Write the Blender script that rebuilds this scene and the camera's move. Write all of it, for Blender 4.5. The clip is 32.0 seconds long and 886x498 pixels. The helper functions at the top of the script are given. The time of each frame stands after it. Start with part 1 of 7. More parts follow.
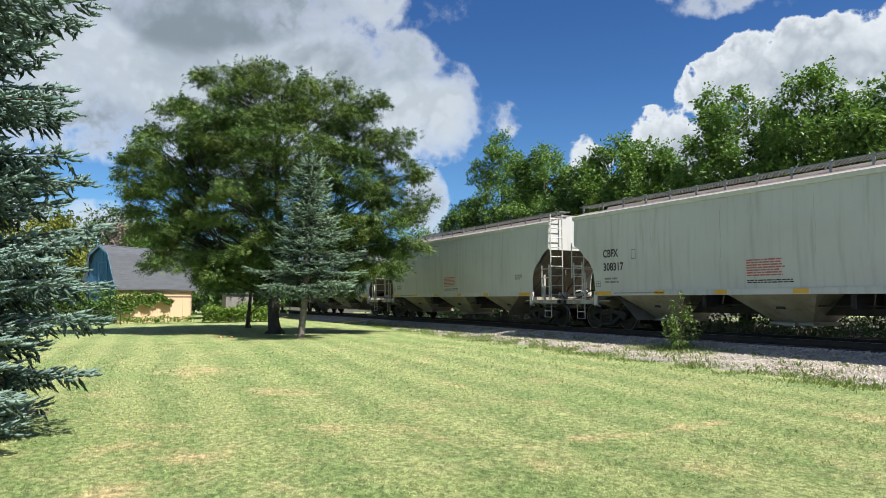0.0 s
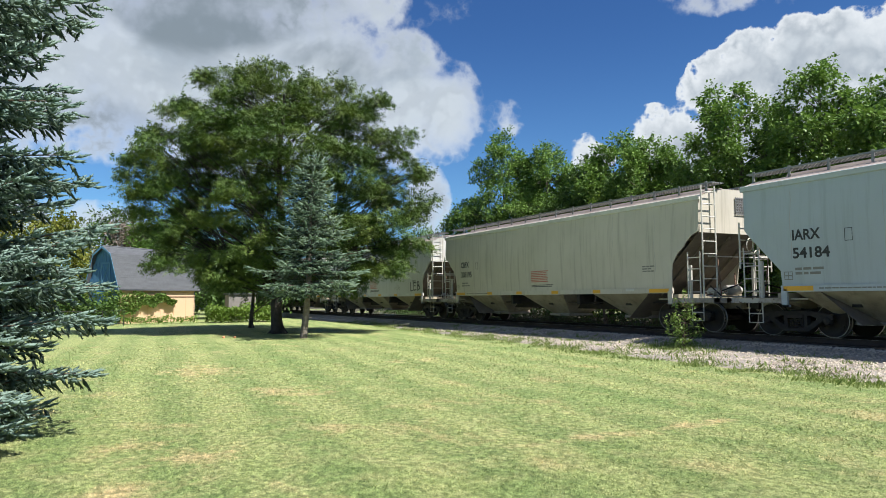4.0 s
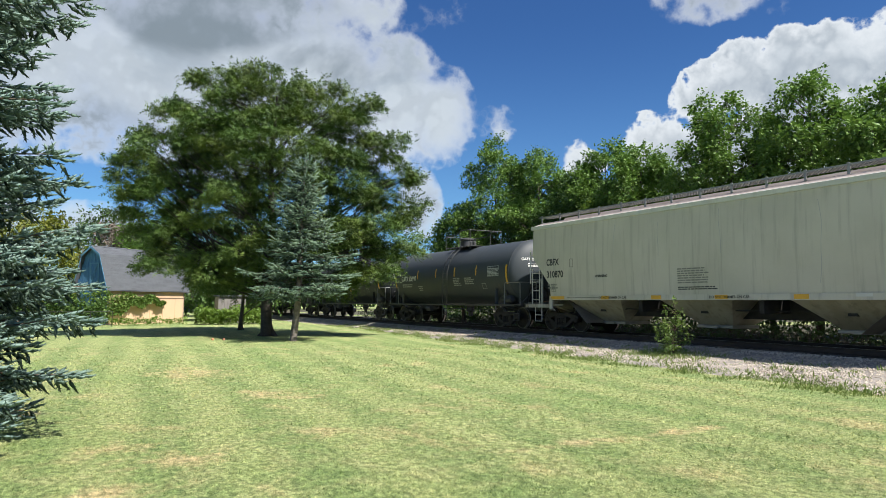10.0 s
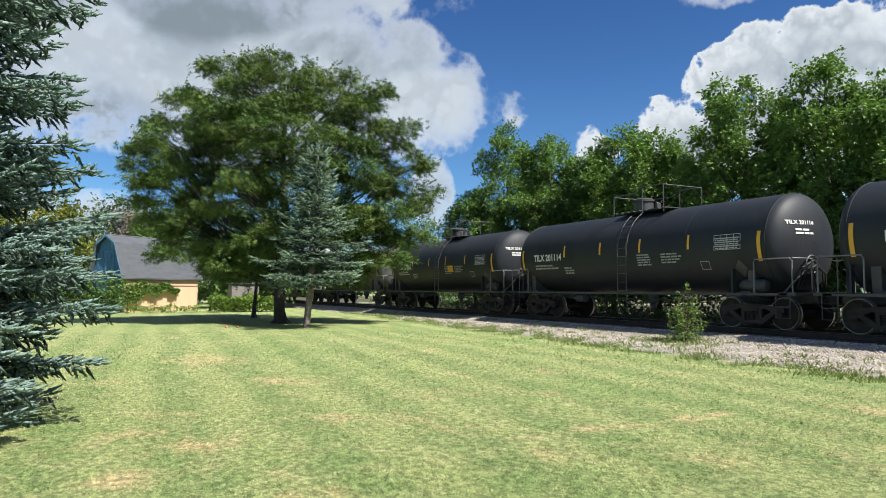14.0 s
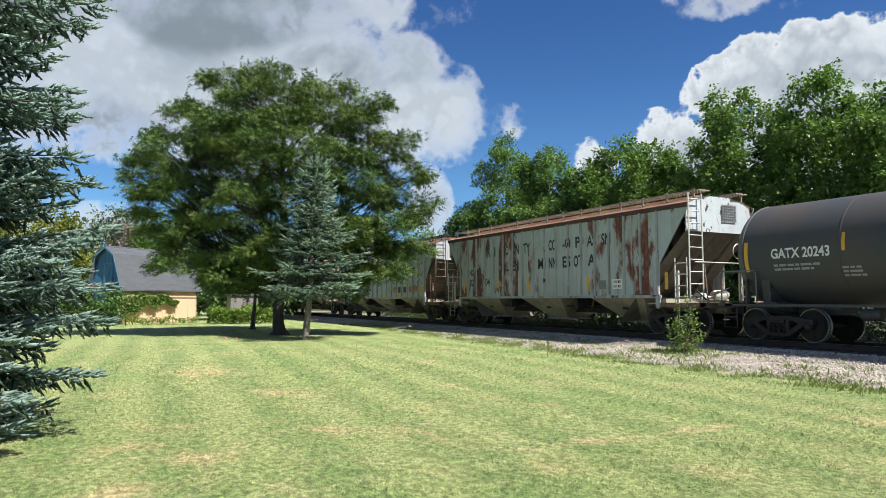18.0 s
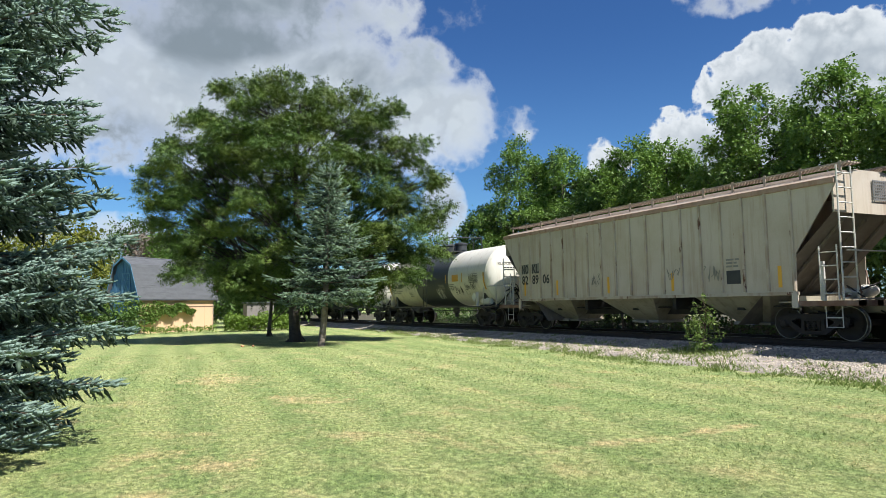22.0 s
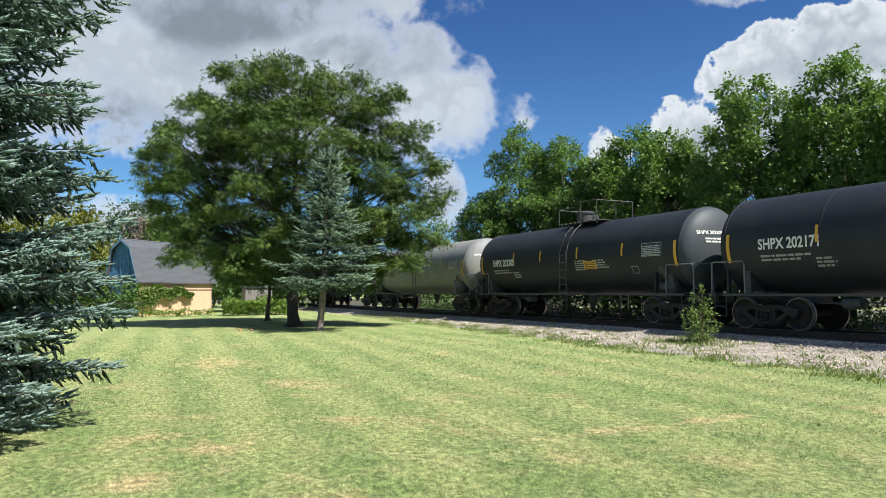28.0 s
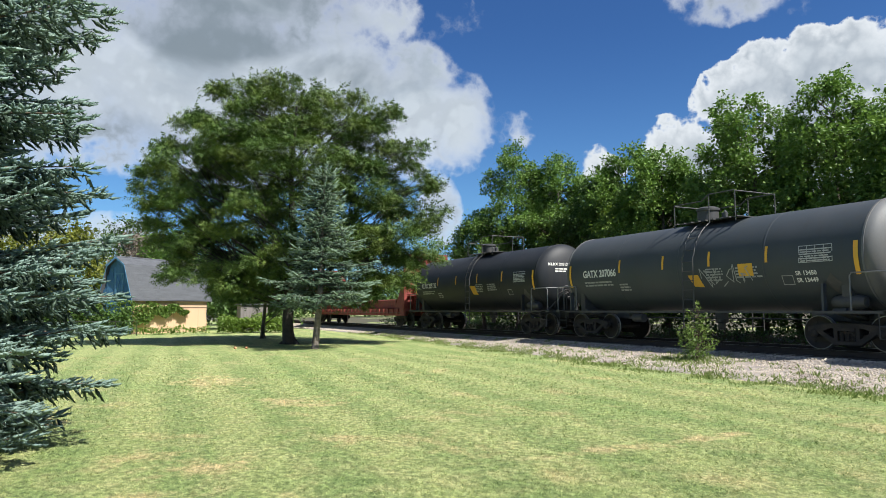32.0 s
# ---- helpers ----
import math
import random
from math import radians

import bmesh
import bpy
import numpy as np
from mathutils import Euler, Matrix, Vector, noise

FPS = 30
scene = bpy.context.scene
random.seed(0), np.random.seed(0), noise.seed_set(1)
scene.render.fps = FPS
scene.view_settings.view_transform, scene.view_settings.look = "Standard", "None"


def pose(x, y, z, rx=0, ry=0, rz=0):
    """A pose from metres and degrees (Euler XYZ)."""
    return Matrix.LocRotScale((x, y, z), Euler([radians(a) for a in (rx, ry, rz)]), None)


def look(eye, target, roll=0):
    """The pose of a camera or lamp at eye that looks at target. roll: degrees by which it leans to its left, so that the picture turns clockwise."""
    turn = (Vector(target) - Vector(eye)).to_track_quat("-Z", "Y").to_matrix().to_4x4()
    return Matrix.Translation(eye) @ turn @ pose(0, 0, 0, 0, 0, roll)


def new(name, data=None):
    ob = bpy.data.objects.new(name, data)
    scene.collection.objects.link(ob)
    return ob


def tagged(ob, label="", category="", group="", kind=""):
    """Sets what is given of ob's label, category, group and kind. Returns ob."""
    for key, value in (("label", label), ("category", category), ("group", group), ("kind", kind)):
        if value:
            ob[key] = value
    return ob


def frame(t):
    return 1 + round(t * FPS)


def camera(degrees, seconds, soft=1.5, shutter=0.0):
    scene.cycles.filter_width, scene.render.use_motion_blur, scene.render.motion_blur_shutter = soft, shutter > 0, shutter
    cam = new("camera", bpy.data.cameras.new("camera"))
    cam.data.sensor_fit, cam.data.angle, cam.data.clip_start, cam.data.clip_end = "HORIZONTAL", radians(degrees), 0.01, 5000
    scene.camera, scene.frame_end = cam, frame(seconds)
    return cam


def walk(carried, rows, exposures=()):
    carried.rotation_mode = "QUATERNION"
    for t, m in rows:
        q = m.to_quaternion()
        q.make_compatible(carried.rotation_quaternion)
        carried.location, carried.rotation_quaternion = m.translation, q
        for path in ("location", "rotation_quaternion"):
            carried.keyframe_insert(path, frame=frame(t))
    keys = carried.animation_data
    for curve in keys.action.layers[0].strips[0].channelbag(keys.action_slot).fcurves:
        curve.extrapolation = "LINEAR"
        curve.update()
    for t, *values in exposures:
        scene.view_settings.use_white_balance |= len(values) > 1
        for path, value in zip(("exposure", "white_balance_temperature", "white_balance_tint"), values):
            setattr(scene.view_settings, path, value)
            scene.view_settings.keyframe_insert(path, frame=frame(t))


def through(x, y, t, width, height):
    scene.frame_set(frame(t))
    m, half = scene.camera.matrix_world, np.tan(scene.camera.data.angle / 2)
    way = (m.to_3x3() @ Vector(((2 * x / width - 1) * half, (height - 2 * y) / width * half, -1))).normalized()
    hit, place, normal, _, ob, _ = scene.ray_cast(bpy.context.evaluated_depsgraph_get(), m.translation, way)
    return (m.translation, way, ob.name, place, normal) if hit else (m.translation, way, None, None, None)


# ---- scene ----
EYE = (0.0, 0.0, 1.6)
# seconds, heading clockwise from the line of the track, tilt upwards, lean (degrees)
VIEW = [
    (0,28.28,4.20,-0.09), (0.5,28.45,3.74,0.12), (1,28.68,3.47,0.26), (1.5,28.58,3.48,0.35), (2,28.23,3.59,0.25), (2.5,28.16,3.55,0.17),
    (3,28.40,3.78,0.12), (3.5,28.40,3.99,-0.13), (5.5,26.64,4.60,-0.43), (6,26.65,4.85,-0.07), (6.5,27.01,4.73,0.05), (7,27.02,4.51,0.15),
    (7.5,27.20,4.53,0.30), (8,27.78,4.32,0.38), (8.5,28.28,4.07,0.21), (9,28.60,4.00,0.02), (9.5,28.70,4.26,0.15), (10,28.81,4.49,0.28),
    (10.5,28.57,4.57,0.17), (11,28.16,4.42,0.04), (11.5,27.88,4.24,0.12), (12,27.66,4.18,0.36), (12.5,27.51,4.19,0.63), (13,27.49,4.16,0.58),
    (13.5,27.61,3.84,0.33), (14,27.82,3.40,0.14), (14.5,28.08,3.17,0.10), (16.5,28.44,3.28,0.20), (17,28.16,3.46,0.38), (17.5,28.08,3.95,0.23),
    (18,27.89,4.36,0.07), (18.5,27.64,4.44,0.23), (19,27.30,4.09,0.22), (19.5,27.25,4.07,0.32), (20,27.31,4.37,0.24), (20.5,27.12,4.62,-0.15),
    (21,27.07,4.79,-0.41), (21.5,27.12,4.68,-0.80), (22,26.70,4.71,-0.95), (22.5,26.22,4.87,-0.68), (23,26.21,4.96,-0.51), (23.5,26.20,5.03,-0.49),
    (24,26.20,5.08,-0.45), (24.5,26.28,5.09,-0.22), (25,26.17,5.00,-0.16), (25.5,26.00,4.81,-0.06), (27.5,26.61,3.95,0.07), (28,26.78,3.60,-0.19),
    (28.5,27.12,3.60,-0.21), (29,27.48,3.90,-0.32), (29.5,27.49,4.07,-0.22), (30,27.46,4.33,-0.12), (30.5,27.46,4.58,-0.15), (31,27.27,4.81,-0.32),
    (31.5,27.01,5.13,-0.30), (32,27.13,5.06,-0.22),
]


def view(a, b, c):
    a, b = radians(a), radians(b)
    ahead = Vector((math.sin(a) * math.cos(b), math.cos(a) * math.cos(b), math.sin(b)))
    return look(EYE, Vector(EYE) + 10 * ahead, c)


cam = camera(66.32, 32.0, soft=0.7)
walk(cam, [(t, view(a, b, c)) for t, a, b, c in VIEW], [(0.0, 0.85), (22.6, 0.85), (24.0, 0.79), (25.4, 0.77), (27.8, 0.85), (32.0, 0.85)])

# ---- light ----
SUN = Vector((0.33, -0.68, 1.0)).normalized()
SUN_UP = math.asin(SUN.z)
SUN_ROUND = math.atan2(SUN.x, SUN.y)
sun = new("sun", bpy.data.lights.new("sun", "SUN"))
sun.data.energy, sun.data.angle, sun.data.color = 5.0, radians(0.6), (1.0, 0.965, 0.90)
sun.matrix_world = look((0, 0, 60), Vector((0, 0, 60)) - SUN)
scene.view_settings.exposure = 0.85


class Nodes:
    """Short names for building a node tree."""

    def __init__(self, tree):
        self.tree = tree
        tree.nodes.clear()

    def add(self, kind, op="", blend="", smooth=False, clamp=False):
        n = self.tree.nodes.new("ShaderNode" + kind)
        if op:
            n.operation = op
        if blend:
            n.data_type, n.blend_type = "RGBA", blend
        if smooth:
            n.interpolation_type = "SMOOTHSTEP"
        if clamp:
            n.use_clamp = True
        return n

    def put(self, socket, value):
        if isinstance(value, bpy.types.NodeSocket):
            self.tree.links.new(value, socket)
        elif value is not None:
            socket.default_value = value

    def math(self, op, a, b=None, c=None, clamp=False):
        n = self.add("Math", op, clamp=clamp)
        for i, v in enumerate((a, b, c)):
            self.put(n.inputs[i], v)
        return n.outputs[0]

    def mix(self, f, a, b, blend="MIX"):
        n = self.add("Mix", blend=blend)
        self.put(n.inputs[0], f)
        for i, v in ((6, a), (7, b)):
            self.put(n.inputs[i], (*v, 1) if isinstance(v, tuple) and len(v) == 3 else v)
        return n.outputs[2]

    def noise(self, vec, scale, detail=4, rough=0.55, distort=0.0):
        n = self.add("TexNoise")
        self.put(n.inputs["Vector"], vec)
        n.inputs["Scale"].default_value, n.inputs["Detail"].default_value = scale, detail
        n.inputs["Roughness"].default_value, n.inputs["Distortion"].default_value = rough, distort
        return n.outputs["Fac"]

    def step(self, v, lo, hi, a=0.0, b=1.0, smooth=True):
        n = self.add("MapRange", smooth=smooth)
        for i, x in enumerate((v, lo, hi, a, b)):
            self.put(n.inputs[i], x)
        return n.outputs[0]

    def scaled(self, vec, x, y, z):
        n = self.add("VectorMath", "MULTIPLY")
        self.put(n.inputs[0], vec)
        n.inputs[1].default_value = (x, y, z)
        return n.outputs[0]


def make_sky():
    world = bpy.data.worlds.new("sky")
    scene.world = world
    world.use_nodes = True
    k = Nodes(world.node_tree)
    sky = k.add("TexSky")
    sky.sky_type, sky.sun_disc, sky.sun_elevation, sky.sun_rotation = "NISHITA", False, SUN_UP, SUN_ROUND
    sky.air_density, sky.dust_density, sky.ozone_density = 1.0, 0.35, 2.5
    way = k.add("TexCoord").outputs["Generated"]
    sep = k.add("SeparateXYZ")
    k.put(sep.inputs[0], way)
    az = k.math("MULTIPLY", k.math("ARCTAN2", sep.outputs[0], sep.outputs[1]), 57.2958)
    el = k.math("MULTIPLY", k.math("ARCSINE", sep.outputs[2]), 57.2958)
    # cumulus banks: heading, height, half width, half height (degrees), firmness
    banks = [(24.5, 16.2, 5.2, 5.6, 1.0), (28.6, 15.5, 3.2, 4.2, 1.0), (18, 17.5, 8, 6.4, 1.0), (8, 18, 13, 8.6, 1.0), (-8, 19, 14, 9.4, 1.0), (9, 26, 12, 6, 1.0), (-6, 30, 16, 8, 1.0), (20.5, 24.0, 4.6, 2.4, 0.6), (33.3, 15.0, 1.7, 1.5, 0.34),
             (1.5, 5.6, 4.2, 1.9, 0.8), (-6, 6, 5, 2.2, 0.8), (26.8, 8.3, 1.9, 3.0, 0.8), (40.6, 11.6, 2.0, 1.9, 0.55), (45.6, 12.8, 2.4, 2.6, 0.6), (50.4, 15.4, 2.9, 3.4, 0.7), (53.2, 16.9, 2.9, 3.1, 0.7), (56.4, 17.4, 3.0, 3.0, 0.7),
             (59.8, 17.2, 3.4, 3.2, 0.7), (63.5, 17.2, 4.0, 3.4, 0.7), (56.5, 11.5, 8.0, 5.2, 1.0), (48.0, 10.8, 4.0, 4.2, 1.0), (68, 15.6, 9, 5.2, 1.0), (51.0, 24.6, 4.6, 2.9, 0.5), (61.5, 24.8, 5.0, 2.6, 0.5)]

    def lumps(rows, lift=0.0, turn=0.0):
        out = None
        for a, e, ra, re, w in rows:
            da = k.math("MULTIPLY", k.math("SUBTRACT", az, float(a) - turn), 1.0 / ra)
            de = k.math("MULTIPLY", k.math("SUBTRACT", el, float(e) - lift), 1.0 / re)
            f = k.math("MULTIPLY_ADD", k.math("ADD", k.math("MULTIPLY", da, da), k.math("MULTIPLY", de, de)), -w, w)
            out = f if out is None else k.math("SMOOTH_MAX", out, f, 0.25)
        return out

    def billow(scale, detail=5, rough=0.55):
        return k.math("ABSOLUTE", k.math("MULTIPLY_ADD", k.noise(way, scale, detail, rough), 2.0, -1.0))

    field = lumps(banks)
    puff = k.noise(way, 8.0, 4, 0.5, 0.2)
    wide = k.noise(way, 2.2, 5, 0.5)
    # the rest of the sky holds the same kind of clouds
    rest = k.math("MULTIPLY", k.step(k.math("ABSOLUTE", k.math("SUBTRACT", az, 30.0)), 52.0, 70.0), k.math("MULTIPLY_ADD", wide, 5.0, -2.5))
    field = k.math("MAXIMUM", field, k.math("ADD", rest, -0.25))
    field = k.math("ADD", field, k.math("MULTIPLY", k.math("MINIMUM", field, 0.0), 2.4))
    # edges billow outwards in rounded puffs, the insides are closed
    rim = k.math("SUBTRACT", 1.0, k.math("MULTIPLY", k.step(field, 0.25, 0.75), 0.75))
    bulge = k.math("SUBTRACT", 0.40, k.math("ADD", k.math("MULTIPLY", billow(15.0, 3, 0.5), 1.5), k.math("MULTIPLY", billow(34.0, 4, 0.55), 1.2)))
    dens = k.math("ADD", field, k.math("MULTIPLY", rim, k.math("ADD", k.math("MULTIPLY_ADD", puff, 2.1, -1.05), bulge)))
    left = k.math("SUBTRACT", 1.0, k.step(az, 31.0, 42.0))
    high = k.step(el, 20.6, 21.8)
    loose = k.math("MAXIMUM", left, high)
    mask = k.step(dens, k.math("MULTIPLY_ADD", loose, -0.42, -0.02), k.math("MULTIPLY_ADD", loose, 0.70, 0.30))
    deep = k.step(dens, 0.10, 0.95)
    # the sunlit upper right of a bank is white, what lies under its own top is greyer
    under = k.step(k.math("ADD", lumps(banks[12:], 2.2, 0.8), k.math("MULTIPLY_ADD", puff, 1.6, -0.8)), 0.0, 1.0)
    # grey undersides: broad and soft
    soft = k.noise(k.scaled(way, 1, 1, 1.6), 5.5, 5, 0.52, 0.4)
    grey = lumps([(7, 22.0, 8.5, 2.8, 1.0), (-8, 21, 9, 4, 1.0), (1, 12.0, 5.5, 3.2, 0.9), (16, 25.5, 6, 2.4, 0.9), (50, 24.0, 6, 2.4, 1.0), (61, 25.0, 6, 2.4, 1.0), (19, 19.5, 4.5, 1.5, 0.5)])
    grey = k.step(k.math("ADD", grey, k.math("MULTIPLY_ADD", soft, 3.4, -1.7)), -0.3, 0.9)
    fall = k.step(soft, 0.42, 0.62)
    body = k.mix(k.math("MULTIPLY", fall, k.math("MULTIPLY_ADD", left, 0.35, 0.35)), k.mix(left, (5.1, 5.6, 6.1), (4.9, 5.5, 6.1)), (2.9, 3.55, 4.25))
    crease = k.step(k.math("ADD", k.math("MULTIPLY", billow(15.0, 3, 0.5), 1.0), k.math("MULTIPLY", billow(30.0, 3, 0.5), 0.5)), 0.36, 0.04)
    body = k.mix(k.math("MULTIPLY", crease, k.math("MULTIPLY_ADD", left, -0.15, 0.48)), body, (2.9, 3.35, 3.9))
    body = k.mix(k.math("MULTIPLY", grey, 0.85), body, (1.75, 2.2, 2.6))
    body = k.mix(k.math("MULTIPLY", under, k.math("MULTIPLY_ADD", left, -0.75, 0.75)), body, (2.7, 3.25, 3.85))
    tint = k.mix(deep, (6.5, 6.9, 7.3), body)
    sky_c = k.mix(1.0, sky.outputs[0], k.mix(k.step(el, 6.0, 24.0), (0.46, 0.74, 1.0), (0.30, 0.53, 0.84)), "MULTIPLY")
    back = k.add("Background")
    k.put(back.inputs[0], k.mix(mask, sky_c, tint))
    back.inputs[1].default_value = 0.07
    out = k.add("OutputWorld")
    k.put(out.inputs[0], back.outputs[0])


make_sky()

# ---- materials ----
MATS = {}


def surface(name, base, second=None, scale=3.0, amount=0.5, rough=0.6, metal=0.0, bump=0.15, grain=45.0, streak=None, streak_amount=0.0,
            spots=None, spot_at=0.62, spot_scale=4.0, spot_stretch=(1, 1, 1), spec=0.5, fleck=0.08, panel=None):
    """A weathered surface: broad stains from base to second, fine grain, streaks that run down, and worn spots with a shape of their own."""
    m = bpy.data.materials.new(name)
    m.use_nodes = True
    k = Nodes(m.node_tree)
    vec = k.add("TexCoord").outputs["Object"]
    info = k.add("ObjectInfo")
    shift = k.add("VectorMath", "ADD")
    k.put(shift.inputs[0], vec)
    k.put(shift.inputs[1], k.math("MULTIPLY", info.outputs["Random"], 37.0))
    vec = shift.outputs[0]
    second = second or tuple(c * 0.75 for c in base)
    col = k.mix(k.math("MULTIPLY", k.step(k.noise(vec, scale, 6), 0.35, 0.7), amount), base, second)
    fine = k.noise(vec, grain, 3)
    col = k.mix(1.0, col, k.mix(fine, (1 - fleck,) * 3, (1 + fleck,) * 3), "MULTIPLY")
    if streak:
        s = k.noise(k.scaled(vec, 5.0, 5.0, 0.35), 1.0, 5, 0.6)
        col = k.mix(k.math("MULTIPLY", k.step(s, 0.48, 0.72), streak_amount), col, streak)
    r = rough
    if spots:
        s = k.noise(k.scaled(vec, *spot_stretch), spot_scale, 7, 0.62)
        if panel:            # some panels have lost far more paint than others
            sep = k.add("SeparateXYZ")
            k.put(sep.inputs[0], k.add("TexCoord").outputs["Object"])
            w = k.add("TexWhiteNoise")
            w.noise_dimensions = "1D"
            k.put(w.inputs["W"], k.math("FLOOR", k.math("MULTIPLY", sep.outputs[1], 1.0 / panel[0])))
            s = k.math("ADD", s, k.math("MULTIPLY", k.math("SUBTRACT", w.outputs["Value"], 0.55), panel[1]))
        f = k.step(s, spot_at, spot_at + (0.13 if panel and panel[1] > 0.2 else 0.04))
        rust = k.mix(k.step(k.noise(k.scaled(vec, 1, 1, 0.5), 9.0, 5, 0.65), 0.4, 0.65), spots, tuple(c * 1.9 for c in spots)) if panel else spots
        col = k.mix(f, col, rust)
        r = k.math("MULTIPLY_ADD", f, 0.9 - rough, rough)
    b = k.add("BsdfPrincipled")
    k.put(b.inputs["Base Color"], col)
    k.put(b.inputs["Roughness"], r)
    b.inputs["Metallic"].default_value = metal
    b.inputs["Specular IOR Level"].default_value = spec
    if bump:
        n = k.add("Bump")
        n.inputs["Strength"].default_value, n.inputs["Distance"].default_value = bump, 0.02
        k.put(n.inputs["Height"], fine)
        k.put(b.inputs["Normal"], n.outputs[0])
    k.put(k.add("OutputMaterial").inputs[0], b.outputs[0])
    MATS[name] = m
    return m


def foliage(name, base, second, gloss=0.45, through=0.35, tip=None):
    """Leaves: colour from leaf to leaf, some light passing through."""
    m = bpy.data.materials.new(name)
    m.use_nodes = True
    k = Nodes(m.node_tree)
    isl = k.add("NewGeometry").outputs["Random Per Island"]
    vec = k.add("TexCoord").outputs["Object"]
    col = k.mix(isl, base, second)
    col = k.mix(k.step(k.noise(vec, 0.5, 3), 0.4, 0.7), col, k.mix(0.5, col, tip or second))
    d = k.add("BsdfPrincipled")
    k.put(d.inputs["Base Color"], col)
    d.inputs["Roughness"].default_value, d.inputs["Specular IOR Level"].default_value = gloss, 0.25
    t = k.add("BsdfTranslucent")
    k.put(t.inputs[0], k.mix(0.5, col, (col_up(base))))
    mx = k.add("MixShader")
    mx.inputs[0].default_value = through
    k.put(mx.inputs[1], d.outputs[0])
    k.put(mx.inputs[2], t.outputs[0])
    k.put(k.add("OutputMaterial").inputs[0], mx.outputs[0])
    MATS[name] = m
    return m


def col_up(c):
    return (min(1, c[0] * 2.2), min(1, c[1] * 1.9), c[2] * 1.0)


def lawn_colour(k, vec):
    """Mowing stripes along the track, lush and dry patches, worn spots."""
    sep = k.add("SeparateXYZ")
    k.put(sep.inputs[0], vec)
    bend = k.math("MULTIPLY_ADD", k.noise(vec, 0.10, 2), 1.6, sep.outputs[0])
    bend = k.math("MULTIPLY_ADD", sep.outputs[1], -0.10, bend)
    wave = k.math("ADD", k.math("SINE", k.math("MULTIPLY", bend, 4.6)), k.math("MULTIPLY_ADD", k.noise(k.scaled(vec, 2.5, 0.4, 1), 1.0, 4), 2.0, -1.0))
    col = k.mix(k.step(wave, -0.8, 0.8), (0.192, 0.265, 0.102), (0.270, 0.328, 0.138))
    mottled = k.noise(vec, 2.2, 8, 0.7)
    col = k.mix(k.math("MULTIPLY", k.step(mottled, 0.42, 0.66), 0.5), col, (0.385, 0.375, 0.200))
    lush = k.step(k.noise(k.scaled(vec, 1.0, 0.6, 1.0), 0.30, 6, 0.6), 0.49, 0.63)
    col = k.mix(k.math("MULTIPLY", lush, 0.38), col, (0.145, 0.250, 0.080))
    worn = None
    for x, y, rx, ry in ((2.87, 8.05, 0.45, 0.4), (4.8, 6.1, 0.7, 0.2), (5.8, 6.05, 0.8, 0.22), (6.9, 6.1, 0.8, 0.2), (3.3, 11.5, 0.7, 0.6), (1.0, 7.4, 0.7, 0.5), (0.5, 8.2, 0.5, 0.5), (0.4, 6.4, 0.6, 0.4), (2.5, 16.3, 1.0, 1.6), (3.0, 12.2, 0.5, 0.6)):
        dx = k.math("MULTIPLY", k.math("SUBTRACT", sep.outputs[0], x), 1.0 / rx)
        dy = k.math("MULTIPLY", k.math("SUBTRACT", sep.outputs[1], y), 1.0 / ry)
        f = k.math("SUBTRACT", 1.0, k.math("ADD", k.math("MULTIPLY", dx, dx), k.math("MULTIPLY", dy, dy)))
        worn = f if worn is None else k.math("MAXIMUM", worn, f)
    worn = k.step(k.math("ADD", worn, k.math("MULTIPLY_ADD", k.noise(vec, 2.2, 7, 0.68), 5.0, -2.7)), -0.3, 1.3)
    dry = k.step(k.noise(k.scaled(vec, 1.2, 0.8, 1.0), 0.75, 6, 0.65), 0.535, 0.69)
    col = k.mix(k.math("MULTIPLY", k.math("MAXIMUM", k.math("MULTIPLY", worn, 1.0), k.math("MULTIPLY", dry, 0.7)), 0.75), col, (0.480, 0.385, 0.225))
    mid = k.noise(k.scaled(vec, 1, 0.7, 1), 14.0, 5, 0.7)
    return k.mix(1.0, col, k.mix(k.step(mid, 0.38, 0.62), (0.68, 0.70, 0.62), (1.50, 1.41, 1.42)), "MULTIPLY"), mid


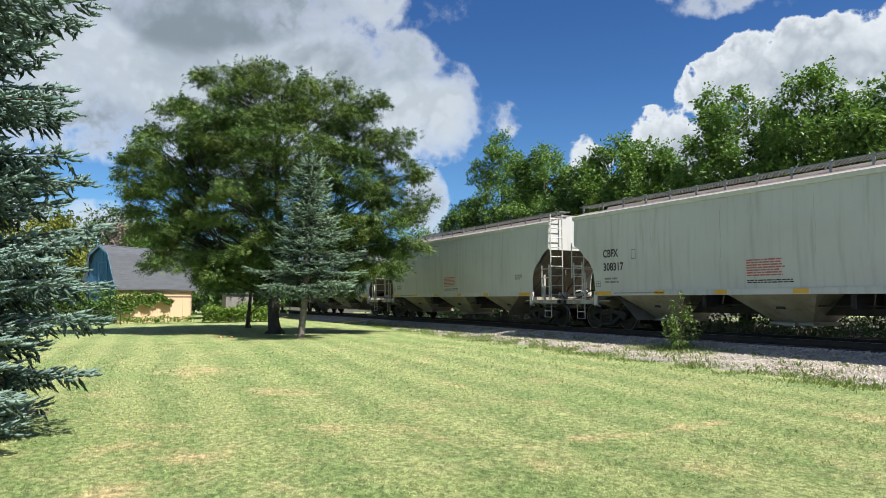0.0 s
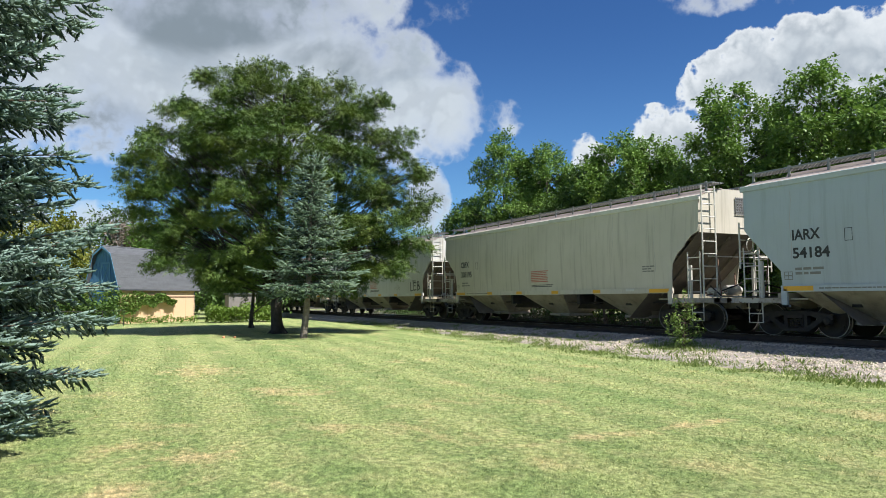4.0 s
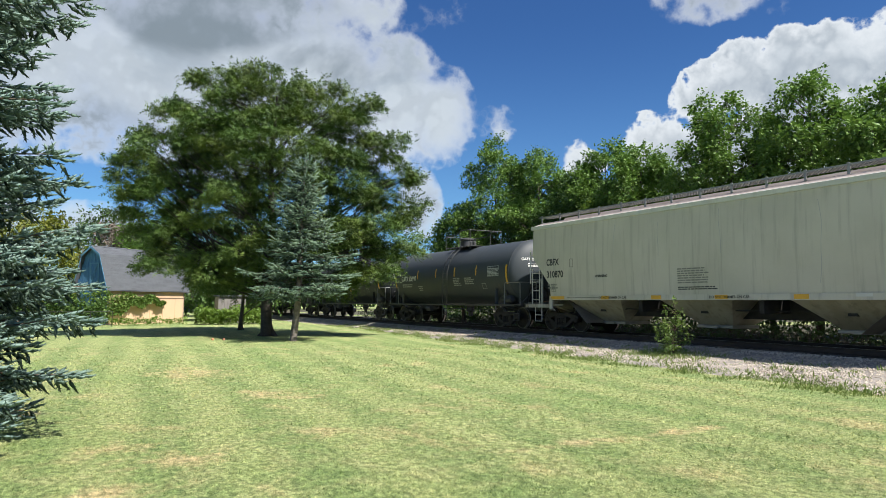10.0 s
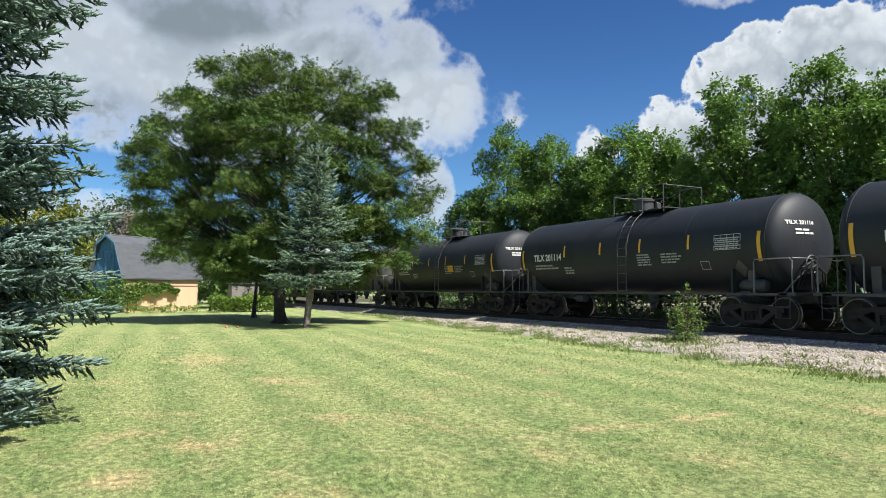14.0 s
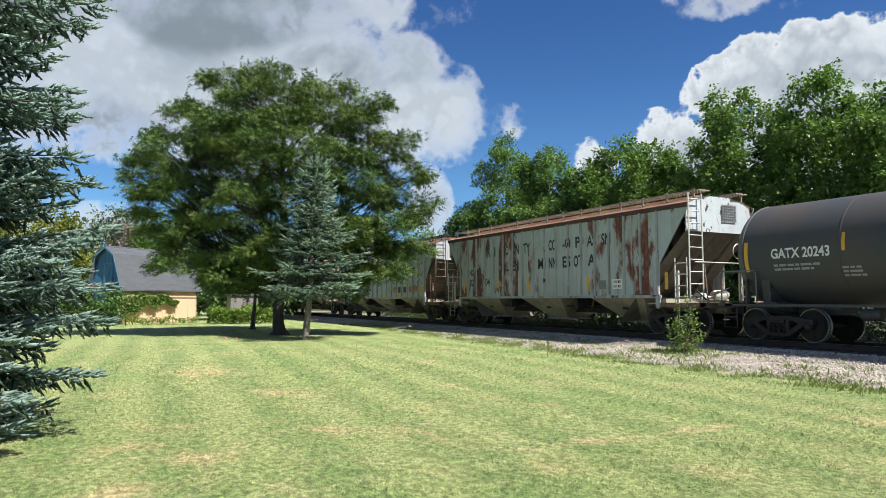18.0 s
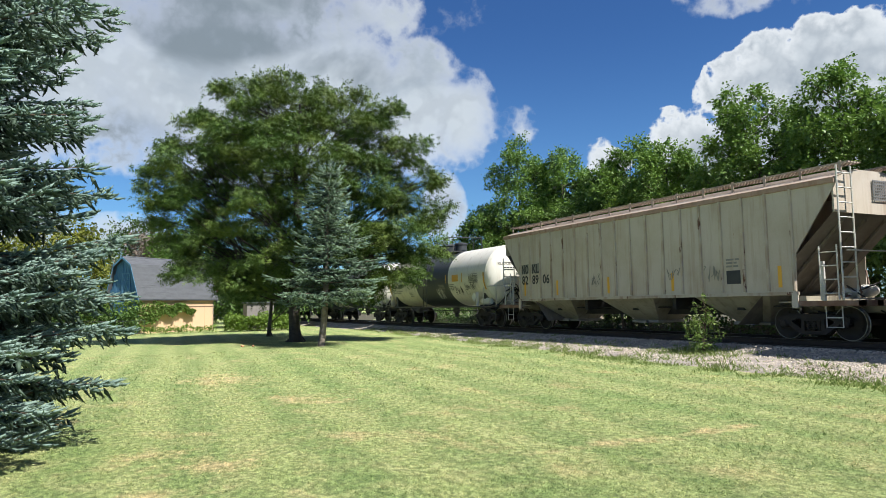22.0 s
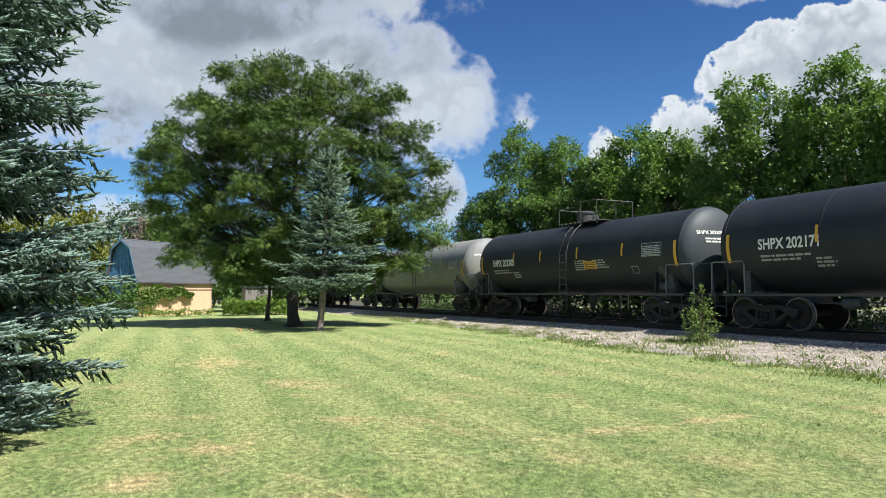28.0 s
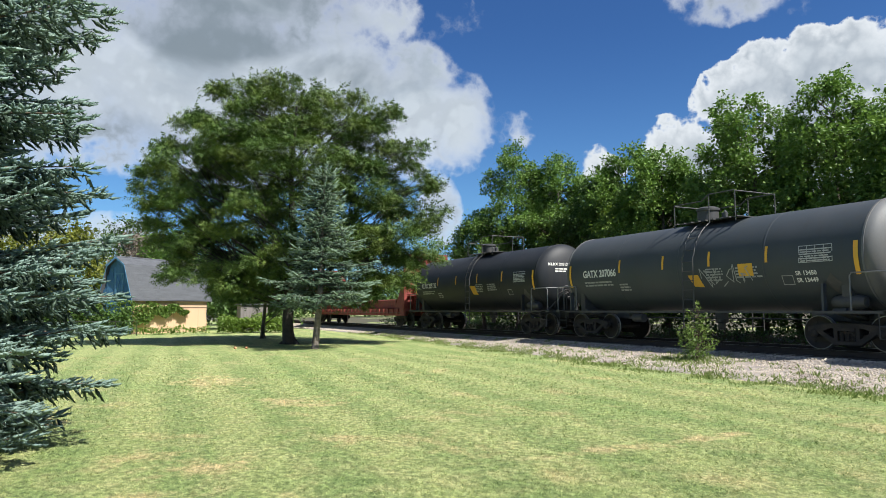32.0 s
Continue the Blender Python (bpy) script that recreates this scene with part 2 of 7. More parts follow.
def lawn_material():
    m = bpy.data.materials.new("lawn")
    m.use_nodes = True
    k = Nodes(m.node_tree)
    vec = k.add("TexCoord").outputs["Object"]
    col, mid = lawn_colour(k, vec)
    fine = k.noise(vec, 75.0, 5, 0.8)
    col = k.mix(1.0, col, k.mix(k.step(fine, 0.32, 0.68), (0.36, 0.42, 0.32), (1.55, 1.50, 1.48)), "MULTIPLY")
    b = k.add("BsdfPrincipled")
    k.put(b.inputs["Base Color"], col)
    b.inputs["Roughness"].default_value, b.inputs["Specular IOR Level"].default_value = 0.8, 0.2
    n = k.add("Bump")
    n.inputs["Strength"].default_value, n.inputs["Distance"].default_value = 0.8, 0.04
    k.put(n.inputs["Height"], k.math("ADD", fine, mid))
    k.put(b.inputs["Normal"], n.outputs[0])
    k.put(k.add("OutputMaterial").inputs[0], b.outputs[0])
    MATS["lawn"] = m
    # the blades that stand on it
    m = bpy.data.materials.new("grass_blade")
    m.use_nodes = True
    k = Nodes(m.node_tree)
    col, mid = lawn_colour(k, k.add("TexCoord").outputs["Object"])
    isl = k.add("NewGeometry").outputs["Random Per Island"]
    col = k.mix(1.0, col, k.mix(isl, (0.54, 0.65, 0.45), (1.90, 1.72, 1.72)), "MULTIPLY")
    d, t, mx = k.add("BsdfPrincipled"), k.add("BsdfTranslucent"), k.add("MixShader")
    k.put(d.inputs["Base Color"], col)
    d.inputs["Roughness"].default_value, d.inputs["Specular IOR Level"].default_value = 0.5, 0.35
    k.put(t.inputs[0], col)
    mx.inputs[0].default_value = 0.3
    k.put(mx.inputs[1], d.outputs[0])
    k.put(mx.inputs[2], t.outputs[0])
    k.put(k.add("OutputMaterial").inputs[0], mx.outputs[0])
    MATS["grass_blade"] = m


lawn_material()
# dark brown of the end slope sheets and stiffeners, alike on every hopper
surface("slope_brown", (0.155, 0.130, 0.105), (0.095, 0.078, 0.062), 1.4, 0.7, 0.85, bump=0.1, streak=(0.22, 0.19, 0.15), streak_amount=0.4)
surface("earth", (0.075, 0.06, 0.04), (0.045, 0.06, 0.02), 0.8, 0.8, 0.95, bump=0.6, grain=25)
surface("gravel_bed", (0.30, 0.265, 0.235), (0.16, 0.14, 0.125), 3.0, 0.8, 0.9, bump=1.0, grain=24, fleck=0.45)
surface("stone", (0.53, 0.465, 0.375), (0.26, 0.22, 0.18), 1.6, 0.9, 0.9, bump=0.3, grain=30, fleck=0.25)
surface("tie_wood", (0.055, 0.042, 0.032), (0.10, 0.085, 0.07), 3, 0.6, 0.9, bump=0.5, grain=30)
surface("rail_steel", (0.045, 0.031, 0.024), (0.024, 0.018, 0.015), 3, 0.6, 0.75, bump=0.2)
surface("rail_head", (0.32, 0.31, 0.30), None, 6, 0.4, 0.28, 0.9, bump=0.02)
surface("paint_grey", (0.52, 0.518, 0.505), (0.445, 0.435, 0.415), 0.5, 0.6, 0.55, bump=0.04, grain=30, streak=(0.25, 0.24, 0.21), streak_amount=0.35, fleck=0.03)
surface("paint_blue_grey", (0.39, 0.445, 0.485), (0.34, 0.385, 0.41), 0.5, 0.5, 0.5, bump=0.04, grain=30, streak=(0.22, 0.25, 0.25), streak_amount=0.3, fleck=0.03)
surface("paint_warm_grey", (0.53, 0.495, 0.425), (0.42, 0.395, 0.325), 0.5, 0.6, 0.55, bump=0.04, grain=30, streak=(0.22, 0.2, 0.16), streak_amount=0.4, fleck=0.03)
surface("paint_rusted", (0.40, 0.435, 0.445), (0.31, 0.32, 0.31), 0.8, 0.6, 0.6, bump=0.1, grain=30, streak=(0.28, 0.15, 0.09), streak_amount=0.5,
        spots=(0.115, 0.043, 0.028), spot_at=0.50, spot_scale=1.3, spot_stretch=(1, 1.2, 0.55), panel=(0.778, 0.30))
surface("rib_tan", (0.44, 0.385, 0.31), (0.29, 0.21, 0.145), 1.4, 0.7, 0.7, bump=0.1, streak=(0.20, 0.11, 0.07), streak_amount=0.6, spots=(0.11, 0.05, 0.03), spot_at=0.60, spot_scale=2.5, spot_stretch=(1, 1, 0.4))
surface("chord_tan", (0.34, 0.235, 0.185), (0.22, 0.135, 0.10), 1.4, 0.7, 0.75, bump=0.1, streak=(0.22, 0.10, 0.06), streak_amount=0.6)
surface("board_tan", (0.36, 0.30, 0.245), (0.22, 0.15, 0.11), 2.0, 0.7, 0.75, bump=0.1)
surface("paint_chipped", (0.44, 0.485, 0.505), (0.38, 0.415, 0.425), 0.8, 0.6, 0.6, bump=0.08, grain=30, streak=(0.33, 0.24, 0.17), streak_amount=0.55,
        spots=(0.050, 0.030, 0.024), spot_at=0.605, spot_scale=6.0, spot_stretch=(1, 1.1, 0.75), panel=(0.778, 0.13))
surface("paint_tan", (0.47, 0.42, 0.355), (0.37, 0.31, 0.235), 0.7, 0.7, 0.6, bump=0.08, grain=30, streak=(0.24, 0.15, 0.08), streak_amount=0.4,
        spots=(0.20, 0.085, 0.035), spot_at=0.70, spot_scale=1.8, spot_stretch=(1, 1.5, 0.5))
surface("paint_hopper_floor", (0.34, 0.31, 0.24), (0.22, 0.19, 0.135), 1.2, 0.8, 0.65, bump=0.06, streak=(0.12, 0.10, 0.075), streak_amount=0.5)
surface("sill_worn", (0.40, 0.385, 0.35), (0.17, 0.14, 0.11), 2.2, 0.9, 0.65, bump=0.06, streak=(0.16, 0.11, 0.08), streak_amount=0.5, spots=(0.10, 0.06, 0.04), spot_at=0.60, spot_scale=5.0)
surface("chord_rust", (0.075, 0.038, 0.029), (0.045, 0.027, 0.022), 1.6, 0.8, 0.8, bump=0.12)
surface("rib_stained", (0.38, 0.40, 0.395), (0.25, 0.205, 0.165), 1.2, 0.8, 0.7, bump=0.1, streak=(0.17, 0.10, 0.07), streak_amount=0.6, spots=(0.07, 0.035, 0.025), spot_at=0.62, spot_scale=3.0, spot_stretch=(1, 1, 0.5))
surface("roof_sheet", (0.34, 0.29, 0.265), (0.25, 0.2, 0.175), 1.0, 0.8, 0.7, bump=0.06)
surface("roof_rust", (0.22, 0.10, 0.06), (0.35, 0.20, 0.12), 1.5, 0.8, 0.8, bump=0.15)
surface("roof_orange", (0.50, 0.23, 0.085), (0.30, 0.13, 0.06), 1.5, 0.7, 0.8, bump=0.15)
surface("trim_light", (0.55, 0.55, 0.52), (0.44, 0.43, 0.40), 1.5, 0.5, 0.5, bump=0.03, streak=(0.34, 0.31, 0.27), streak_amount=0.25, fleck=0.03)
surface("galvanised", (0.27, 0.27, 0.265), (0.20, 0.20, 0.195), 3, 0.6, 0.55, 0.5, bump=0.05)
surface("ladder_paint", (0.52, 0.51, 0.47), (0.38, 0.35, 0.30), 4, 0.6, 0.5, bump=0.03)
surface("rust_steel", (0.16, 0.085, 0.055), (0.26, 0.20, 0.16), 3, 0.7, 0.8, bump=0.15)
surface("truck_iron", (0.012, 0.011, 0.011), (0.030, 0.025, 0.021), 4, 0.7, 0.75, bump=0.25, grain=35)
surface("wheel_iron", (0.022, 0.019, 0.017), (0.042, 0.033, 0.027), 4, 0.7, 0.6, 0.4, bump=0.1)
surface("wheel_tread", (0.26, 0.25, 0.24), (0.12, 0.11, 0.10), 8, 0.6, 0.4, 0.8, bump=0.02)
surface("tank_black", (0.017, 0.020, 0.025), (0.028, 0.030, 0.034), 0.6, 0.7, 0.55, bump=0.03, grain=25, streak=(0.035, 0.034, 0.033), streak_amount=0.3, spec=0.28)
surface("tank_mid", (0.10, 0.105, 0.11), (0.125, 0.115, 0.10), 0.6, 0.7, 0.62, bump=0.03, grain=25, streak=(0.07, 0.06, 0.05), streak_amount=0.4)
surface("tank_slate", (0.046, 0.055, 0.063), (0.060, 0.066, 0.072), 0.6, 0.7, 0.55, bump=0.03, grain=25, streak=(0.055, 0.052, 0.05), streak_amount=0.3, spec=0.28)
surface("tank_slate_rusty", (0.055, 0.062, 0.069), (0.092, 0.072, 0.058), 0.5, 0.8, 0.55, bump=0.03, grain=25, streak=(0.09, 0.06, 0.04), streak_amount=0.4, spec=0.28)
surface("tank_grey", (0.20, 0.215, 0.22), (0.235, 0.225, 0.195), 0.5, 0.8, 0.64, bump=0.03, grain=25, streak=(0.09, 0.085, 0.075), streak_amount=0.4)
surface("tank_white", (0.70, 0.685, 0.62), (0.60, 0.565, 0.48), 0.6, 0.6, 0.42, bump=0.03, grain=25, streak=(0.40, 0.36, 0.29), streak_amount=0.35, fleck=0.03)
surface("tank_white_dirty", (0.60, 0.57, 0.48), (0.43, 0.385, 0.29), 0.8, 0.8, 0.5, bump=0.03, grain=25, streak=(0.27, 0.25, 0.20), streak_amount=0.65, fleck=0.03)
surface("flat_red", (0.27, 0.048, 0.038), (0.18, 0.04, 0.034), 1.5, 0.7, 0.65, bump=0.1, streak=(0.12, 0.05, 0.04), streak_amount=0.4)
surface("mark_white", (0.72, 0.72, 0.68), (0.6, 0.6, 0.56), 4, 0.5, 0.6, bump=0)
surface("mark_pale", (0.45, 0.455, 0.45), None, 4, 0.5, 0.6, bump=0)
surface("mark_faint", (0.30, 0.305, 0.30), None, 4, 0.5, 0.6, bump=0)
surface("mark_black", (0.022, 0.023, 0.026), (0.05, 0.05, 0.05), 3, 0.5, 0.6, bump=0)
surface("mark_dim", (0.20, 0.195, 0.175), None, 4, 0.5, 0.6, bump=0)
surface("mark_red", (0.44, 0.115, 0.09), None, 4, 0.5, 0.6, bump=0)
surface("mark_yellow", (0.70, 0.37, 0.03), (0.60, 0.32, 0.03), 4, 0.5, 0.5, bump=0)
surface("mark_blue", (0.045, 0.135, 0.33), (0.04, 0.11, 0.28), 2, 0.5, 0.6, bump=0)
surface("axle_cap_blue", (0.10, 0.30, 0.48), None, 4, 0.5, 0.5, bump=0)
surface("bark", (0.105, 0.088, 0.07), (0.06, 0.05, 0.04), 5, 0.8, 0.95, bump=1.0, grain=22, fleck=0.3)
surface("bark_dark", (0.050, 0.043, 0.036), (0.028, 0.024, 0.020), 5, 0.8, 0.95, bump=1.0, grain=22, fleck=0.3)
surface("bark_pale", (0.20, 0.17, 0.145), (0.10, 0.08, 0.065), 6, 0.9, 0.95, bump=1.0, grain=18, fleck=0.3)
surface("twig", (0.10, 0.07, 0.05), None, 5, 0.5, 0.9, bump=0.2)
foliage("leaf_locust", (0.028, 0.066, 0.016), (0.105, 0.170, 0.036), 0.48, 0.08, (0.150, 0.180, 0.034))
foliage("leaf_mixed", (0.066, 0.140, 0.030), (0.172, 0.276, 0.062), 0.42, 0.26)
foliage("leaf_dark", (0.040, 0.088, 0.020), (0.084, 0.145, 0.034), 0.42, 0.14)
foliage("leaf_yellow", (0.105, 0.140, 0.022), (0.175, 0.180, 0.03), 0.5, 0.25)
foliage("leaf_bright", (0.10, 0.18, 0.03), (0.17, 0.25, 0.05), 0.45, 0.35)
foliage("leaf_vine", (0.075, 0.15, 0.03), (0.17, 0.25, 0.06), 0.4, 0.3)
foliage("leaf_brown", (0.15, 0.125, 0.105), (0.20, 0.165, 0.14), 0.7, 0.12)
foliage("needle_blue", (0.072, 0.125, 0.104), (0.205, 0.290, 0.248), 0.6, 0.04, (0.235, 0.315, 0.268))
# older needles: darker green, with the shade inside the boughs painted in
foliage("needle_old_shaded", (0.026, 0.046, 0.031), (0.075, 0.112, 0.080), 0.6, 0.03)
foliage("needle_green", (0.068, 0.120, 0.080), (0.195, 0.275, 0.190), 0.55, 0.05, (0.235, 0.31, 0.215))
foliage("brush_brown", (0.040, 0.034, 0.024), (0.085, 0.070, 0.048), 0.8, 0.08)
foliage("needle_dead", (0.16, 0.10, 0.06), (0.30, 0.20, 0.125), 0.8, 0.1)
foliage("weed_blade", (0.10, 0.165, 0.038), (0.24, 0.285, 0.10), 0.55, 0.3)
surface("shed_blue", (0.052, 0.155, 0.285), (0.075, 0.20, 0.34), 1.2, 0.7, 0.75, bump=0.2)
surface("shed_trim_blue", (0.085, 0.215, 0.345), None, 3, 0.5, 0.7, bump=0.1)
surface("shed_peach", (0.62, 0.42, 0.27), (0.56, 0.37, 0.235), 0.9, 0.5, 0.8, bump=0.12)
surface("fascia_brown", (0.18, 0.12, 0.08), None, 3, 0.5, 0.8, bump=0.1)
surface("shingle", (0.098, 0.104, 0.116), (0.072, 0.076, 0.085), 1.2, 0.7, 0.9, bump=0.5, grain=40, fleck=0.2)
surface("fence_wire", (0.06, 0.06, 0.055), None, 3, 0.5, 0.5, 0.6, bump=0)
surface("grey_boards", (0.22, 0.20, 0.185), (0.16, 0.145, 0.135), 3, 0.6, 0.85, bump=0.3)
surface("bloom_pink", (0.42, 0.25, 0.35), None, 3, 0.5, 0.7, bump=0)
surface("fruit_orange", (0.55, 0.24, 0.12), None, 6, 0.5, 0.6, bump=0.1)
surface("frame_iron", (0.018, 0.016, 0.015), (0.042, 0.033, 0.028), 4, 0.7, 0.8, bump=0.25, grain=35)
surface("rail_grey", (0.17, 0.175, 0.18), (0.10, 0.10, 0.10), 5, 0.6, 0.5, bump=0.05)
surface("gear_dark", (0.045, 0.047, 0.05), (0.07, 0.065, 0.06), 5, 0.6, 0.6, bump=0.05)

# ---- building blocks ----
class Shape:
    """Collects faces for one mesh."""

    def __init__(self):
        self.v, self.f = [], []

    def face(self, *pts):
        n = len(self.v)
        self.v += [tuple(p) for p in pts]
        self.f.append(tuple(range(n, n + len(pts))))
        return self

    def add(self, verts, faces):
        n = len(self.v)
        self.v += [tuple(p) for p in verts]
        self.f += [tuple(i + n for i in f) for f in faces]
        return self

    def box(self, x0, x1, y0, y1, z0, z1, bevel=0.0):
        """A box; with a bevel its four long edges along y are cut."""
        b = bevel
        if b:
            ring = [(x0 + b, z0), (x1 - b, z0), (x1, z0 + b), (x1, z1 - b), (x1 - b, z1), (x0 + b, z1), (x0, z1 - b), (x0, z0 + b)]
        else:
            ring = [(x0, z0), (x1, z0), (x1, z1), (x0, z1)]
        return self.extrude(ring, y0, y1)

    def extrude(self, ring, y0, y1):
        """A ring of (x, z), counter-clockwise seen from -y, drawn out along y."""
        n = len(ring)
        self.add([(x, y, z) for y in (y0, y1) for x, z in ring],
                 [tuple(range(n)), tuple(range(2 * n - 1, n - 1, -1))] + [(i, n + i, n + (i + 1) % n, (i + 1) % n) for i in range(n)])
        return self

    def extrude_x(self, ring, x0, x1):
        """A ring of (y, z) drawn out along x."""
        n = len(ring)
        self.add([(x, y, z) for x in (x0, x1) for y, z in ring],
                 [tuple(range(n)), tuple(range(2 * n - 1, n - 1, -1))] + [(i, n + i, n + (i + 1) % n, (i + 1) % n) for i in range(n)])
        return self

    def tube(self, path, r, n=6, r1=None, cap=True):
        """A round bar along a path, tapering from r to r1."""
        path = [Vector(p) for p in path]
        r1 = r if r1 is None else r1
        base = len(self.v)
        m = len(path)
        for i, p in enumerate(path):
            d = (path[min(i + 1, m - 1)] - path[max(i - 1, 0)]).normalized()
            side = d.cross(Vector((0, 0, 1)) if abs(d.z) < 0.9 else Vector((1, 0, 0))).normalized()
            up = side.cross(d)
            q = r + (r1 - r) * i / max(1, m - 1)
            self.v += [tuple(p + side * (math.cos(6.2832 * j / n) * q) + up * (math.sin(6.2832 * j / n) * q)) for j in range(n)]
        for i in range(m - 1):
            a, b = base + i * n, base + i * n + n
            self.f += [(a + j, a + (j + 1) % n, b + (j + 1) % n, b + j) for j in range(n)]
        if cap:
            self.f += [tuple(base + j for j in range(n - 1, -1, -1)), tuple(base + (m - 1) * n + j for j in range(n))]
        return self

    def lathe(self, profile, n, axis="x", at=(0, 0, 0), cap=False):
        """A profile of (along, radius) turned about the axis."""
        base, m = len(self.v), len(profile)
        for a, r in profile:
            for j in range(n):
                c, s = math.cos(6.2832 * j / n) * r, math.sin(6.2832 * j / n) * r
                p = {"x": (a, c, s), "y": (c, a, s), "z": (c, s, a)}[axis]
                self.v.append((p[0] + at[0], p[1] + at[1], p[2] + at[2]))
        for i in range(m - 1):
            a, b = base + i * n, base + i * n + n
            self.f += [(a + j, a + (j + 1) % n, b + (j + 1) % n, b + j) for j in range(n)]
        if cap:
            self.f += [tuple(base + j for j in range(n)), tuple(base + (m - 1) * n + j for j in range(n))]
        return self

    def plate(self, grid, thick):
        """A curved plate: rows of points, and the same rows moved by the vector thick."""
        rows, cols, t = len(grid), len(grid[0]), Vector(thick)
        flat = [Vector(p) for row in grid for p in row]
        k = rows * cols
        q = [(i * cols + j, i * cols + j + 1, (i + 1) * cols + j + 1, (i + 1) * cols + j) for i in range(rows - 1) for j in range(cols - 1)]
        faces = q + [tuple(k + i for i in reversed(f)) for f in q]
        rim = [i for i in range(cols)] + [i * cols + cols - 1 for i in range(1, rows)] + [(rows - 1) * cols + j for j in range(cols - 2, -1, -1)] + [i * cols for i in range(rows - 2, 0, -1)]
        faces += [(a, k + a, k + b, b) for a, b in zip(rim, rim[1:] + rim[:1])]
        return self.add(flat + [p + t for p in flat], faces)

    def mesh(self, name, material, smooth=False):
        me = bpy.data.meshes.new(name)
        me.from_pydata(self.v, [], self.f)
        bm = bmesh.new()
        bm.from_mesh(me)
        bmesh.ops.recalc_face_normals(bm, faces=bm.faces)
        bm.to_mesh(me)
        bm.free()
        me.materials.append(MATS[material])
        if smooth:
            me.polygons.foreach_set("use_smooth", [True] * len(me.polygons))
            me.set_sharp_from_angle(angle=radians(40))
        return me


def part(name, shape, material, parent, label="", smooth=False, at=None):
    """One mesh object under a thing or under a part."""
    me = shape if isinstance(shape, bpy.types.Mesh) else shape.mesh(name, material, smooth)
    ob = new(name, me)
    ob.parent = parent
    if at is not None:
        ob.matrix_basis = at
    return tagged(ob, label)


def big_mesh(name, verts, faces, material, smooth=False):
    """A mesh from arrays; all faces have the same number of corners."""
    me = bpy.data.meshes.new(name)
    k, n = faces.shape[1], len(faces)
    me.vertices.add(len(verts))
    me.vertices.foreach_set("co", np.ascontiguousarray(verts, dtype=np.float32).ravel())
    me.loops.add(n * k)
    me.loops.foreach_set("vertex_index", np.ascontiguousarray(faces, dtype=np.int32).ravel())
    me.polygons.add(n)
    me.polygons.foreach_set("loop_start", np.arange(0, n * k, k, dtype=np.int32))
    if smooth:
        me.polygons.foreach_set("use_smooth", np.ones(n, dtype=bool))
    me.update(calc_edges=True)
    me.materials.append(MATS[material])
    return me


def unit(a):
    return a / np.maximum(np.linalg.norm(a, axis=1, keepdims=True), 1e-9)


def scatter(points, ahead, size, verts, faces, rng, roll=None, up=(0, 0, 1)):
    """Copies of a small template (its length along x, its face along z) at points, heading ahead, joined."""
    n = len(points)
    x = unit(ahead)
    y = unit(np.cross(np.tile(np.array(up, float), (n, 1)), x) + 1e-6)
    z = np.cross(x, y)
    a = rng.normal(0, 0.5, n) if roll is None else roll
    c, s = np.cos(a)[:, None], np.sin(a)[:, None]
    y, z = y * c + z * s, z * c - y * s
    t = np.asarray(verts, float)
    p = points[:, None] + size[:, None, None] * (t[None, :, :1] * x[:, None] + t[None, :, 1:2] * y[:, None] + t[None, :, 2:] * z[:, None])
    f = np.asarray(faces)[None] + (np.arange(n) * len(t))[:, None, None]
    return p.reshape(-1, 3), f.reshape(-1, f.shape[-1])


# ---- ground and track ----
XC, ZR, D = 18.3, 0.476, 16.7    # middle of the track, top of the rail, near side of the cars


def verge(y):
    """Where the lawn ends and the stones begin."""
    return float(np.interp(y, [-60, 5, 13, 28, 40, 300], [11.6, 12.2, 12.7, 14.25, 15.6, 15.9]))


def make_ground():
    xs = [-3000, -900, -300, -120, -60] + list(np.arange(-30, 60.1, 2.0)) + [80, 150, 400, 1200, 3000]
    ys = [-3000, -900, -300, -120, -60, -30, -15] + list(np.arange(-8, 90.1, 2.0)) + [110, 150, 220, 400, 900, 3000]
    s = Shape()
    v, f = [], []
    for y in ys:
        for x in xs:
            v.append((x, y, (0.03 * math.sin(x * 0.35) * math.sin(y * 0.23 + 1) if -20 < x < 12 and 4 < y < 60 else 0.0)))
    n = len(xs)
    for j in range(len(ys) - 1):
        for i in range(n - 1):
            f.append((j * n + i, j * n + i + 1, (j + 1) * n + i + 1, (j + 1) * n + i))
    s.add(v, f)
    tagged(new("ground", s.mesh("ground", "lawn", True)), "mown lawn with mowing stripes and dry yellow patches", "lawn", kind="structure")


BED = [(0.0, -0.05), (0.18, 0.05), (0.5, 0.11), (0.72, 0.19), (0.86, 0.28), (1.0, 0.285)]


def bed_point(x_in, y):
    """Height of the stones at a place on the near side of the track."""
    a = verge(y)
    return float(np.interp((x_in - a) / (16.95 - a), [p[0] for p in BED], [p[1] for p in BED]))


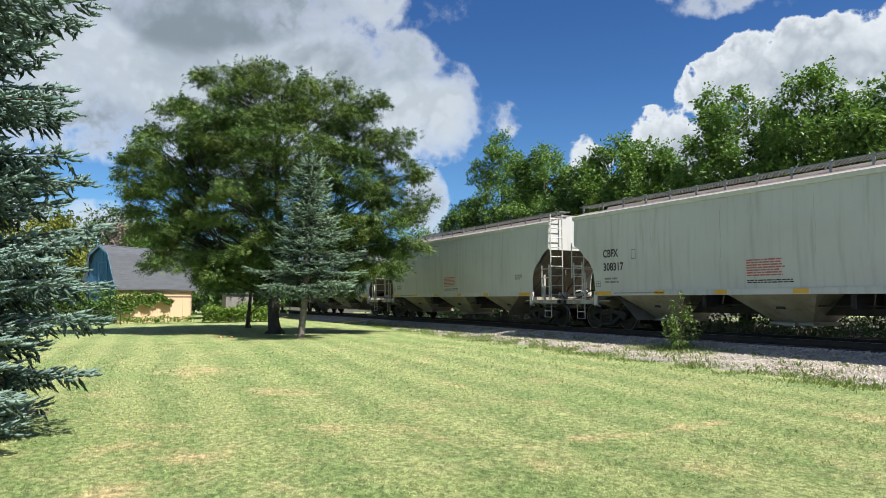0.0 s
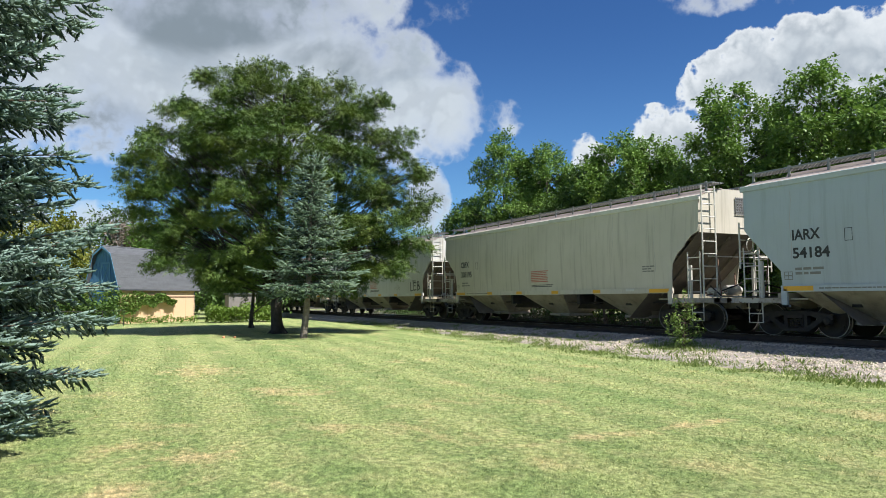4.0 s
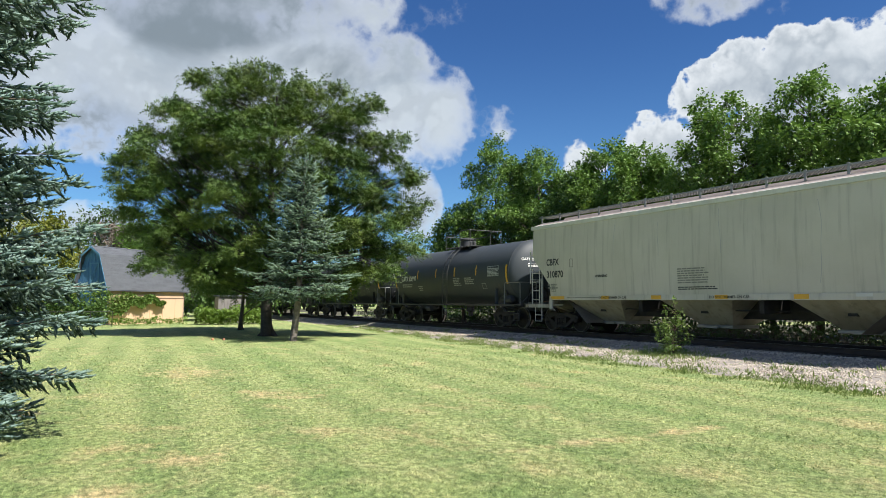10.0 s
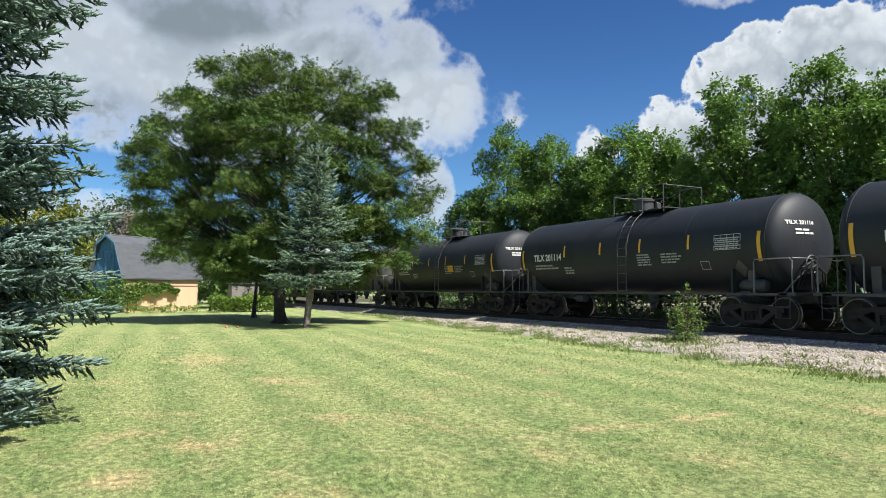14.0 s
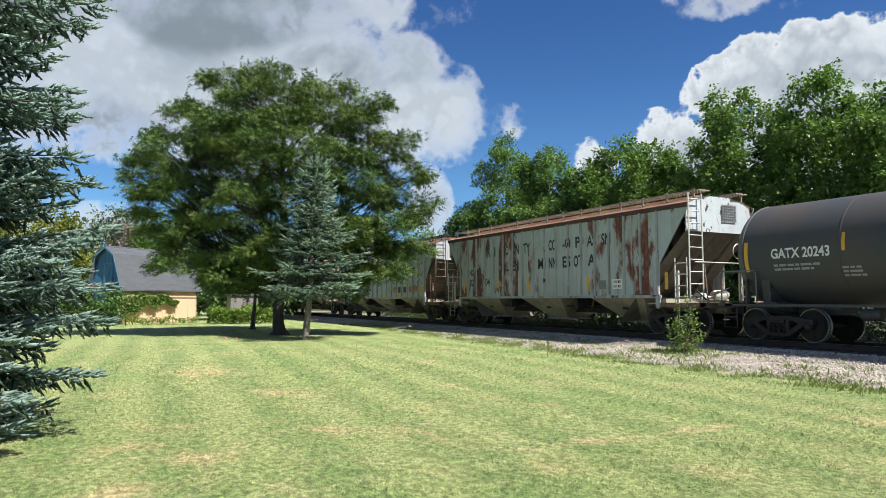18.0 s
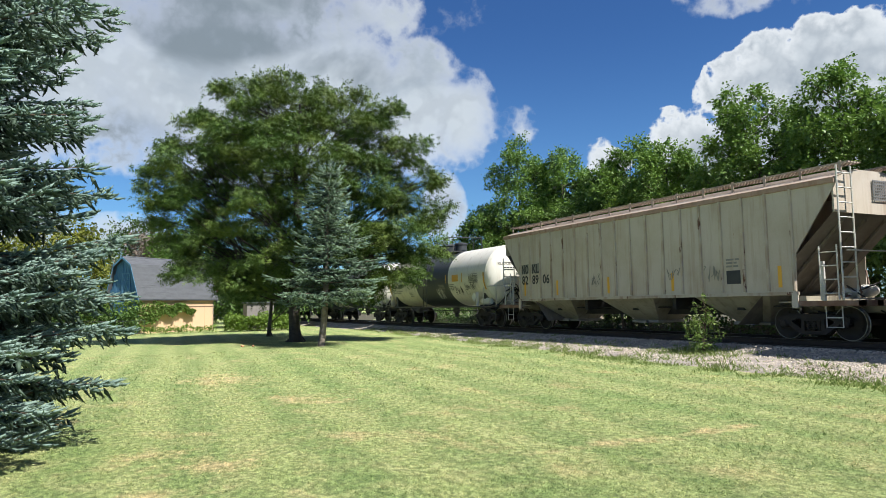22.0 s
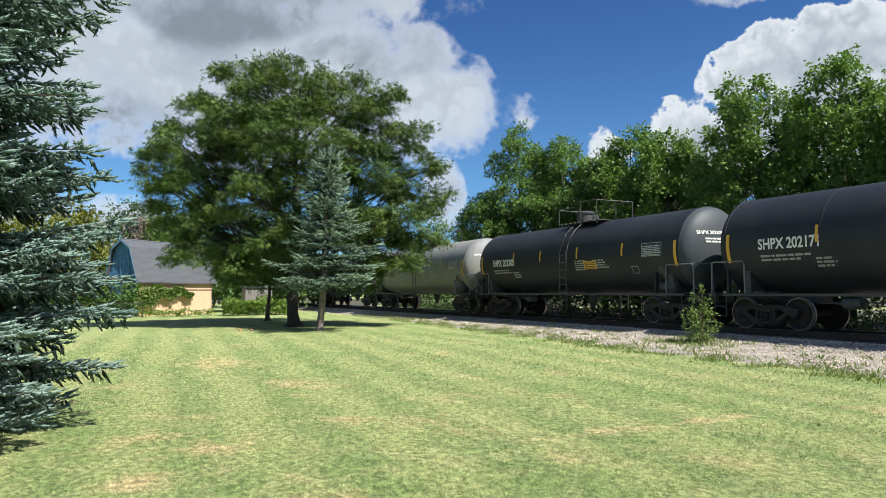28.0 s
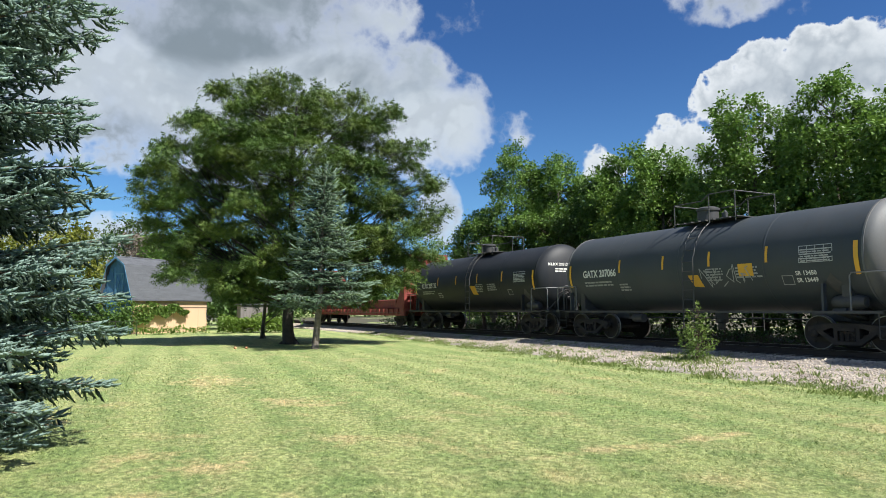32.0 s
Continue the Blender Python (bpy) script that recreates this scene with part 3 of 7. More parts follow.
def make_track():
    ys = list(np.arange(-60, 0, 6.0)) + list(np.arange(0, 70, 1.5)) + list(np.arange(70, 260.1, 10))
    v, f = [], []
    for y in ys:
        a = verge(y)
        row = [(a + (16.95 - a) * u, z) for u, z in BED] + [(19.65, 0.285), (20.3, 0.22), (21.3, 0.05), (21.8, -0.05)]
        wob = 0.12 * math.sin(y * 0.9) + 0.08 * math.sin(y * 2.3)
        v += [(x + (wob if i < 2 else 0), y, z + (0.012 * math.sin(x * 3 + y * 1.7) if 0 < i < 9 else 0)) for i, (x, z) in enumerate(row)]
    n = len(BED) + 4
    for j in range(len(ys) - 1):
        f += [(j * n + i, j * n + i + 1, (j + 1) * n + i + 1, (j + 1) * n + i) for i in range(n - 1)]
    bed = tagged(new("track_bed", Shape().add(v, f).mesh("track_bed", "gravel_bed", True)), "bank of pale crushed stone under the railway track", "track bed", kind="structure")
    strip = Shape().plate([[(x, y, 0.02 + 0.05 * math.sin(x * 0.7) * math.sin(y * 0.31)) for x in (21.5, 24, 27, 30, 36, 48, 90, 240)] for y in np.arange(-60, 131, 5.0)], (0, 0, -0.1))
    tagged(new("woodland_floor", strip.mesh("woodland_floor", "earth", True)), "dark bare earth under the trees behind the track", "earth", kind="structure")
    prof = [(-0.075, 0.0), (0.075, 0.0), (0.075, 0.018), (0.012, 0.04), (0.012, 0.135), (0.036, 0.145), (0.036, 0.176), (-0.036, 0.176), (-0.036, 0.145), (-0.012, 0.135), (-0.012, 0.04), (-0.075, 0.018)]
    for side in (-1, 1):
        x = XC + side * 0.755
        rail = new("rail", Shape().extrude([(x + a, ZR - 0.178 + b) for a, b in prof], -60, 260).mesh("rail", "rail_steel"))
        tagged(rail, "rust-brown steel rail with a bright worn top", "rail", "rails of the track", "structure")
        part("running_surface", Shape().box(x - 0.031, x + 0.031, -60, 260, ZR - 0.001, ZR), "rail_head", rail, "bright worn steel")
    tie = Shape().box(-1.3, 1.3, -0.11, 0.11, -0.17, 0.0).mesh("tie", "tie_wood")
    rng = random.Random(5)
    for i in range(230):
        part("tie", tie, "tie_wood", bed, "", at=pose(XC + rng.uniform(-0.03, 0.03), -20 + i * 0.53, ZR - 0.172, 0, 0, rng.uniform(-1.2, 1.2)))
    # loose stones
    rs = np.random.RandomState(3)
    n = 26000
    y = 3 + 62 * rs.rand(n) ** 1.5
    a = np.array([verge(q) for q in y])
    u = rs.rand(n)
    x = a + (16.98 - a) * u
    keep = rs.rand(n) < np.clip(u * 6, 0.15, 1) * 1.0
    x, y = x[keep], y[keep]
    z = np.array([bed_point(p, q) for p, q in zip(x, y)])
    pts = np.stack([x, y, z + 0.004], 1)
    t = np.array([(1, 0, 0), (-1, 0.1, 0), (0.1, 0.9, 0.1), (0, -0.9, 0), (0.1, 0, 0.7), (0, 0.1, -0.7)], float)
    fc = np.array([(0, 2, 4), (2, 1, 4), (1, 3, 4), (3, 0, 4), (2, 0, 5), (1, 2, 5), (3, 1, 5), (0, 3, 5)])
    p, f = scatter(pts, rs.normal(size=(len(pts), 3)), rs.uniform(0.018, 0.045, len(pts)), t, fc, rs, rs.uniform(0, 6.28, len(pts)))
    p += rs.normal(0, 0.004, p.shape)
    tagged(new("loose_ballast", big_mesh("loose_ballast", p, f, "stone")), "loose pale grey and white crushed stones beside the track", "ballast", kind="stuff")


make_ground()
make_track()

# ---- the train ----
TRAIN = []
CACHE = {}


def shared(key, make):
    """The mesh made once under this key."""
    if key not in CACHE:
        CACHE[key] = make()
    return CACHE[key]


def text_mesh(words, size, material, width=None):
    """Flat letters, their foot at v = 0, in the plane of u (to the right) and v."""
    cu = bpy.data.curves.new("letters", "FONT")
    cu.body, cu.size, cu.resolution_u, cu.offset = words, size, 3, size * 0.028
    ob = bpy.data.objects.new("letters", cu)
    me = bpy.data.meshes.new_from_object(ob)
    bpy.data.objects.remove(ob)
    me.materials.clear()
    me.materials.append(MATS[material])
    xs = [v.co.x for v in me.vertices]
    if width and xs:
        k = width / (max(xs) - min(xs))
        for v in me.vertices:
            v.co.x *= k
    return me


def bars_mesh(rows, width, height, material, seed=1, ragged=0.3):
    """Rows of small writing as plain bars."""
    rng = random.Random(seed)
    s = Shape()
    h = height / rows
    for i in range(rows):
        u, end = 0.0, width * (1 - ragged * rng.random())
        while u < end:
            w = min(end - u, h * rng.uniform(1.0, 3.2))
            s.face((u, i * h, 0), (u + w, i * h, 0), (u + w, i * h + h * 0.55, 0), (u, i * h + h * 0.55, 0))
            u += w + h * 0.35
    return s.mesh("writing", material)


def frame_mesh(w, h, t, material, cross=0):
    s = Shape()
    for a, b, c, d in ((0, w, 0, t), (0, w, h - t, h), (0, t, t, h - t), (w - t, w, t, h - t)):
        s.face((a, c, 0), (b, c, 0), (b, d, 0), (a, d, 0))
    for i in range(cross):
        z = h * (i + 1) / (cross + 1)
        s.face((t, z - t * 0.7, 0), (w - t, z - t * 0.7, 0), (w - t, z + t * 0.7, 0), (t, z + t * 0.7, 0))
        u = w * (i + 1) / (cross + 1)
        s.face((u - t * .5, t, 0.0005), (u + t * .5, t, 0.0005), (u + t * .5, h - t, 0.0005), (u - t * .5, h - t, 0.0005))
    return s.mesh("panel", material)


def patch_mesh(pts, material):
    if len(pts) == 4:        # rows that can follow a bent side
        (a, b), (c, d), (e, f), (g, h) = pts
        mix = lambda p, q, u: p + (q - p) * u
        s, n = Shape(), 5
        v = [(mix(a, g, i / n), mix(b, h, i / n), 0) for i in range(n + 1)] + [(mix(c, e, i / n), mix(d, f, i / n), 0) for i in range(n + 1)]
        return s.add(v, [(i, n + 1 + i, n + 2 + i, i + 1) for i in range(n)]).mesh("patch", material)
    return Shape().face(*[(a, b, 0) for a, b in pts]).mesh("patch", material)


def lay(name, me, car, y, z, bend, lift=0.006, label=""):
    """Lays flat marks on the near side of a car: u runs towards -y, v up, bent over the side by bend(v) -> (x, z)."""
    for v in me.vertices:
        x, zz = bend(z + v.co.y)
        v.co = (x - lift - v.co.z, y - v.co.x, zz)
    return part(name, me, None, car, label)


def stroke_mesh(lines, width, material):
    """Scrawled paint: lines of (u, v) points."""
    s = Shape()
    z = 0.0
    for ln in lines:
        for (a, b), (c, d) in zip(ln, ln[1:]):
            z += 0.0012
            k = math.hypot(c - a, d - b) or 1
            nx, ny = -(d - b) / k * width / 2, (c - a) / k * width / 2
            ex, ey = (c - a) / k * width * 0.3, (d - b) / k * width * 0.3
            s.face((a - ex + nx, b - ey + ny, z), (a - ex - nx, b - ey - ny, z), (c + ex - nx, d + ey - ny, z), (c + ex + nx, d + ey + ny, z))
    return s.mesh("scrawl", material)


def scrawl(seed, w, h, n, width, material):
    rng = random.Random(seed)
    lines = []
    for i in range(n):
        u = w * i / n
        lines.append([(u + rng.uniform(-0.1, 1.3) * w / n, rng.uniform(0, h)) for _ in range(rng.randint(3, 5))])
    return stroke_mesh(lines, width, material)


# trucks
def wheelset_mesh():
    s = Shape()
    for k in (-1, 1):
        prof = [(0.66, 0.10), (0.665, 0.36), (0.672, 0.44), (0.675, 0.484), (0.69, 0.488), (0.703, 0.478), (0.712, 0.457), (0.80, 0.452), (0.805, 0.44), (0.79, 0.40), (0.765, 0.37), (0.75, 0.24), (0.79, 0.13), (0.80, 0.09)]
        s.lathe([(k * a, r) for a, r in prof], 28)
    s.lathe([(-1.05, 0.02), (-1.05, 0.075), (-0.8, 0.085), (0.8, 0.085), (1.05, 0.075), (1.05, 0.02)], 12)
    # plate ribs that show the turn
    for k in (-1, 1):
        for j in range(3):
            a = j * 2.094
            s.box(k * 0.775 - 0.012, k * 0.775 + 0.012, math.cos(a) * 0.3 - 0.03, math.cos(a) * 0.3 + 0.03, math.sin(a) * 0.3 - 0.03, math.sin(a) * 0.3 + 0.03)
    return s.mesh("wheelset", "wheel_iron", True)


def rim_mesh(k):
    return Shape().lathe([(k * 0.803, 0.434), (k * 0.809, 0.436), (k * 0.809, 0.452), (k * 0.72, 0.4585), (k * 0.704, 0.4805)], 32).mesh("tread", "wheel_tread", True)


def side_frame_mesh():
    s = Shape()
    # arms: top bar, two slanting struts, bottom bar
    for ring in ([(-1.05, 0.50), (-0.72, 0.47), (-0.45, 0.585), (0.45, 0.585), (0.72, 0.47), (1.05, 0.50), (1.05, 0.61), (0.78, 0.66), (0.4, 0.71), (-0.4, 0.71), (-0.78, 0.66), (-1.05, 0.61)],
                 [(-0.80, 0.47), (-0.66, 0.52), (-0.26, 0.26), (-0.36, 0.16)], [(0.80, 0.47), (0.66, 0.52), (0.26, 0.26), (0.36, 0.16)],
                 [(-0.37, 0.16), (0.37, 0.16), (0.30, 0.25), (-0.30, 0.25)], [(-0.34, 0.25), (-0.24, 0.25), (-0.24, 0.59), (-0.34, 0.59)], [(0.34, 0.25), (0.24, 0.25), (0.24, 0.59), (0.34, 0.59)]):
        s.extrude_x(ring, -0.075, 0.075)
    return s.mesh("side_frame", "frame_iron")


def springs_mesh():
    prof = [(0.25, 0.0)]
    for i in range(5):
        z = 0.255 + i * 0.052
        prof += [(z, 0.050), (z + 0.012, 0.072), (z + 0.026, 0.072), (z + 0.040, 0.050)]
    return Shape().lathe(prof + [(0.52, 0.0)], 8, "z").mesh("spring", "frame_iron")


def journal_mesh():
    s = Shape()
    s.lathe([(-0.10, 0.11), (-0.02, 0.125), (0.02, 0.12), (0.06, 0.085), (0.075, 0.03), (0.076, 0.0)], 12, "x")
    s.box(-0.09, 0.03, -0.13, 0.13, 0.06, 0.15)
    return s.mesh("axle_cap", "frame_iron")


def truck(car, y, cap=None):
    bolster = shared("bolster", lambda: Shape().box(-1.0, 1.0, -0.17, 0.17, 0.42, 0.70, 0.03).box(-0.35, 0.35, -0.3, 0.3, 0.66, 0.80).mesh("truck", "truck_iron"))
    t = part("truck", bolster, None, car, "dark cast-steel bogie", at=pose(0, y, 0))
    for k in (-1, 1):
        part("side_frame", shared("frame", side_frame_mesh), None, t, at=pose(k * 0.98, 0, 0))
        for sy in (-0.16, 0.0, 0.16):
            part("spring", shared("spring", springs_mesh), None, t, at=pose(k * 0.98, sy, 0))
        part("spring_cap", shared("spring_cap", lambda: Shape().box(-0.11, 0.11, -0.235, 0.235, 0.515, 0.60).mesh("spring_cap", "frame_iron")), None, t, at=pose(k * 0.98, 0, 0))
    for dy in (-0.89, 0.89):
        part("wheelset", shared("wheel", wheelset_mesh), None, t, "dark steel wheels on an axle", at=pose(0, dy, 0.457))
        if cap:
            part("axle_cap", shared("cap" + cap, lambda: Shape().lathe([(-1.075, 0.0), (-1.07, 0.05), (-1.05, 0.06)], 10).mesh("axle_cap", cap)), None, t, "blue axle cap", at=pose(0, dy, 0.457))
        for k in (-1, 1):
            part("axle_box", shared("journal" + str(k), lambda k=k: mirrored(journal_mesh(), k)), None, t, at=pose(k * 1.02, dy, 0.457))
            part("tread", shared("rim" + str(k), lambda k=k: rim_mesh(k)), None, t, "bright worn wheel tread", at=pose(0, dy, 0.457))
    return t


def mirrored(me, k):
    if k < 0:
        for v in me.vertices:
            v.co.x = -v.co.x
        me.flip_normals()
    return me


def coupler(car, y, k):
    me = shared("coupler" + str(k), lambda: Shape().box(-0.09, 0.09, -0.62 if k > 0 else 0.06, -0.06 if k > 0 else 0.62, 0.78, 0.94, 0.02)
                .extrude([(-0.17, 0.72), (0.17, 0.72), (0.17, 1.0), (-0.17, 1.0)], -0.14 * k, 0.10 * k).mesh("coupler", "truck_iron"))
    part("coupler", me, None, car, at=pose(0, y, 0))
    hose = Shape().tube([(-0.35, -0.5 * k, 0.8), (-0.33, -0.2 * k, 0.62), (-0.28, 0.02 * k, 0.5)], 0.022)
    part("air_hose", shared("hose" + str(k), lambda: hose.mesh("air_hose", "truck_iron")), None, car, at=pose(0, y, 0))


def ladder(car, a, b, z0, z1, rungs, material, name="ladder", r=0.022):
    """Two rails from a to b (x, y pairs) with rungs, each a part."""
    lad = part(name, Shape().tube([(*a, z0), (*a, z1)], r).tube([(*b, z0), (*b, z1)], r), material, car)
    for i in range(rungs):
        z = z0 + (z1 - z0) * (i + 0.5) / rungs
        part("rung", Shape().tube([(*a, z), (*b, z)], r * 0.75, 5), material, lad)
    return lad


def hopper(label, L, cut, body, n_ribs=0, roof="roof_sheet", trim="trim_light", bays=3, floor="paint_hopper_floor", eave=4.24, gear="ladder_paint", board="galvanised", end_paint=None, reflectors="sill", rib_paint=None):
    """A covered hopper car: side sheets with cut-out ends, slope sheets, discharge bays, roof, running boards, ladders, bogies."""
    car = tagged(new("hopper_car"), label, "rail car", "cars of the train")
    h = L / 2
    zs = 1.25
    ends = sorted(cut, key=lambda p: p[1])
    zz = sorted({*[p[1] for p in ends], *np.linspace(zs, eave, 9)})
    back = lambda z: float(np.interp(z, [p[1] for p in ends], [p[0] for p in ends]))
    bulge = 0.0 if n_ribs else 0.055
    side = lambda z: -(1.545 + bulge * math.sin(math.pi * min(1, max(0, (z - zs) / (eave - zs)))) )
    for k in (1, -1):
        grid = [[(k * side(z), u * (h - back(z)), z) for u in np.linspace(-1, 1, 15)] for z in zz]
        part("side_sheet", Shape().plate(grid, (k * 0.03, 0, 0)), body, car, smooth=True)
        part("side_sill", Shape().box(*sorted((k * 1.50, k * 1.60)), -(h - 1.93), h - 1.93, zs - 0.02, zs + (0.07 if n_ribs else 0.15)), rib_paint or body, car, "pale sill with a row of small reflectors")
        part("top_chord", Shape().extrude([(k * 1.50, eave - 0.15), (k * 1.60, eave - 0.13), (k * 1.61, eave), (k * 1.47, eave + 0.035)], -(h - 0.74), h - 0.74), trim, car, "pale rounded roof edge")
        if n_ribs:
            for i in range(n_ribs):
                y = -(h - 2.03) + (2 * h - 4.06) * i / (n_ribs - 1)
                low = zs + 0.1
                s = Shape().add([(k * (1.545 + a), y + b, z) for z in (low, eave - 0.12) for a, b in ((-0.01, -0.045), (0.035, -0.045), (0.058, -0.025), (0.058, 0.025), (0.035, 0.045), (-0.01, 0.045))],
                                [(j, (j + 1) % 6, 6 + (j + 1) % 6, 6 + j) for j in range(6)] + [tuple(range(6)), tuple(range(6, 12))])
                part("rib", s, rib_paint or body, car)
        else:
            for i in range(6):
                rng = random.Random(i * 7 + int(L * 100))
                y = -(h - 2.6) + (2 * h - 5.2) * i / 5 + rng.uniform(-0.6, 0.6)
                s = Shape()
                z0, z1 = zs + rng.uniform(0.3, 1.6), eave - rng.uniform(0.2, 0.5)
                bow, wd = rng.uniform(-0.10, 0.10), rng.uniform(0.005, 0.010)
                q = [(z, y + bow * math.sin((z - z0) * 1.3) + 0.02 * math.sin(z * 5 + i)) for z in np.linspace(z0, z1, 9)]
                for (a, ya), (b, yb) in zip(q, q[1:]):
                    s.face((k * (side(a)) - k * 0.003, ya - wd, a), (k * side(a) - k * 0.003, ya + wd, a), (k * side(b) - k * 0.003, yb + wd, b), (k * side(b) - k * 0.003, yb - wd, b))
                part("weld_seam", s, "mark_seam", car)
        # roof slopes and running board
        part("roof_sheet", Shape().plate([[(k * 1.50, y, eave + 0.02), (k * 1.05, y, eave + 0.19), (k * 0.48, y, eave + 0.30)] for y in np.linspace(-(h - 0.78), h - 0.78, 12)], (0, 0, -0.02)), roof, car, "dusty brownish roof sheet")
        grating = Shape()
        for x in (0.62, 0.745, 0.87, 0.995, 1.12):
            grating.box(*sorted((k * x - 0.012, k * x + 0.012)), -(h - 0.62), h - 0.62, eave + 0.40, eave + 0.445)
        for i in range(int((L - 1.3) / 0.11)):
            grating.box(*sorted((k * 0.632, k * 1.108)), -(h - 0.64) + i * 0.11, -(h - 0.67) + i * 0.11, eave + 0.405, eave + 0.44)
        part("running_board", grating, board, car, "grey metal grating walkway on the roof")
        n = int(L / 1.12)
        bracket = Shape().extrude_x([(-0.035, eave + 0.17), (0.035, eave + 0.17), (0.035, eave + 0.48), (-0.035, eave + 0.48)], k * 1.10, k * 1.135)
        me = bracket.mesh("bracket", board)
        for i in range(n):
            part("bracket", me, None, car, at=pose(0, -(h - 0.85) + (2 * h - 1.7) * i / (n - 1), 0))
    part("hatch_trough", Shape().extrude([(-0.45, eave + 0.28), (0.45, eave + 0.28), (0.36, eave + 0.40), (-0.36, eave + 0.40)], -(h - 1.4), h - 1.4), roof, car, "long hatch cover along the roof")
    zc = 3.35 if n_ribs else [p for p in ends if p[0] < 1.2][0][1] + 0.1      # where the upright end meets the slope
    for k in (1, -1):
        ye = h - 0.80
        part("end_sheet", Shape().extrude([(-1.53, zc), (1.53, zc), (1.53, eave), (1.05, eave + 0.17), (0.5, eave + 0.28), (-0.5, eave + 0.28), (-1.05, eave + 0.17), (-1.53, eave)], k * (ye - 0.05), k * ye), end_paint or body, car, "upright end wall, sunlit")
        part("slope_sheet", Shape().plate([[(x, k * (h - a), z) for x in (-1.5, 0, 1.5)] for a, z in ((0.84, zc + 0.02), (3.95, 0.42))], (0, -k * 0.03, -0.03)), "slope_brown", car, "steep slope sheet under the end wall")
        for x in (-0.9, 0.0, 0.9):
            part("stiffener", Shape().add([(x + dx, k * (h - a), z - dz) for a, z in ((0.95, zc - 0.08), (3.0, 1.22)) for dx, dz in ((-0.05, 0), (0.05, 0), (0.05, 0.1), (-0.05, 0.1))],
                                          [(0, 1, 5, 4), (1, 2, 6, 5), (2, 3, 7, 6), (3, 0, 4, 7), (0, 1, 2, 3), (4, 5, 6, 7)]), "slope_brown", car)
        # platform, posts, ladders, steps
        part("end_sill", Shape().box(-1.58, 1.58, *sorted((k * (h - 0.30), k * (h - 0.16))), 0.92, 1.08).box(-1.58, -1.48, *sorted((k * (h - 1.95), k * (h - 0.16))), 0.93, 1.07)
             .box(1.48, 1.58, *sorted((k * (h - 1.95), k * (h - 0.16))), 0.93, 1.07), "rust_steel" if n_ribs else "sill_worn", car, "worn end platform frame")
        part("crossover", Shape().box(-1.4, 1.4, *sorted((k * (h - 0.55), k * (h - 0.2))), 1.09, 1.13), board, car, "grating crossover platform")
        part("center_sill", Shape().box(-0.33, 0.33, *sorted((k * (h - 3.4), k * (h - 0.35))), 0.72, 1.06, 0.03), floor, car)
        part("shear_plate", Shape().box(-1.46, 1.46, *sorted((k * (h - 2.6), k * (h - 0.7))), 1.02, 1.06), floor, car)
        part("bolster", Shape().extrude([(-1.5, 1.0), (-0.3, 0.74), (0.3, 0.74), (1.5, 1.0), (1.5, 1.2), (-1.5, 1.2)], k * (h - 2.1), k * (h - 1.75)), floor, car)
        for x in (-1.46, 1.46):
            part("jack_pad", Shape().box(*sorted((x * 1.06, x * 1.10)), *sorted((k * (h - 2.1), k * (h - 1.93))), 0.82, 1.30).box(*sorted((x * 1.0, x * 1.10)), *sorted((k * (h - 2.1), k * (h - 1.93))), 0.82, 0.88), body, car)
            part("corner_post", Shape().box(x - 0.03, x + 0.03, *sorted((k * (h - 1.30), k * (h - 1.22))), 1.06, 2.1), gear, car)
            part("step", Shape().tube([(x, k * (h - 0.80), 0.95), (x, k * (h - 0.80), 0.38), (x, k * (h - 1.24), 0.38), (x, k * (h - 1.24), 0.95)], 0.02).tube([(x, k * (h - 0.80), 0.63), (x, k * (h - 1.24), 0.63)], 0.018), gear, car)
            ladder(car, (x * 1.085, k * (h - 0.78)), (x * 1.085, k * (h - 1.26)), 1.08, 2.5, 4, gear)
            ladder(car, (x * 1.085, k * (h - 0.66)), (x * 0.68, k * (h - 0.66)), 1.08 if x * k > 0 else 1.9, eave + (0.30 if x * k > 0 else -1.0), 9 if x * k > 0 else 4, gear, "end_ladder", 0.026)
        part("grab_rail", Shape().tube([(-1.4, k * (h - 0.62), 2.35), (1.4, k * (h - 0.62), 2.35)], 0.02), gear, car)
        part("brake_rod", Shape().tube([(-1.2, k * (h - 0.9), 1.16), (0.9, k * (h - 1.5), 1.35), (1.1, k * (h - 1.7), 1.9)], 0.025).tube([(-0.7, k * (h - 0.75), 1.1), (-0.65, k * (h - 0.9), 2.3)], 0.02), "rust_steel", car)
        part("train_line", Shape().tube([(-1.1, k * (h - 0.45), 1.15), (-0.9, k * (h - 1.0), 1.45), (-0.2, k * (h - 1.3), 1.25), (0.7, k * (h - 1.1), 1.55)], 0.022), "frame_iron", car)
        truck(car, k * (h - 1.93))
        coupler(car, k * h, k)
    # brake gear on one platform
    part("air_reservoir", Shape().lathe([(-0.35, 0.0), (-0.33, 0.13), (-0.2, 0.17), (0.2, 0.17), (0.33, 0.13), (0.35, 0.0)], 12, "x", (0.55, -(h - 1.35), 1.32)), gear, car, smooth=True)
    part("brake_cylinder", Shape().lathe([(-0.2, 0.05), (-0.19, 0.14), (0.12, 0.14), (0.18, 0.05), (0.4, 0.03)], 12, "x", (-0.6, -(h - 1.1), 1.25)), gear, car, smooth=True)
    part("brake_wheel", Shape().lathe([(-0.02, 0.25), (0.0, 0.27), (0.02, 0.25), (0.0, 0.23), (-0.02, 0.25)], 18, "y", (0.75, -(h - 0.72), 2.75)), gear, car)
    grid = Shape()
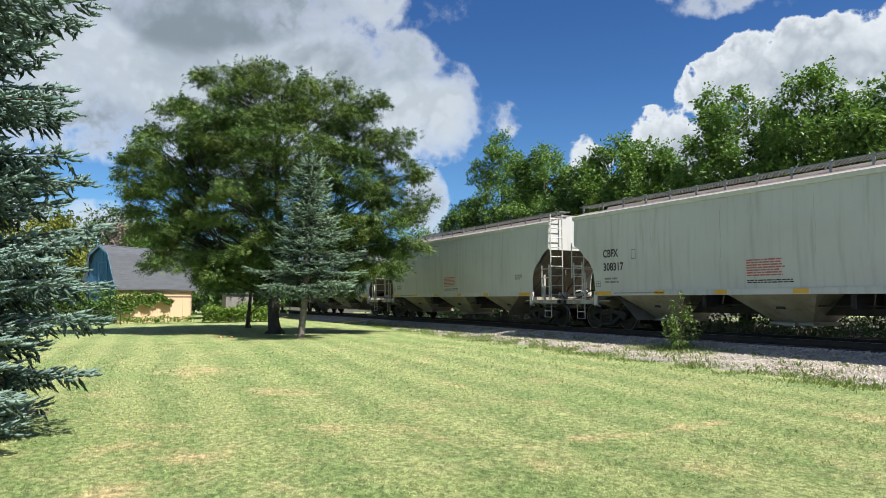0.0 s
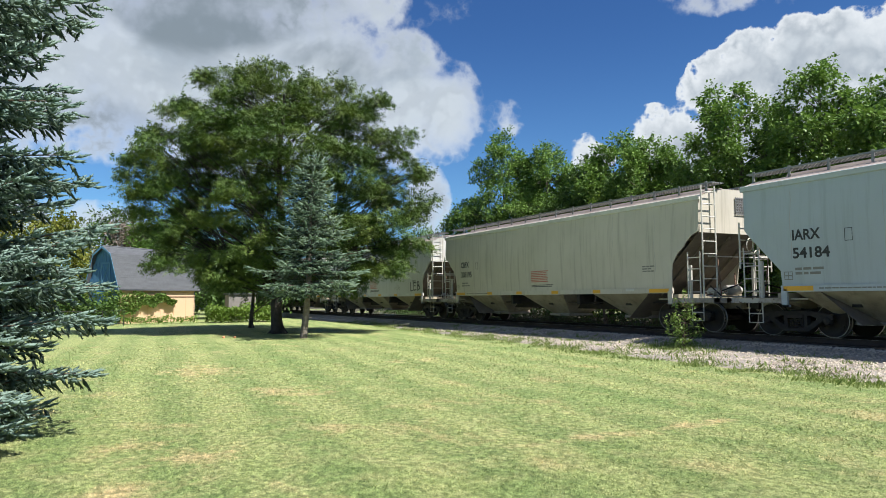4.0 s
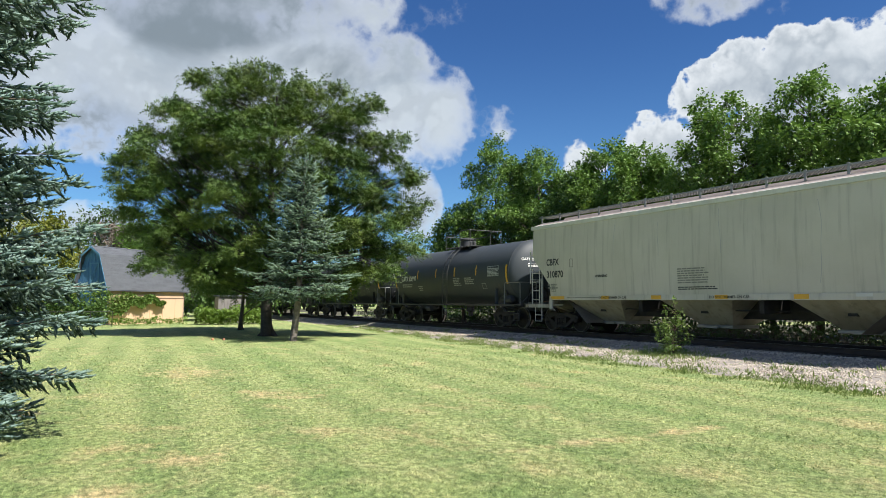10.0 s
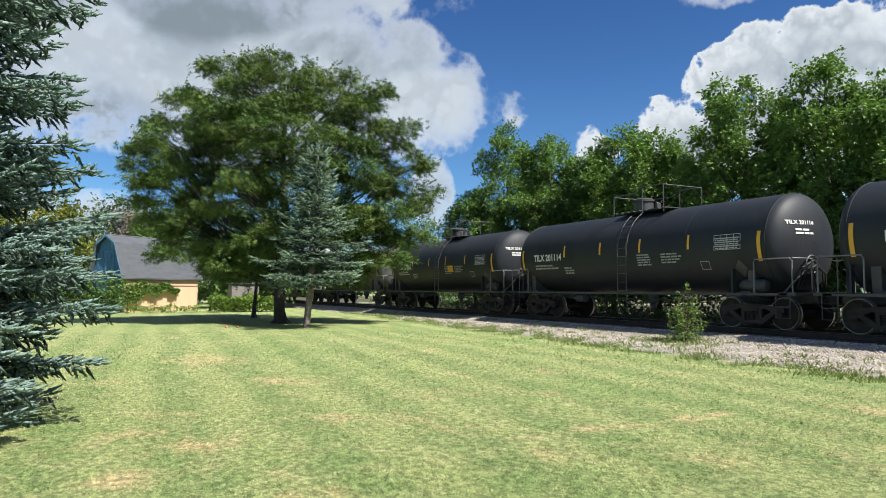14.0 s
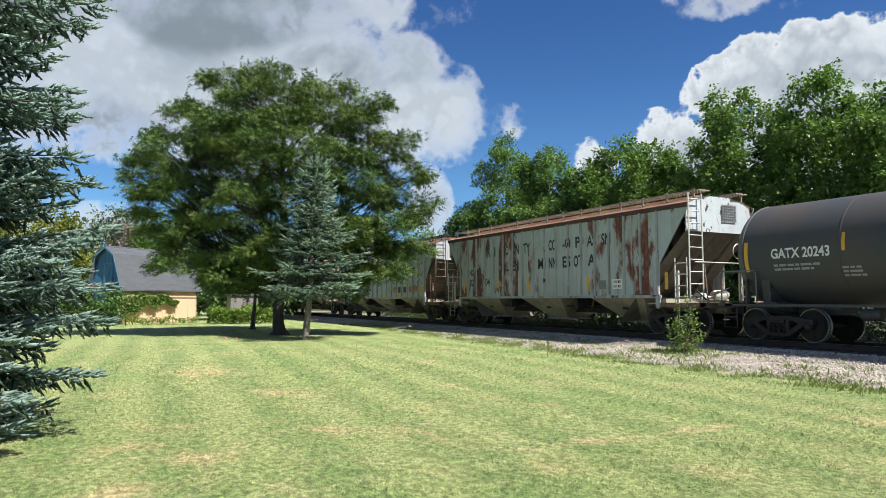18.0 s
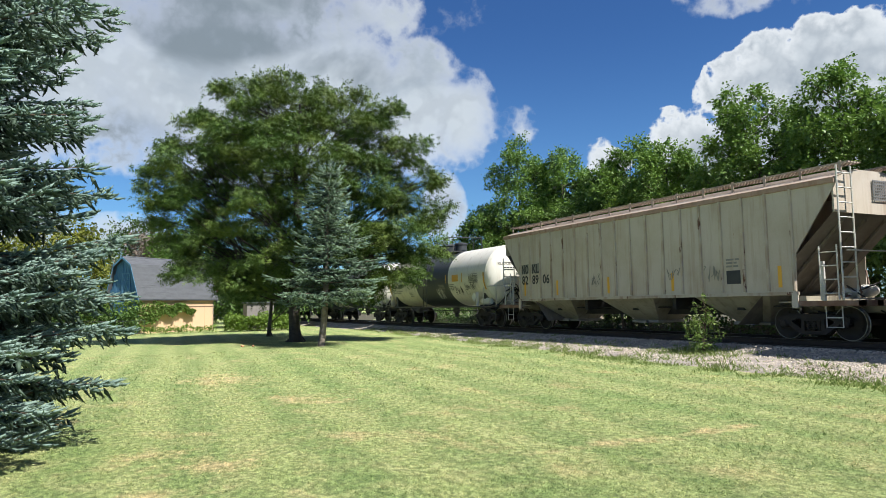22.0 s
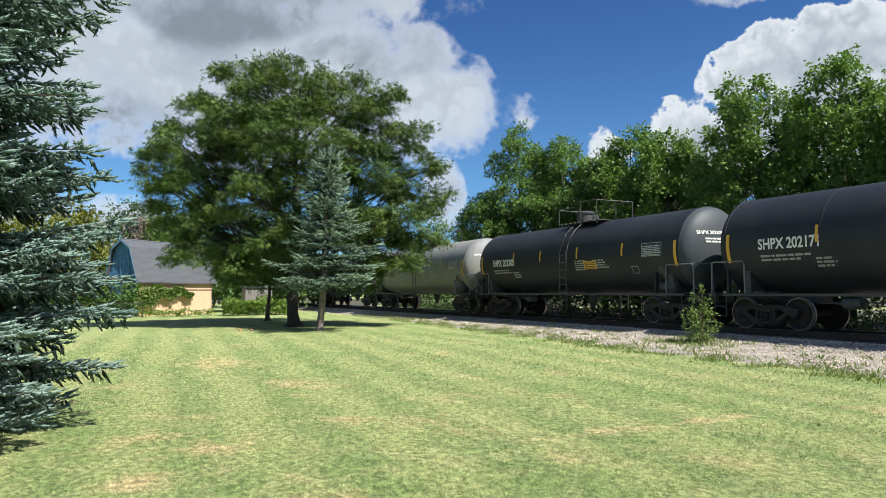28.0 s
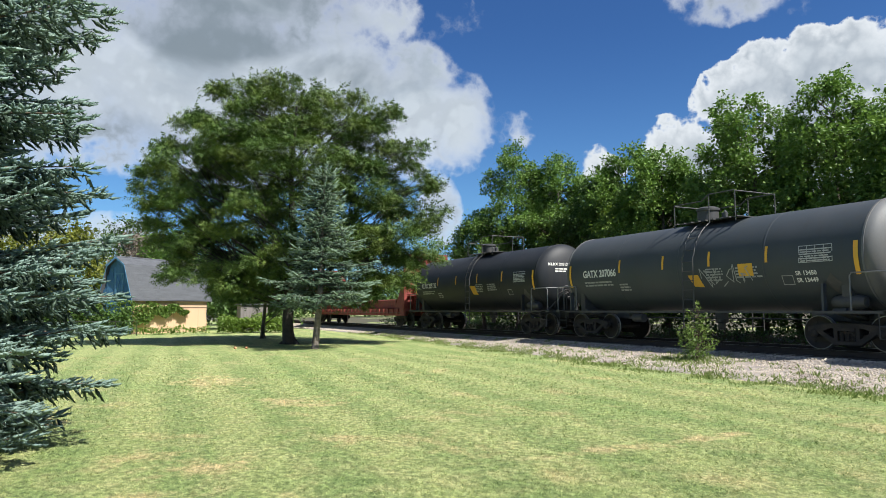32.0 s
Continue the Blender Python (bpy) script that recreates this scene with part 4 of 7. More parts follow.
    for i in range(7):
        grid.box(0.10 + 0.10 * i, 0.14 + 0.10 * i, -(h - 0.775), -(h - 0.76), 3.72, 4.28).box(0.08, 0.76, -(h - 0.76), -(h - 0.75), 3.72 + 0.085 * i, 3.755 + 0.085 * i)
    part("brake_step_grid", grid, "rail_grey", car, "dark grating hung on the end wall")
    # discharge bays and the dark underframe between them
    reach = h - 2.05
    pitch = 4.55 if bays == 3 else (2 * reach - 2.4) / (bays - 1)
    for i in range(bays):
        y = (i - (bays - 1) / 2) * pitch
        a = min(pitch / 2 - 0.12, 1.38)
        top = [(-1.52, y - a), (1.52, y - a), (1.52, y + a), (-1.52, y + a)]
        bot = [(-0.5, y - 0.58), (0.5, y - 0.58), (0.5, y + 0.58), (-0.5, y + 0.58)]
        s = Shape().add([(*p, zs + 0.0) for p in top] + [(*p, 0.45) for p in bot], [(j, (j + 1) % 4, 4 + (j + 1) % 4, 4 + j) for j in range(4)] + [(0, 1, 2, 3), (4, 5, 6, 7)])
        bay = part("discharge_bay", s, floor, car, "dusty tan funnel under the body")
        part("outlet_gate", Shape().box(-0.62, 0.62, y - 0.66, y + 0.66, 0.36, 0.46, 0.02).box(-0.75, -0.62, y - 0.2, y + 0.2, 0.36, 0.44), "galvanised", bay, "pale steel outlet gate")
        part("vibrator_bracket", Shape().box(-1.07, -0.97, y - 0.12, y + 0.12, 0.82, 0.92), "truck_iron", bay)
    part("sill_center", Shape().box(-0.3, 0.3, -(h - 3.2), h - 3.2, 0.66, 1.24), "truck_iron", car)
    for k in (-1, 1):
        part("cross_ridge", Shape().box(-1.45, 1.45, *sorted((k * (reach * 0.0 + 2.2), k * 2.35)), 0.85, 1.3), "truck_iron", car)
    part("brake_pipe", Shape().tube([(-0.95, -(h - 2.6), 0.92), (-0.95, h - 2.6, 0.92)], 0.025), "truck_iron", car)
    if reflectors == "sill":
        for a, w in ((2.0, 0.85), (4.9, 0.42), (7.3, 0.42), (9.8, 0.45), (12.3, 0.42), (L - 2.9, 0.85)):
            if a + w < L - 1.95:
                m = patch_mesh([(0, 0), (w, 0), (w, 0.125), (0, 0.125)], "mark_yellow")
                lay("reflector", m, car, h - a, zs + 0.005, lambda z: (-1.60, z))
    return car, h, (lambda z: (side(z), z))


ROUND = [(1.95, 1.25), (1.95, 1.5), (1.92, 1.95), (1.86, 2.2), (1.65, 2.5), (1.37, 2.70), (1.33, 2.78), (1.1, 3.0), (0.86, 3.11), (0.82, 3.13), (0.80, 3.4), (0.80, 4.24)]
ANGLE = [(1.95, 1.25), (1.92, 1.80), (0.95, 2.85), (0.84, 3.0), (0.82, 4.24)]
RIBBED = [(1.99, 1.25), (1.95, 2.36), (0.78, 4.0), (0.70, 4.14), (0.68, 4.24)]
surface("mark_seam", (0.42, 0.415, 0.40), (0.30, 0.295, 0.285), 1.5, 0.8, 0.7, bump=0)


def hopper_marks(car, h, bend, letters, number, seed, first=2.45, ink="mark_black", size=0.385, z=2.60, notices="mark_red", data=()):
    lay("letters", text_mesh(letters, size, ink, 0.78), car, h - first, z, bend)
    lay("letters", text_mesh(number, size, ink, 1.02), car, h - first, z - 0.48, bend)
    for i, line in enumerate(data):
        lay("letters", text_mesh(line, 0.13, ink), car, h - first - 0.05, z - 0.78 - 0.19 * i, bend)
    if not data:
        lay("writing", bars_mesh(2, 0.85, 0.24, "mark_dim", seed), car, h - first - 0.05, z - 0.92, bend)
    lay("stencil", frame_mesh(0.2, 0.32, 0.015, "mark_black", 0), car, h - first - 1.42, z - 0.12, bend)
    lay("writing", bars_mesh(7, 1.2, 0.5, notices, seed + 1, 0.15), car, h - 8.4, 1.75, bend)
    lay("writing", bars_mesh(2, 1.5, 0.12, "mark_black", seed + 2, 0.1), car, h - 8.4, 1.55, bend)
    lay("writing", bars_mesh(3, 0.55, 0.24, "mark_dim", seed + 3), car, h - (2 * h - 3.2), 1.95, bend)
    lay("stencil", frame_mesh(0.25, 0.22, 0.02, "mark_dim", 1), car, h - 2.02, 1.55, bend)
    lay("writing", bars_mesh(1, 2.4, 0.06, "mark_dim", seed + 4), car, h - 3.0, 1.30, lambda zz: (-1.60, zz))
    lay("label", patch_mesh([(0, 0), (0.4, 0), (0.4, 0.09), (0, 0.09)], "trim_light"), car, h - (2 * h - 4.0), 1.31, lambda zz: (-1.60, zz))


DISH = 0.56      # depth of a bowed tank end


def tank(label, L, paint, R=1.47, zc=2.48, band=None, number="", end_paint=None, gear="gear_dark", marks="mark_white", strip="mark_yellow", cap=None, seed=1, size=0.37, first=2.1,
         letter_z=2.3, split=None, twin=False, tip=1.15):
    """A tank car: shell with bowed heads, saddle sills, ladders and top platform, end platforms with rails, bogies."""
    car = tagged(new("tank_car"), label, "rail car", "cars of the train")
    h = L / 2
    ys = h - tip
    n = 48
    if band:
        b0, b1 = band
        for a, b, m in ((-ys, b0, paint), (b0, b1, "tank_slate"), (b1, ys, split or paint)):
            part("shell", Shape().lathe([(a, R), (b, R)] if m != "tank_slate" else [(a, R), (a, R + 0.012), (b, R + 0.012), (b, R)], n, "y", (0, 0, zc)), m, car, "dark painted band" if m == "tank_slate" else "curved tank shell", True)
    else:
        part("shell", Shape().lathe([(-ys, R), (ys, R)], n, "y", (0, 0, zc)), paint, car, "curved tank shell", True)
    for k in (1, -1):
        prof = [(k * (ys + DISH * math.sin(a)), R * math.cos(a)) for a in np.linspace(0, math.pi / 2, 9)[:-1]] + [(k * (ys + DISH), 0.01)]
        part("head", Shape().lathe(prof, n, "y", (0, 0, zc)), (split if split and k > 0 else end_paint) or paint, car, "bowed tank end", True)
        part("seam_ring", Shape().lathe([(k * ys - 0.03, R), (k * ys - 0.025, R + 0.012), (k * ys + 0.025, R + 0.012), (k * ys + 0.03, R)], n, "y", (0, 0, zc)), (split if split and k > 0 else end_paint) or paint, car, smooth=True)
    if not band:
        for y in (-ys * 0.52, 0.12, ys * 0.52):
            part("seam_ring", Shape().lathe([(y - 0.03, R), (y - 0.02, R + 0.006), (y + 0.02, R + 0.006), (y + 0.03, R)], n, "y", (0, 0, zc)), paint, car, smooth=True)
    for k in (-1, 1):
        part("side_rail", Shape().box(*sorted((k * 1.36, k * 1.44)), -(h - 0.5), h - 0.5, 0.97, 1.04), gear, car, "long dark walkway rail")
        for y in (-ys + 0.6, ys - 0.6):
            part("saddle", Shape().extrude([(k * 0.3, 0.9), (k * 1.2, 0.98), (k * 1.25, 1.75), (k * 1.1, 1.55), (k * 0.3, 1.05)], y - 0.12, y + 0.12), gear, car)
            part("rail_bracket", Shape().box(*sorted((k * 1.28, k * 1.42)), y + 0.5, y + 0.56, 0.99, 1.75), paint, car)
        la, lb = (0.66, 0.22) if band else (-0.19, -0.63)
        lad = ladder(car, (k * (R + 0.13), la), (k * (R + 0.13), lb), 0.35, zc + 0.25, 8, gear, "side_ladder", 0.02)
        arc = [(k * (R + 0.11) * math.cos(q), zc + (R + 0.11) * math.sin(q)) for q in np.linspace(0.17, 1.15, 8)]
        for y in (la, lb):
            part("ladder_rail", Shape().tube([(k * (R + 0.13), y, zc + 0.24)] + [(p, y, q) for p, q in arc], 0.02), gear, lad)
        for p, q in arc[1::2]:
            part("rung", Shape().tube([(p, la, q), (p, lb, q)], 0.015, 5), gear, lad)
    # top platform, rails, manway, valves
    zt = zc + R
    plat = part("platform", Shape().box(-0.80, 0.80, -1.8, 0.6, zt - 0.02, zt + 0.01), gear, car, "grating platform on top of the tank")
    for i in range(9):
        part("grating_bar", Shape().box(-0.92, -0.80, -1.8 + i * 0.3, -1.76 + i * 0.3, zt - 0.03, zt + 0.01), gear, plat)
    for x in (-0.92, 0.92):
        for y in (-1.75, -0.75, 0.7):
            part("post", Shape().tube([(x, y, zt - 0.15), (x, y, zt + (0.80 if y != 0.7 else 0.62))], 0.02), gear, plat)
        part("hand_rail", Shape().tube([(x, -1.75, zt + 0.80), (x, -0.75, zt + 0.80), (x, -0.45, zt + 0.62), (x, 0.7, zt + 0.62)], 0.02), gear, plat)
    for y, z in ((-1.75, 0.78), (0.7, 0.60)):
        part("hand_rail", Shape().tube([(-0.92, y, zt + z), (0.92, y, zt + z)], 0.02), gear, plat)
    part("manway", Shape().lathe([(zt - 0.1, 0.34), (zt + 0.40, 0.34), (zt + 0.43, 0.38), (zt + 0.50, 0.38), (zt + 0.55, 0.28), (zt + 0.58, 0.02)], 20, "z", (0, 0.1 if not twin else -0.95, 0)), gear if not band else "tank_slate", car, "round capped manway", True)
    if twin:
        part("manway", Shape().lathe([(zt - 0.1, 0.66), (zt + 0.38, 0.66), (zt + 0.42, 0.70), (zt + 0.47, 0.70), (zt + 0.50, 0.60), (zt + 0.52, 0.02)], 24, "z", (0, 0.40, 0)), "tank_slate", car, "wide low dome", True)
    part("valve", Shape().lathe([(zt, 0.10), (zt + 0.3, 0.10), (zt + 0.34, 0.05)], 10, "z", (0.1, -0.5, 0)).lathe([(zt, 0.06), (zt + 0.26, 0.06), (zt + 0.3, 0.02)], 8, "z", (-0.35, -0.9, 0)), gear, car)
    for k in (1, -1):
        part("stub_sill", Shape().box(-0.33, 0.33, *sorted((k * (ys - 2.2), k * (h - 0.35))), 0.74, 1.06, 0.03), gear, car)
        part("bolster", Shape().extrude([(-1.3, 0.98), (-0.3, 0.76), (0.3, 0.76), (1.3, 0.98), (1.3, 1.1), (-1.3, 1.1)], k * (h - 2.1), k * (h - 1.75)), gear, car)
        part("end_platform", Shape().box(-1.44, 1.44, *sorted((k * (h - 0.75), k * (h - 0.25))), 0.98, 1.06), gear, car, "end platform with open grating")
        for x in (-1.40, 1.40):
            part("hand_rail", Shape().tube([(x, k * (h - 1.55), 1.04), (x, k * (h - 1.55), 1.92), (x, k * (h - 1.50), 2.0), (x, k * (h - 0.42), 2.0), (x, k * (h - 0.36), 1.92), (x, k * (h - 0.36), 1.04)], 0.022), "rail_grey" if not band else "ladder_paint", car)
            part("step", Shape().tube([(x, k * (h - 0.45), 1.0), (x, k * (h - 0.45), 0.36), (x, k * (h - 0.88), 0.36), (x, k * (h - 0.88), 1.0)], 0.02).tube([(x, k * (h - 0.45), 0.66), (x, k * (h - 0.88), 0.66)], 0.018), gear, car)
        part("hand_rail", Shape().tube([(-1.40, k * (h - 0.36), 2.0), (-0.55, k * (h - 0.36), 2.0), (-0.55, k * (h - 0.36), 1.04)], 0.022), "rail_grey" if not band else "ladder_paint", car)
        part("brace", Shape().tube([(-0.30, k * (h - 0.5), 1.9), (-1.0, k * (h - 0.9), 1.05)], 0.035).tube([(-0.30, k * (h - 0.5), 1.9), (0.5, k * (h - 0.9), 1.05)], 0.035).tube([(-0.30, k * (h - 0.5), 1.05), (-0.30, k * (h - 0.5), 1.9)], 0.03), gear, car)
        truck(car, k * (h - 1.93), cap)
        coupler(car, k * h, k)
    pale = "tank_white" if band else gear
    part("brake_wheel", Shape().lathe([(-0.02, 0.25), (0.0, 0.275), (0.02, 0.25), (0.0, 0.225), (-0.02, 0.25)], 18, "y", (-0.25, -(h - 0.55), 1.85)), gear, car)
    part("air_reservoir", Shape().lathe([(-0.45, 0.0), (-0.42, 0.14), (-0.25, 0.19), (0.25, 0.19), (0.42, 0.14), (0.45, 0.0)], 14, "y", (-1.1, -(h - 1.75), 1.26)), pale, car, "rounded air tank", True)
    part("brake_cylinder", Shape().lathe([(-0.3, 0.0), (-0.28, 0.15), (0.2, 0.15), (0.28, 0.06), (0.5, 0.03)], 12, "y", (-0.85, h - 4.4, 0.78)), gear, car, smooth=True)
    part("outlet", Shape().lathe([(0.42, 0.10), (0.62, 0.12), (0.66, 0.2), (1.05, 0.2)], 14, "z", (0, -0.3, 0)), gear, car)
    part("brake_rod", Shape().tube([(-0.5, -(h - 2.8), 0.80), (-0.5, h - 2.8, 0.80)], 0.02), gear, car)
    # marks on the near side
    bend = lambda z: (-R * math.cos(math.asin(max(-0.98, min(0.98, (z - zc) / R)))), z)
    lett = text_mesh(number, size, marks, (0.205 if band else 0.168) * len(number))
    lay("letters", lett, car, h - first, letter_z, bend, 0.012)
    lay("writing", bars_mesh(2, 1.6, 0.22, "mark_faint" if marks == "mark_white" else "mark_dim", seed), car, h - first - 0.05, letter_z - 0.34, bend, 0.012)
    tall = patch_mesh([(0, 0), (0.085, 0), (0.085, 0.23), (0.085, 0.46), (0, 0.46), (0, 0.23)], strip)
    for y in (ys - 2.4, ys - 4.0, -1.9, -ys + 2.5) if band else (ys - 2.95, ys - 5.05, -1.1, -ys + 2.75):
        lay("reflector", tall.copy(), car, y, letter_z + 0.10, bend, 0.014, "tall yellow reflective strip")
    for y in (ys - 0.1, -ys + 0.22):
        lay("reflector", shape_strip(0.12, 0.85, strip), car, y, letter_z - 0.35, bend, 0.02, "tall yellow reflective strip")
    faint = "mark_faint" if marks == "mark_white" else "mark_dim"
    rng = random.Random(seed)
    lay("writing", bars_mesh(5, 0.75, 0.42, faint, seed + 2), car, -1.0, letter_z - 0.35, bend, 0.012)
    lay("writing", bars_mesh(4, 0.9, 0.36, faint, seed + 3), car, -2.1, letter_z - 0.30, bend, 0.012)
    lay("writing", bars_mesh(3, 0.6, 0.3, faint, seed + 4), car, ys - 2.9, letter_z - 0.55, bend, 0.012)
    lay("data_panel", frame_mesh(0.95, 0.46, 0.018, "mark_pale" if marks == "mark_white" else "mark_dim", 3), car, -ys + 1.72, letter_z + 0.02, bend, 0.012, "panel with a table of small print")
    lay("writing", bars_mesh(6, 0.85, 0.36, "mark_pale" if marks == "mark_white" else faint, seed + 5, 0.05), car, -ys + 1.67, letter_z + 0.05, bend, 0.016)
    lay("placard", frame_mesh(0.34, 0.26, 0.02, faint, 0), car, -ys + 2.3, letter_z - 0.55, bend, 0.012)
    if not band:
        lay("placard", patch_mesh([(0, 0.26), (0.22, 0.0), (0.44, 0.26), (0.22, 0.52)], "gear_dark"), car, -ys + 1.1, letter_z - 0.80, bend, 0.025, "dark diamond placard holder")
    for dx, dz in ((0.0, 0.0), (0.12, -0.12)):
        part("hose", Shape().tube([(-0.9 + dx, -(h - 0.55), 1.15), (-0.75 + dx, -(h - 0.5), 1.75 + dz), (-0.3 + dx, -(h - 0.48), 1.95 + dz), (0.15 + dx, -(h - 0.5), 1.7 + dz), (0.25 + dx, -(h - 0.55), 1.1)], 0.03), "truck_iron", car, "black bent hose")
    # writing on the sunlit end
    t = text_mesh(number, 0.16, "mark_dim" if band else marks, 0.98)
    for v in t.vertices:
        x, z = -1.02 + v.co.x, zc + 0.5 + v.co.y
        q = min(0.995, math.hypot(x, z - zc) / R)
        v.co = (x, -(ys + DISH * math.sqrt(1 - q * q) + 0.012), z)
    part("letters", t, None, car)
    t = bars_mesh(2, 0.7, 0.2, marks, seed + 7)
    for v in t.vertices:
        x, z = -0.75 + v.co.x, zc + 0.22 + v.co.y
        q = min(0.995, math.hypot(x, z - zc) / R)
        v.co = (x, -(ys + DISH * math.sqrt(1 - q * q) + 0.012), z)
    part("writing", t, None, car)
    return car, h, bend


def shape_strip(w, hgt, material):
    s = Shape()
    for a, b in zip(np.linspace(0, hgt, 6), np.linspace(0, hgt, 6)[1:]):
        s.face((0, a, 0), (w, a, 0), (w, b, 0), (0, b, 0))
    return s.mesh("strip", material)


surface("bay_speckled", (0.40, 0.36, 0.30), (0.28, 0.24, 0.19), 1.2, 0.6, 0.7, bump=0.06, streak=(0.2, 0.14, 0.09), streak_amount=0.4, spots=(0.07, 0.035, 0.025), spot_at=0.56, spot_scale=4.0, spot_stretch=(1, 1, 0.8))


def make_train():
    G = [3.2, 21.27, 39.37, 55.72, 73.75, 91.79, 109.5, 127.41, 141.53, 155.82, 170.08, 184.21, 198.46, 215.77, 232.87, 250.4, 265.18, 279.64, 294.2, 308.93, 323.46, 337.5, 352.12, 372.6]

    def join(i, car):
        TRAIN.append((car, (G[i] + G[i + 1]) / 2))

    L = [b - a for a, b in zip(G, G[1:])]
    rounded = lambda i, words: hopper(words, L[i], ROUND, "paint_grey")
    car, h, bend = rounded(0, "pale grey round-ended covered hopper car with black lettering")
    hopper_marks(car, h, bend, "CBFX", "308317", 10)
    join(0, car)
    car, h, bend = rounded(1, "pale grey round-ended covered hopper car with black lettering")
    hopper_marks(car, h, bend, "CBFX", "308248", 20)
    join(1, car)
    car, h, bend = hopper("pale blue-grey covered hopper car with angular ends", L[2], ANGLE, "paint_blue_grey", trim="paint_blue_grey", bays=3)
    hopper_marks(car, h, bend, "IARX", "54184", 30, 2.3, notices="mark_dim")
    join(2, car)
    car, h, bend = hopper("warm grey dirty round-ended covered hopper car", L[3], ROUND, "paint_warm_grey")
    hopper_marks(car, h, bend, "CBFX", "308195", 40)
    join(3, car)
    car, h, bend = rounded(4, "pale grey round-ended covered hopper car with a black scrawl")
    hopper_marks(car, h, bend, "CBFX", "308267", 50)
    y = -h + 3.5
    lay("graffiti", stroke_mesh([[(0.02, 0.52), (0, 0.02), (0.3, 0.04)], [(0.45, 0.5), (0.42, 0.05), (0.75, 0.08)], [(0.44, 0.3), (0.68, 0.3)], [(0.45, 0.5), (0.78, 0.46)], [(0.95, 0.5), (0.92, 0.05), (1.25, 0.14), (1.2, 0.28), (0.95, 0.28), (1.18, 0.38), (1.12, 0.52), (0.9, 0.5)]], 0.06, "mark_black"),
        car, y, 1.52, bend, label="scrawled black letters LEB")
    lay("graffiti", scrawl(3, 0.9, 0.4, 5, 0.02, "mark_dim"), car, y + 2.4, 1.6, bend)
    join(4, car)
    car, h, bend = hopper("grey covered hopper car with large blue painted bars", L[5], ANGLE, "paint_grey", bays=3)
    hopper_marks(car, h, bend, "CBFX", "310937", 60, 1.95, notices="mark_dim", size=0.36, data=("LD LMT 223100", "LT WT 52900", "CU FT 5612"))
    blue = [[(3.95, 1.45), (4.95, 1.45), (4.95, 2.0), (4.95, 2.9), (4.95, 3.95), (4.77, 3.95), (4.43, 2.9), (4.13, 2.0)], [(6.1, 2.95), (6.3, 2.95), (6.3, 3.5), (6.1, 3.5)], [(6.1, 1.5), (6.3, 1.5), (6.3, 2.65), (6.1, 2.65)],
            [(7.3, 1.5), (7.55, 1.5), (7.55, 2.6), (7.55, 3.9), (7.3, 3.9), (7.3, 2.6)], [(7.55, 3.2), (8.75, 3.3), (8.75, 3.45), (7.55, 3.35)], [(9.0, 2.5), (9.9, 2.5), (9.9, 2.68), (9.0, 2.62)],
            [(9.9, 1.5), (10.2, 1.5), (10.2, 2.6), (10.2, 3.9), (9.9, 3.9), (9.9, 2.6)], [(10.2, 2.6), (11.1, 2.6), (11.1, 2.95), (10.2, 2.95)], [(11.6, 2.55), (12.55, 2.55), (12.55, 2.85), (11.6, 2.85)],
            [(12.55, 1.5), (12.8, 1.5), (12.8, 2.6), (12.8, 3.9), (12.55, 3.9), (12.55, 2.6)], [(14.3, 3.45), (16.7, 3.55), (16.7, 3.68), (14.3, 3.55)], [(14.3, 1.85), (15.9, 1.85), (16.3, 2.4), (16.9, 3.0), (14.3, 2.95)]]
    for p in blue:
        lay("blue_paint", patch_mesh([(a - p[0][0], b - p[0][1]) for a, b in p], "mark_blue"), car, h - p[0][0], p[0][1], bend, 0.008, "flat blue painted bar")
    lay("graffiti", scrawl(8, 1.5, 0.3, 9, 0.02, "mark_dim"), car, h - 2.6, 3.35, bend)
    lay("graffiti", scrawl(9, 0.6, 0.4, 5, 0.025, "mark_blue"), car, h - 3.2, 1.75, bend)
    lay("graffiti", scrawl(10, 1.7, 0.3, 12, 0.04, "mark_black"), car, h - 13.6, 1.55, bend)
    lay("letters", text_mesh("DO NOT HAMMER ON CAR", 0.11, "mark_black"), car, h - 10.8, 1.28, lambda z: (-1.60, z))
    lay("letters", text_mesh("WARNING", 0.13, "mark_black"), car, h - 9.0, 2.05, bend)
    join(5, car)
    car, h, bend = hopper("grey-green covered hopper car with angular ends", L[6], ANGLE, "paint_warm_grey", bays=3)
    hopper_marks(car, h, bend, "CBFX", "310870", 70, 1.75, notices="mark_dim", size=0.36)
    lay("letters", text_mesh("DO NOT HAMMER ON CAR", 0.11, "mark_black"), car, h - 4.8, 1.28, lambda z: (-1.60, z))
    lay("letters", text_mesh("DO NOT HAMMER ON CAR", 0.11, "mark_black"), car, h - 9.6, 1.28, lambda z: (-1.60, z))
    lay("letters", text_mesh("WARNING", 0.13, "mark_black"), car, h - 4.6, 2.05, bend)
    join(6, car)

    yellow = lambda car, y, z, bend, w=0.5, hh=0.42: lay("placard", patch_mesh([(0.1, 0), (w + 0.08, -0.03), (w - 0.06, hh), (-0.08, hh)], "mark_yellow"), car, y, z, bend, 0.014, "yellow warning sticker")
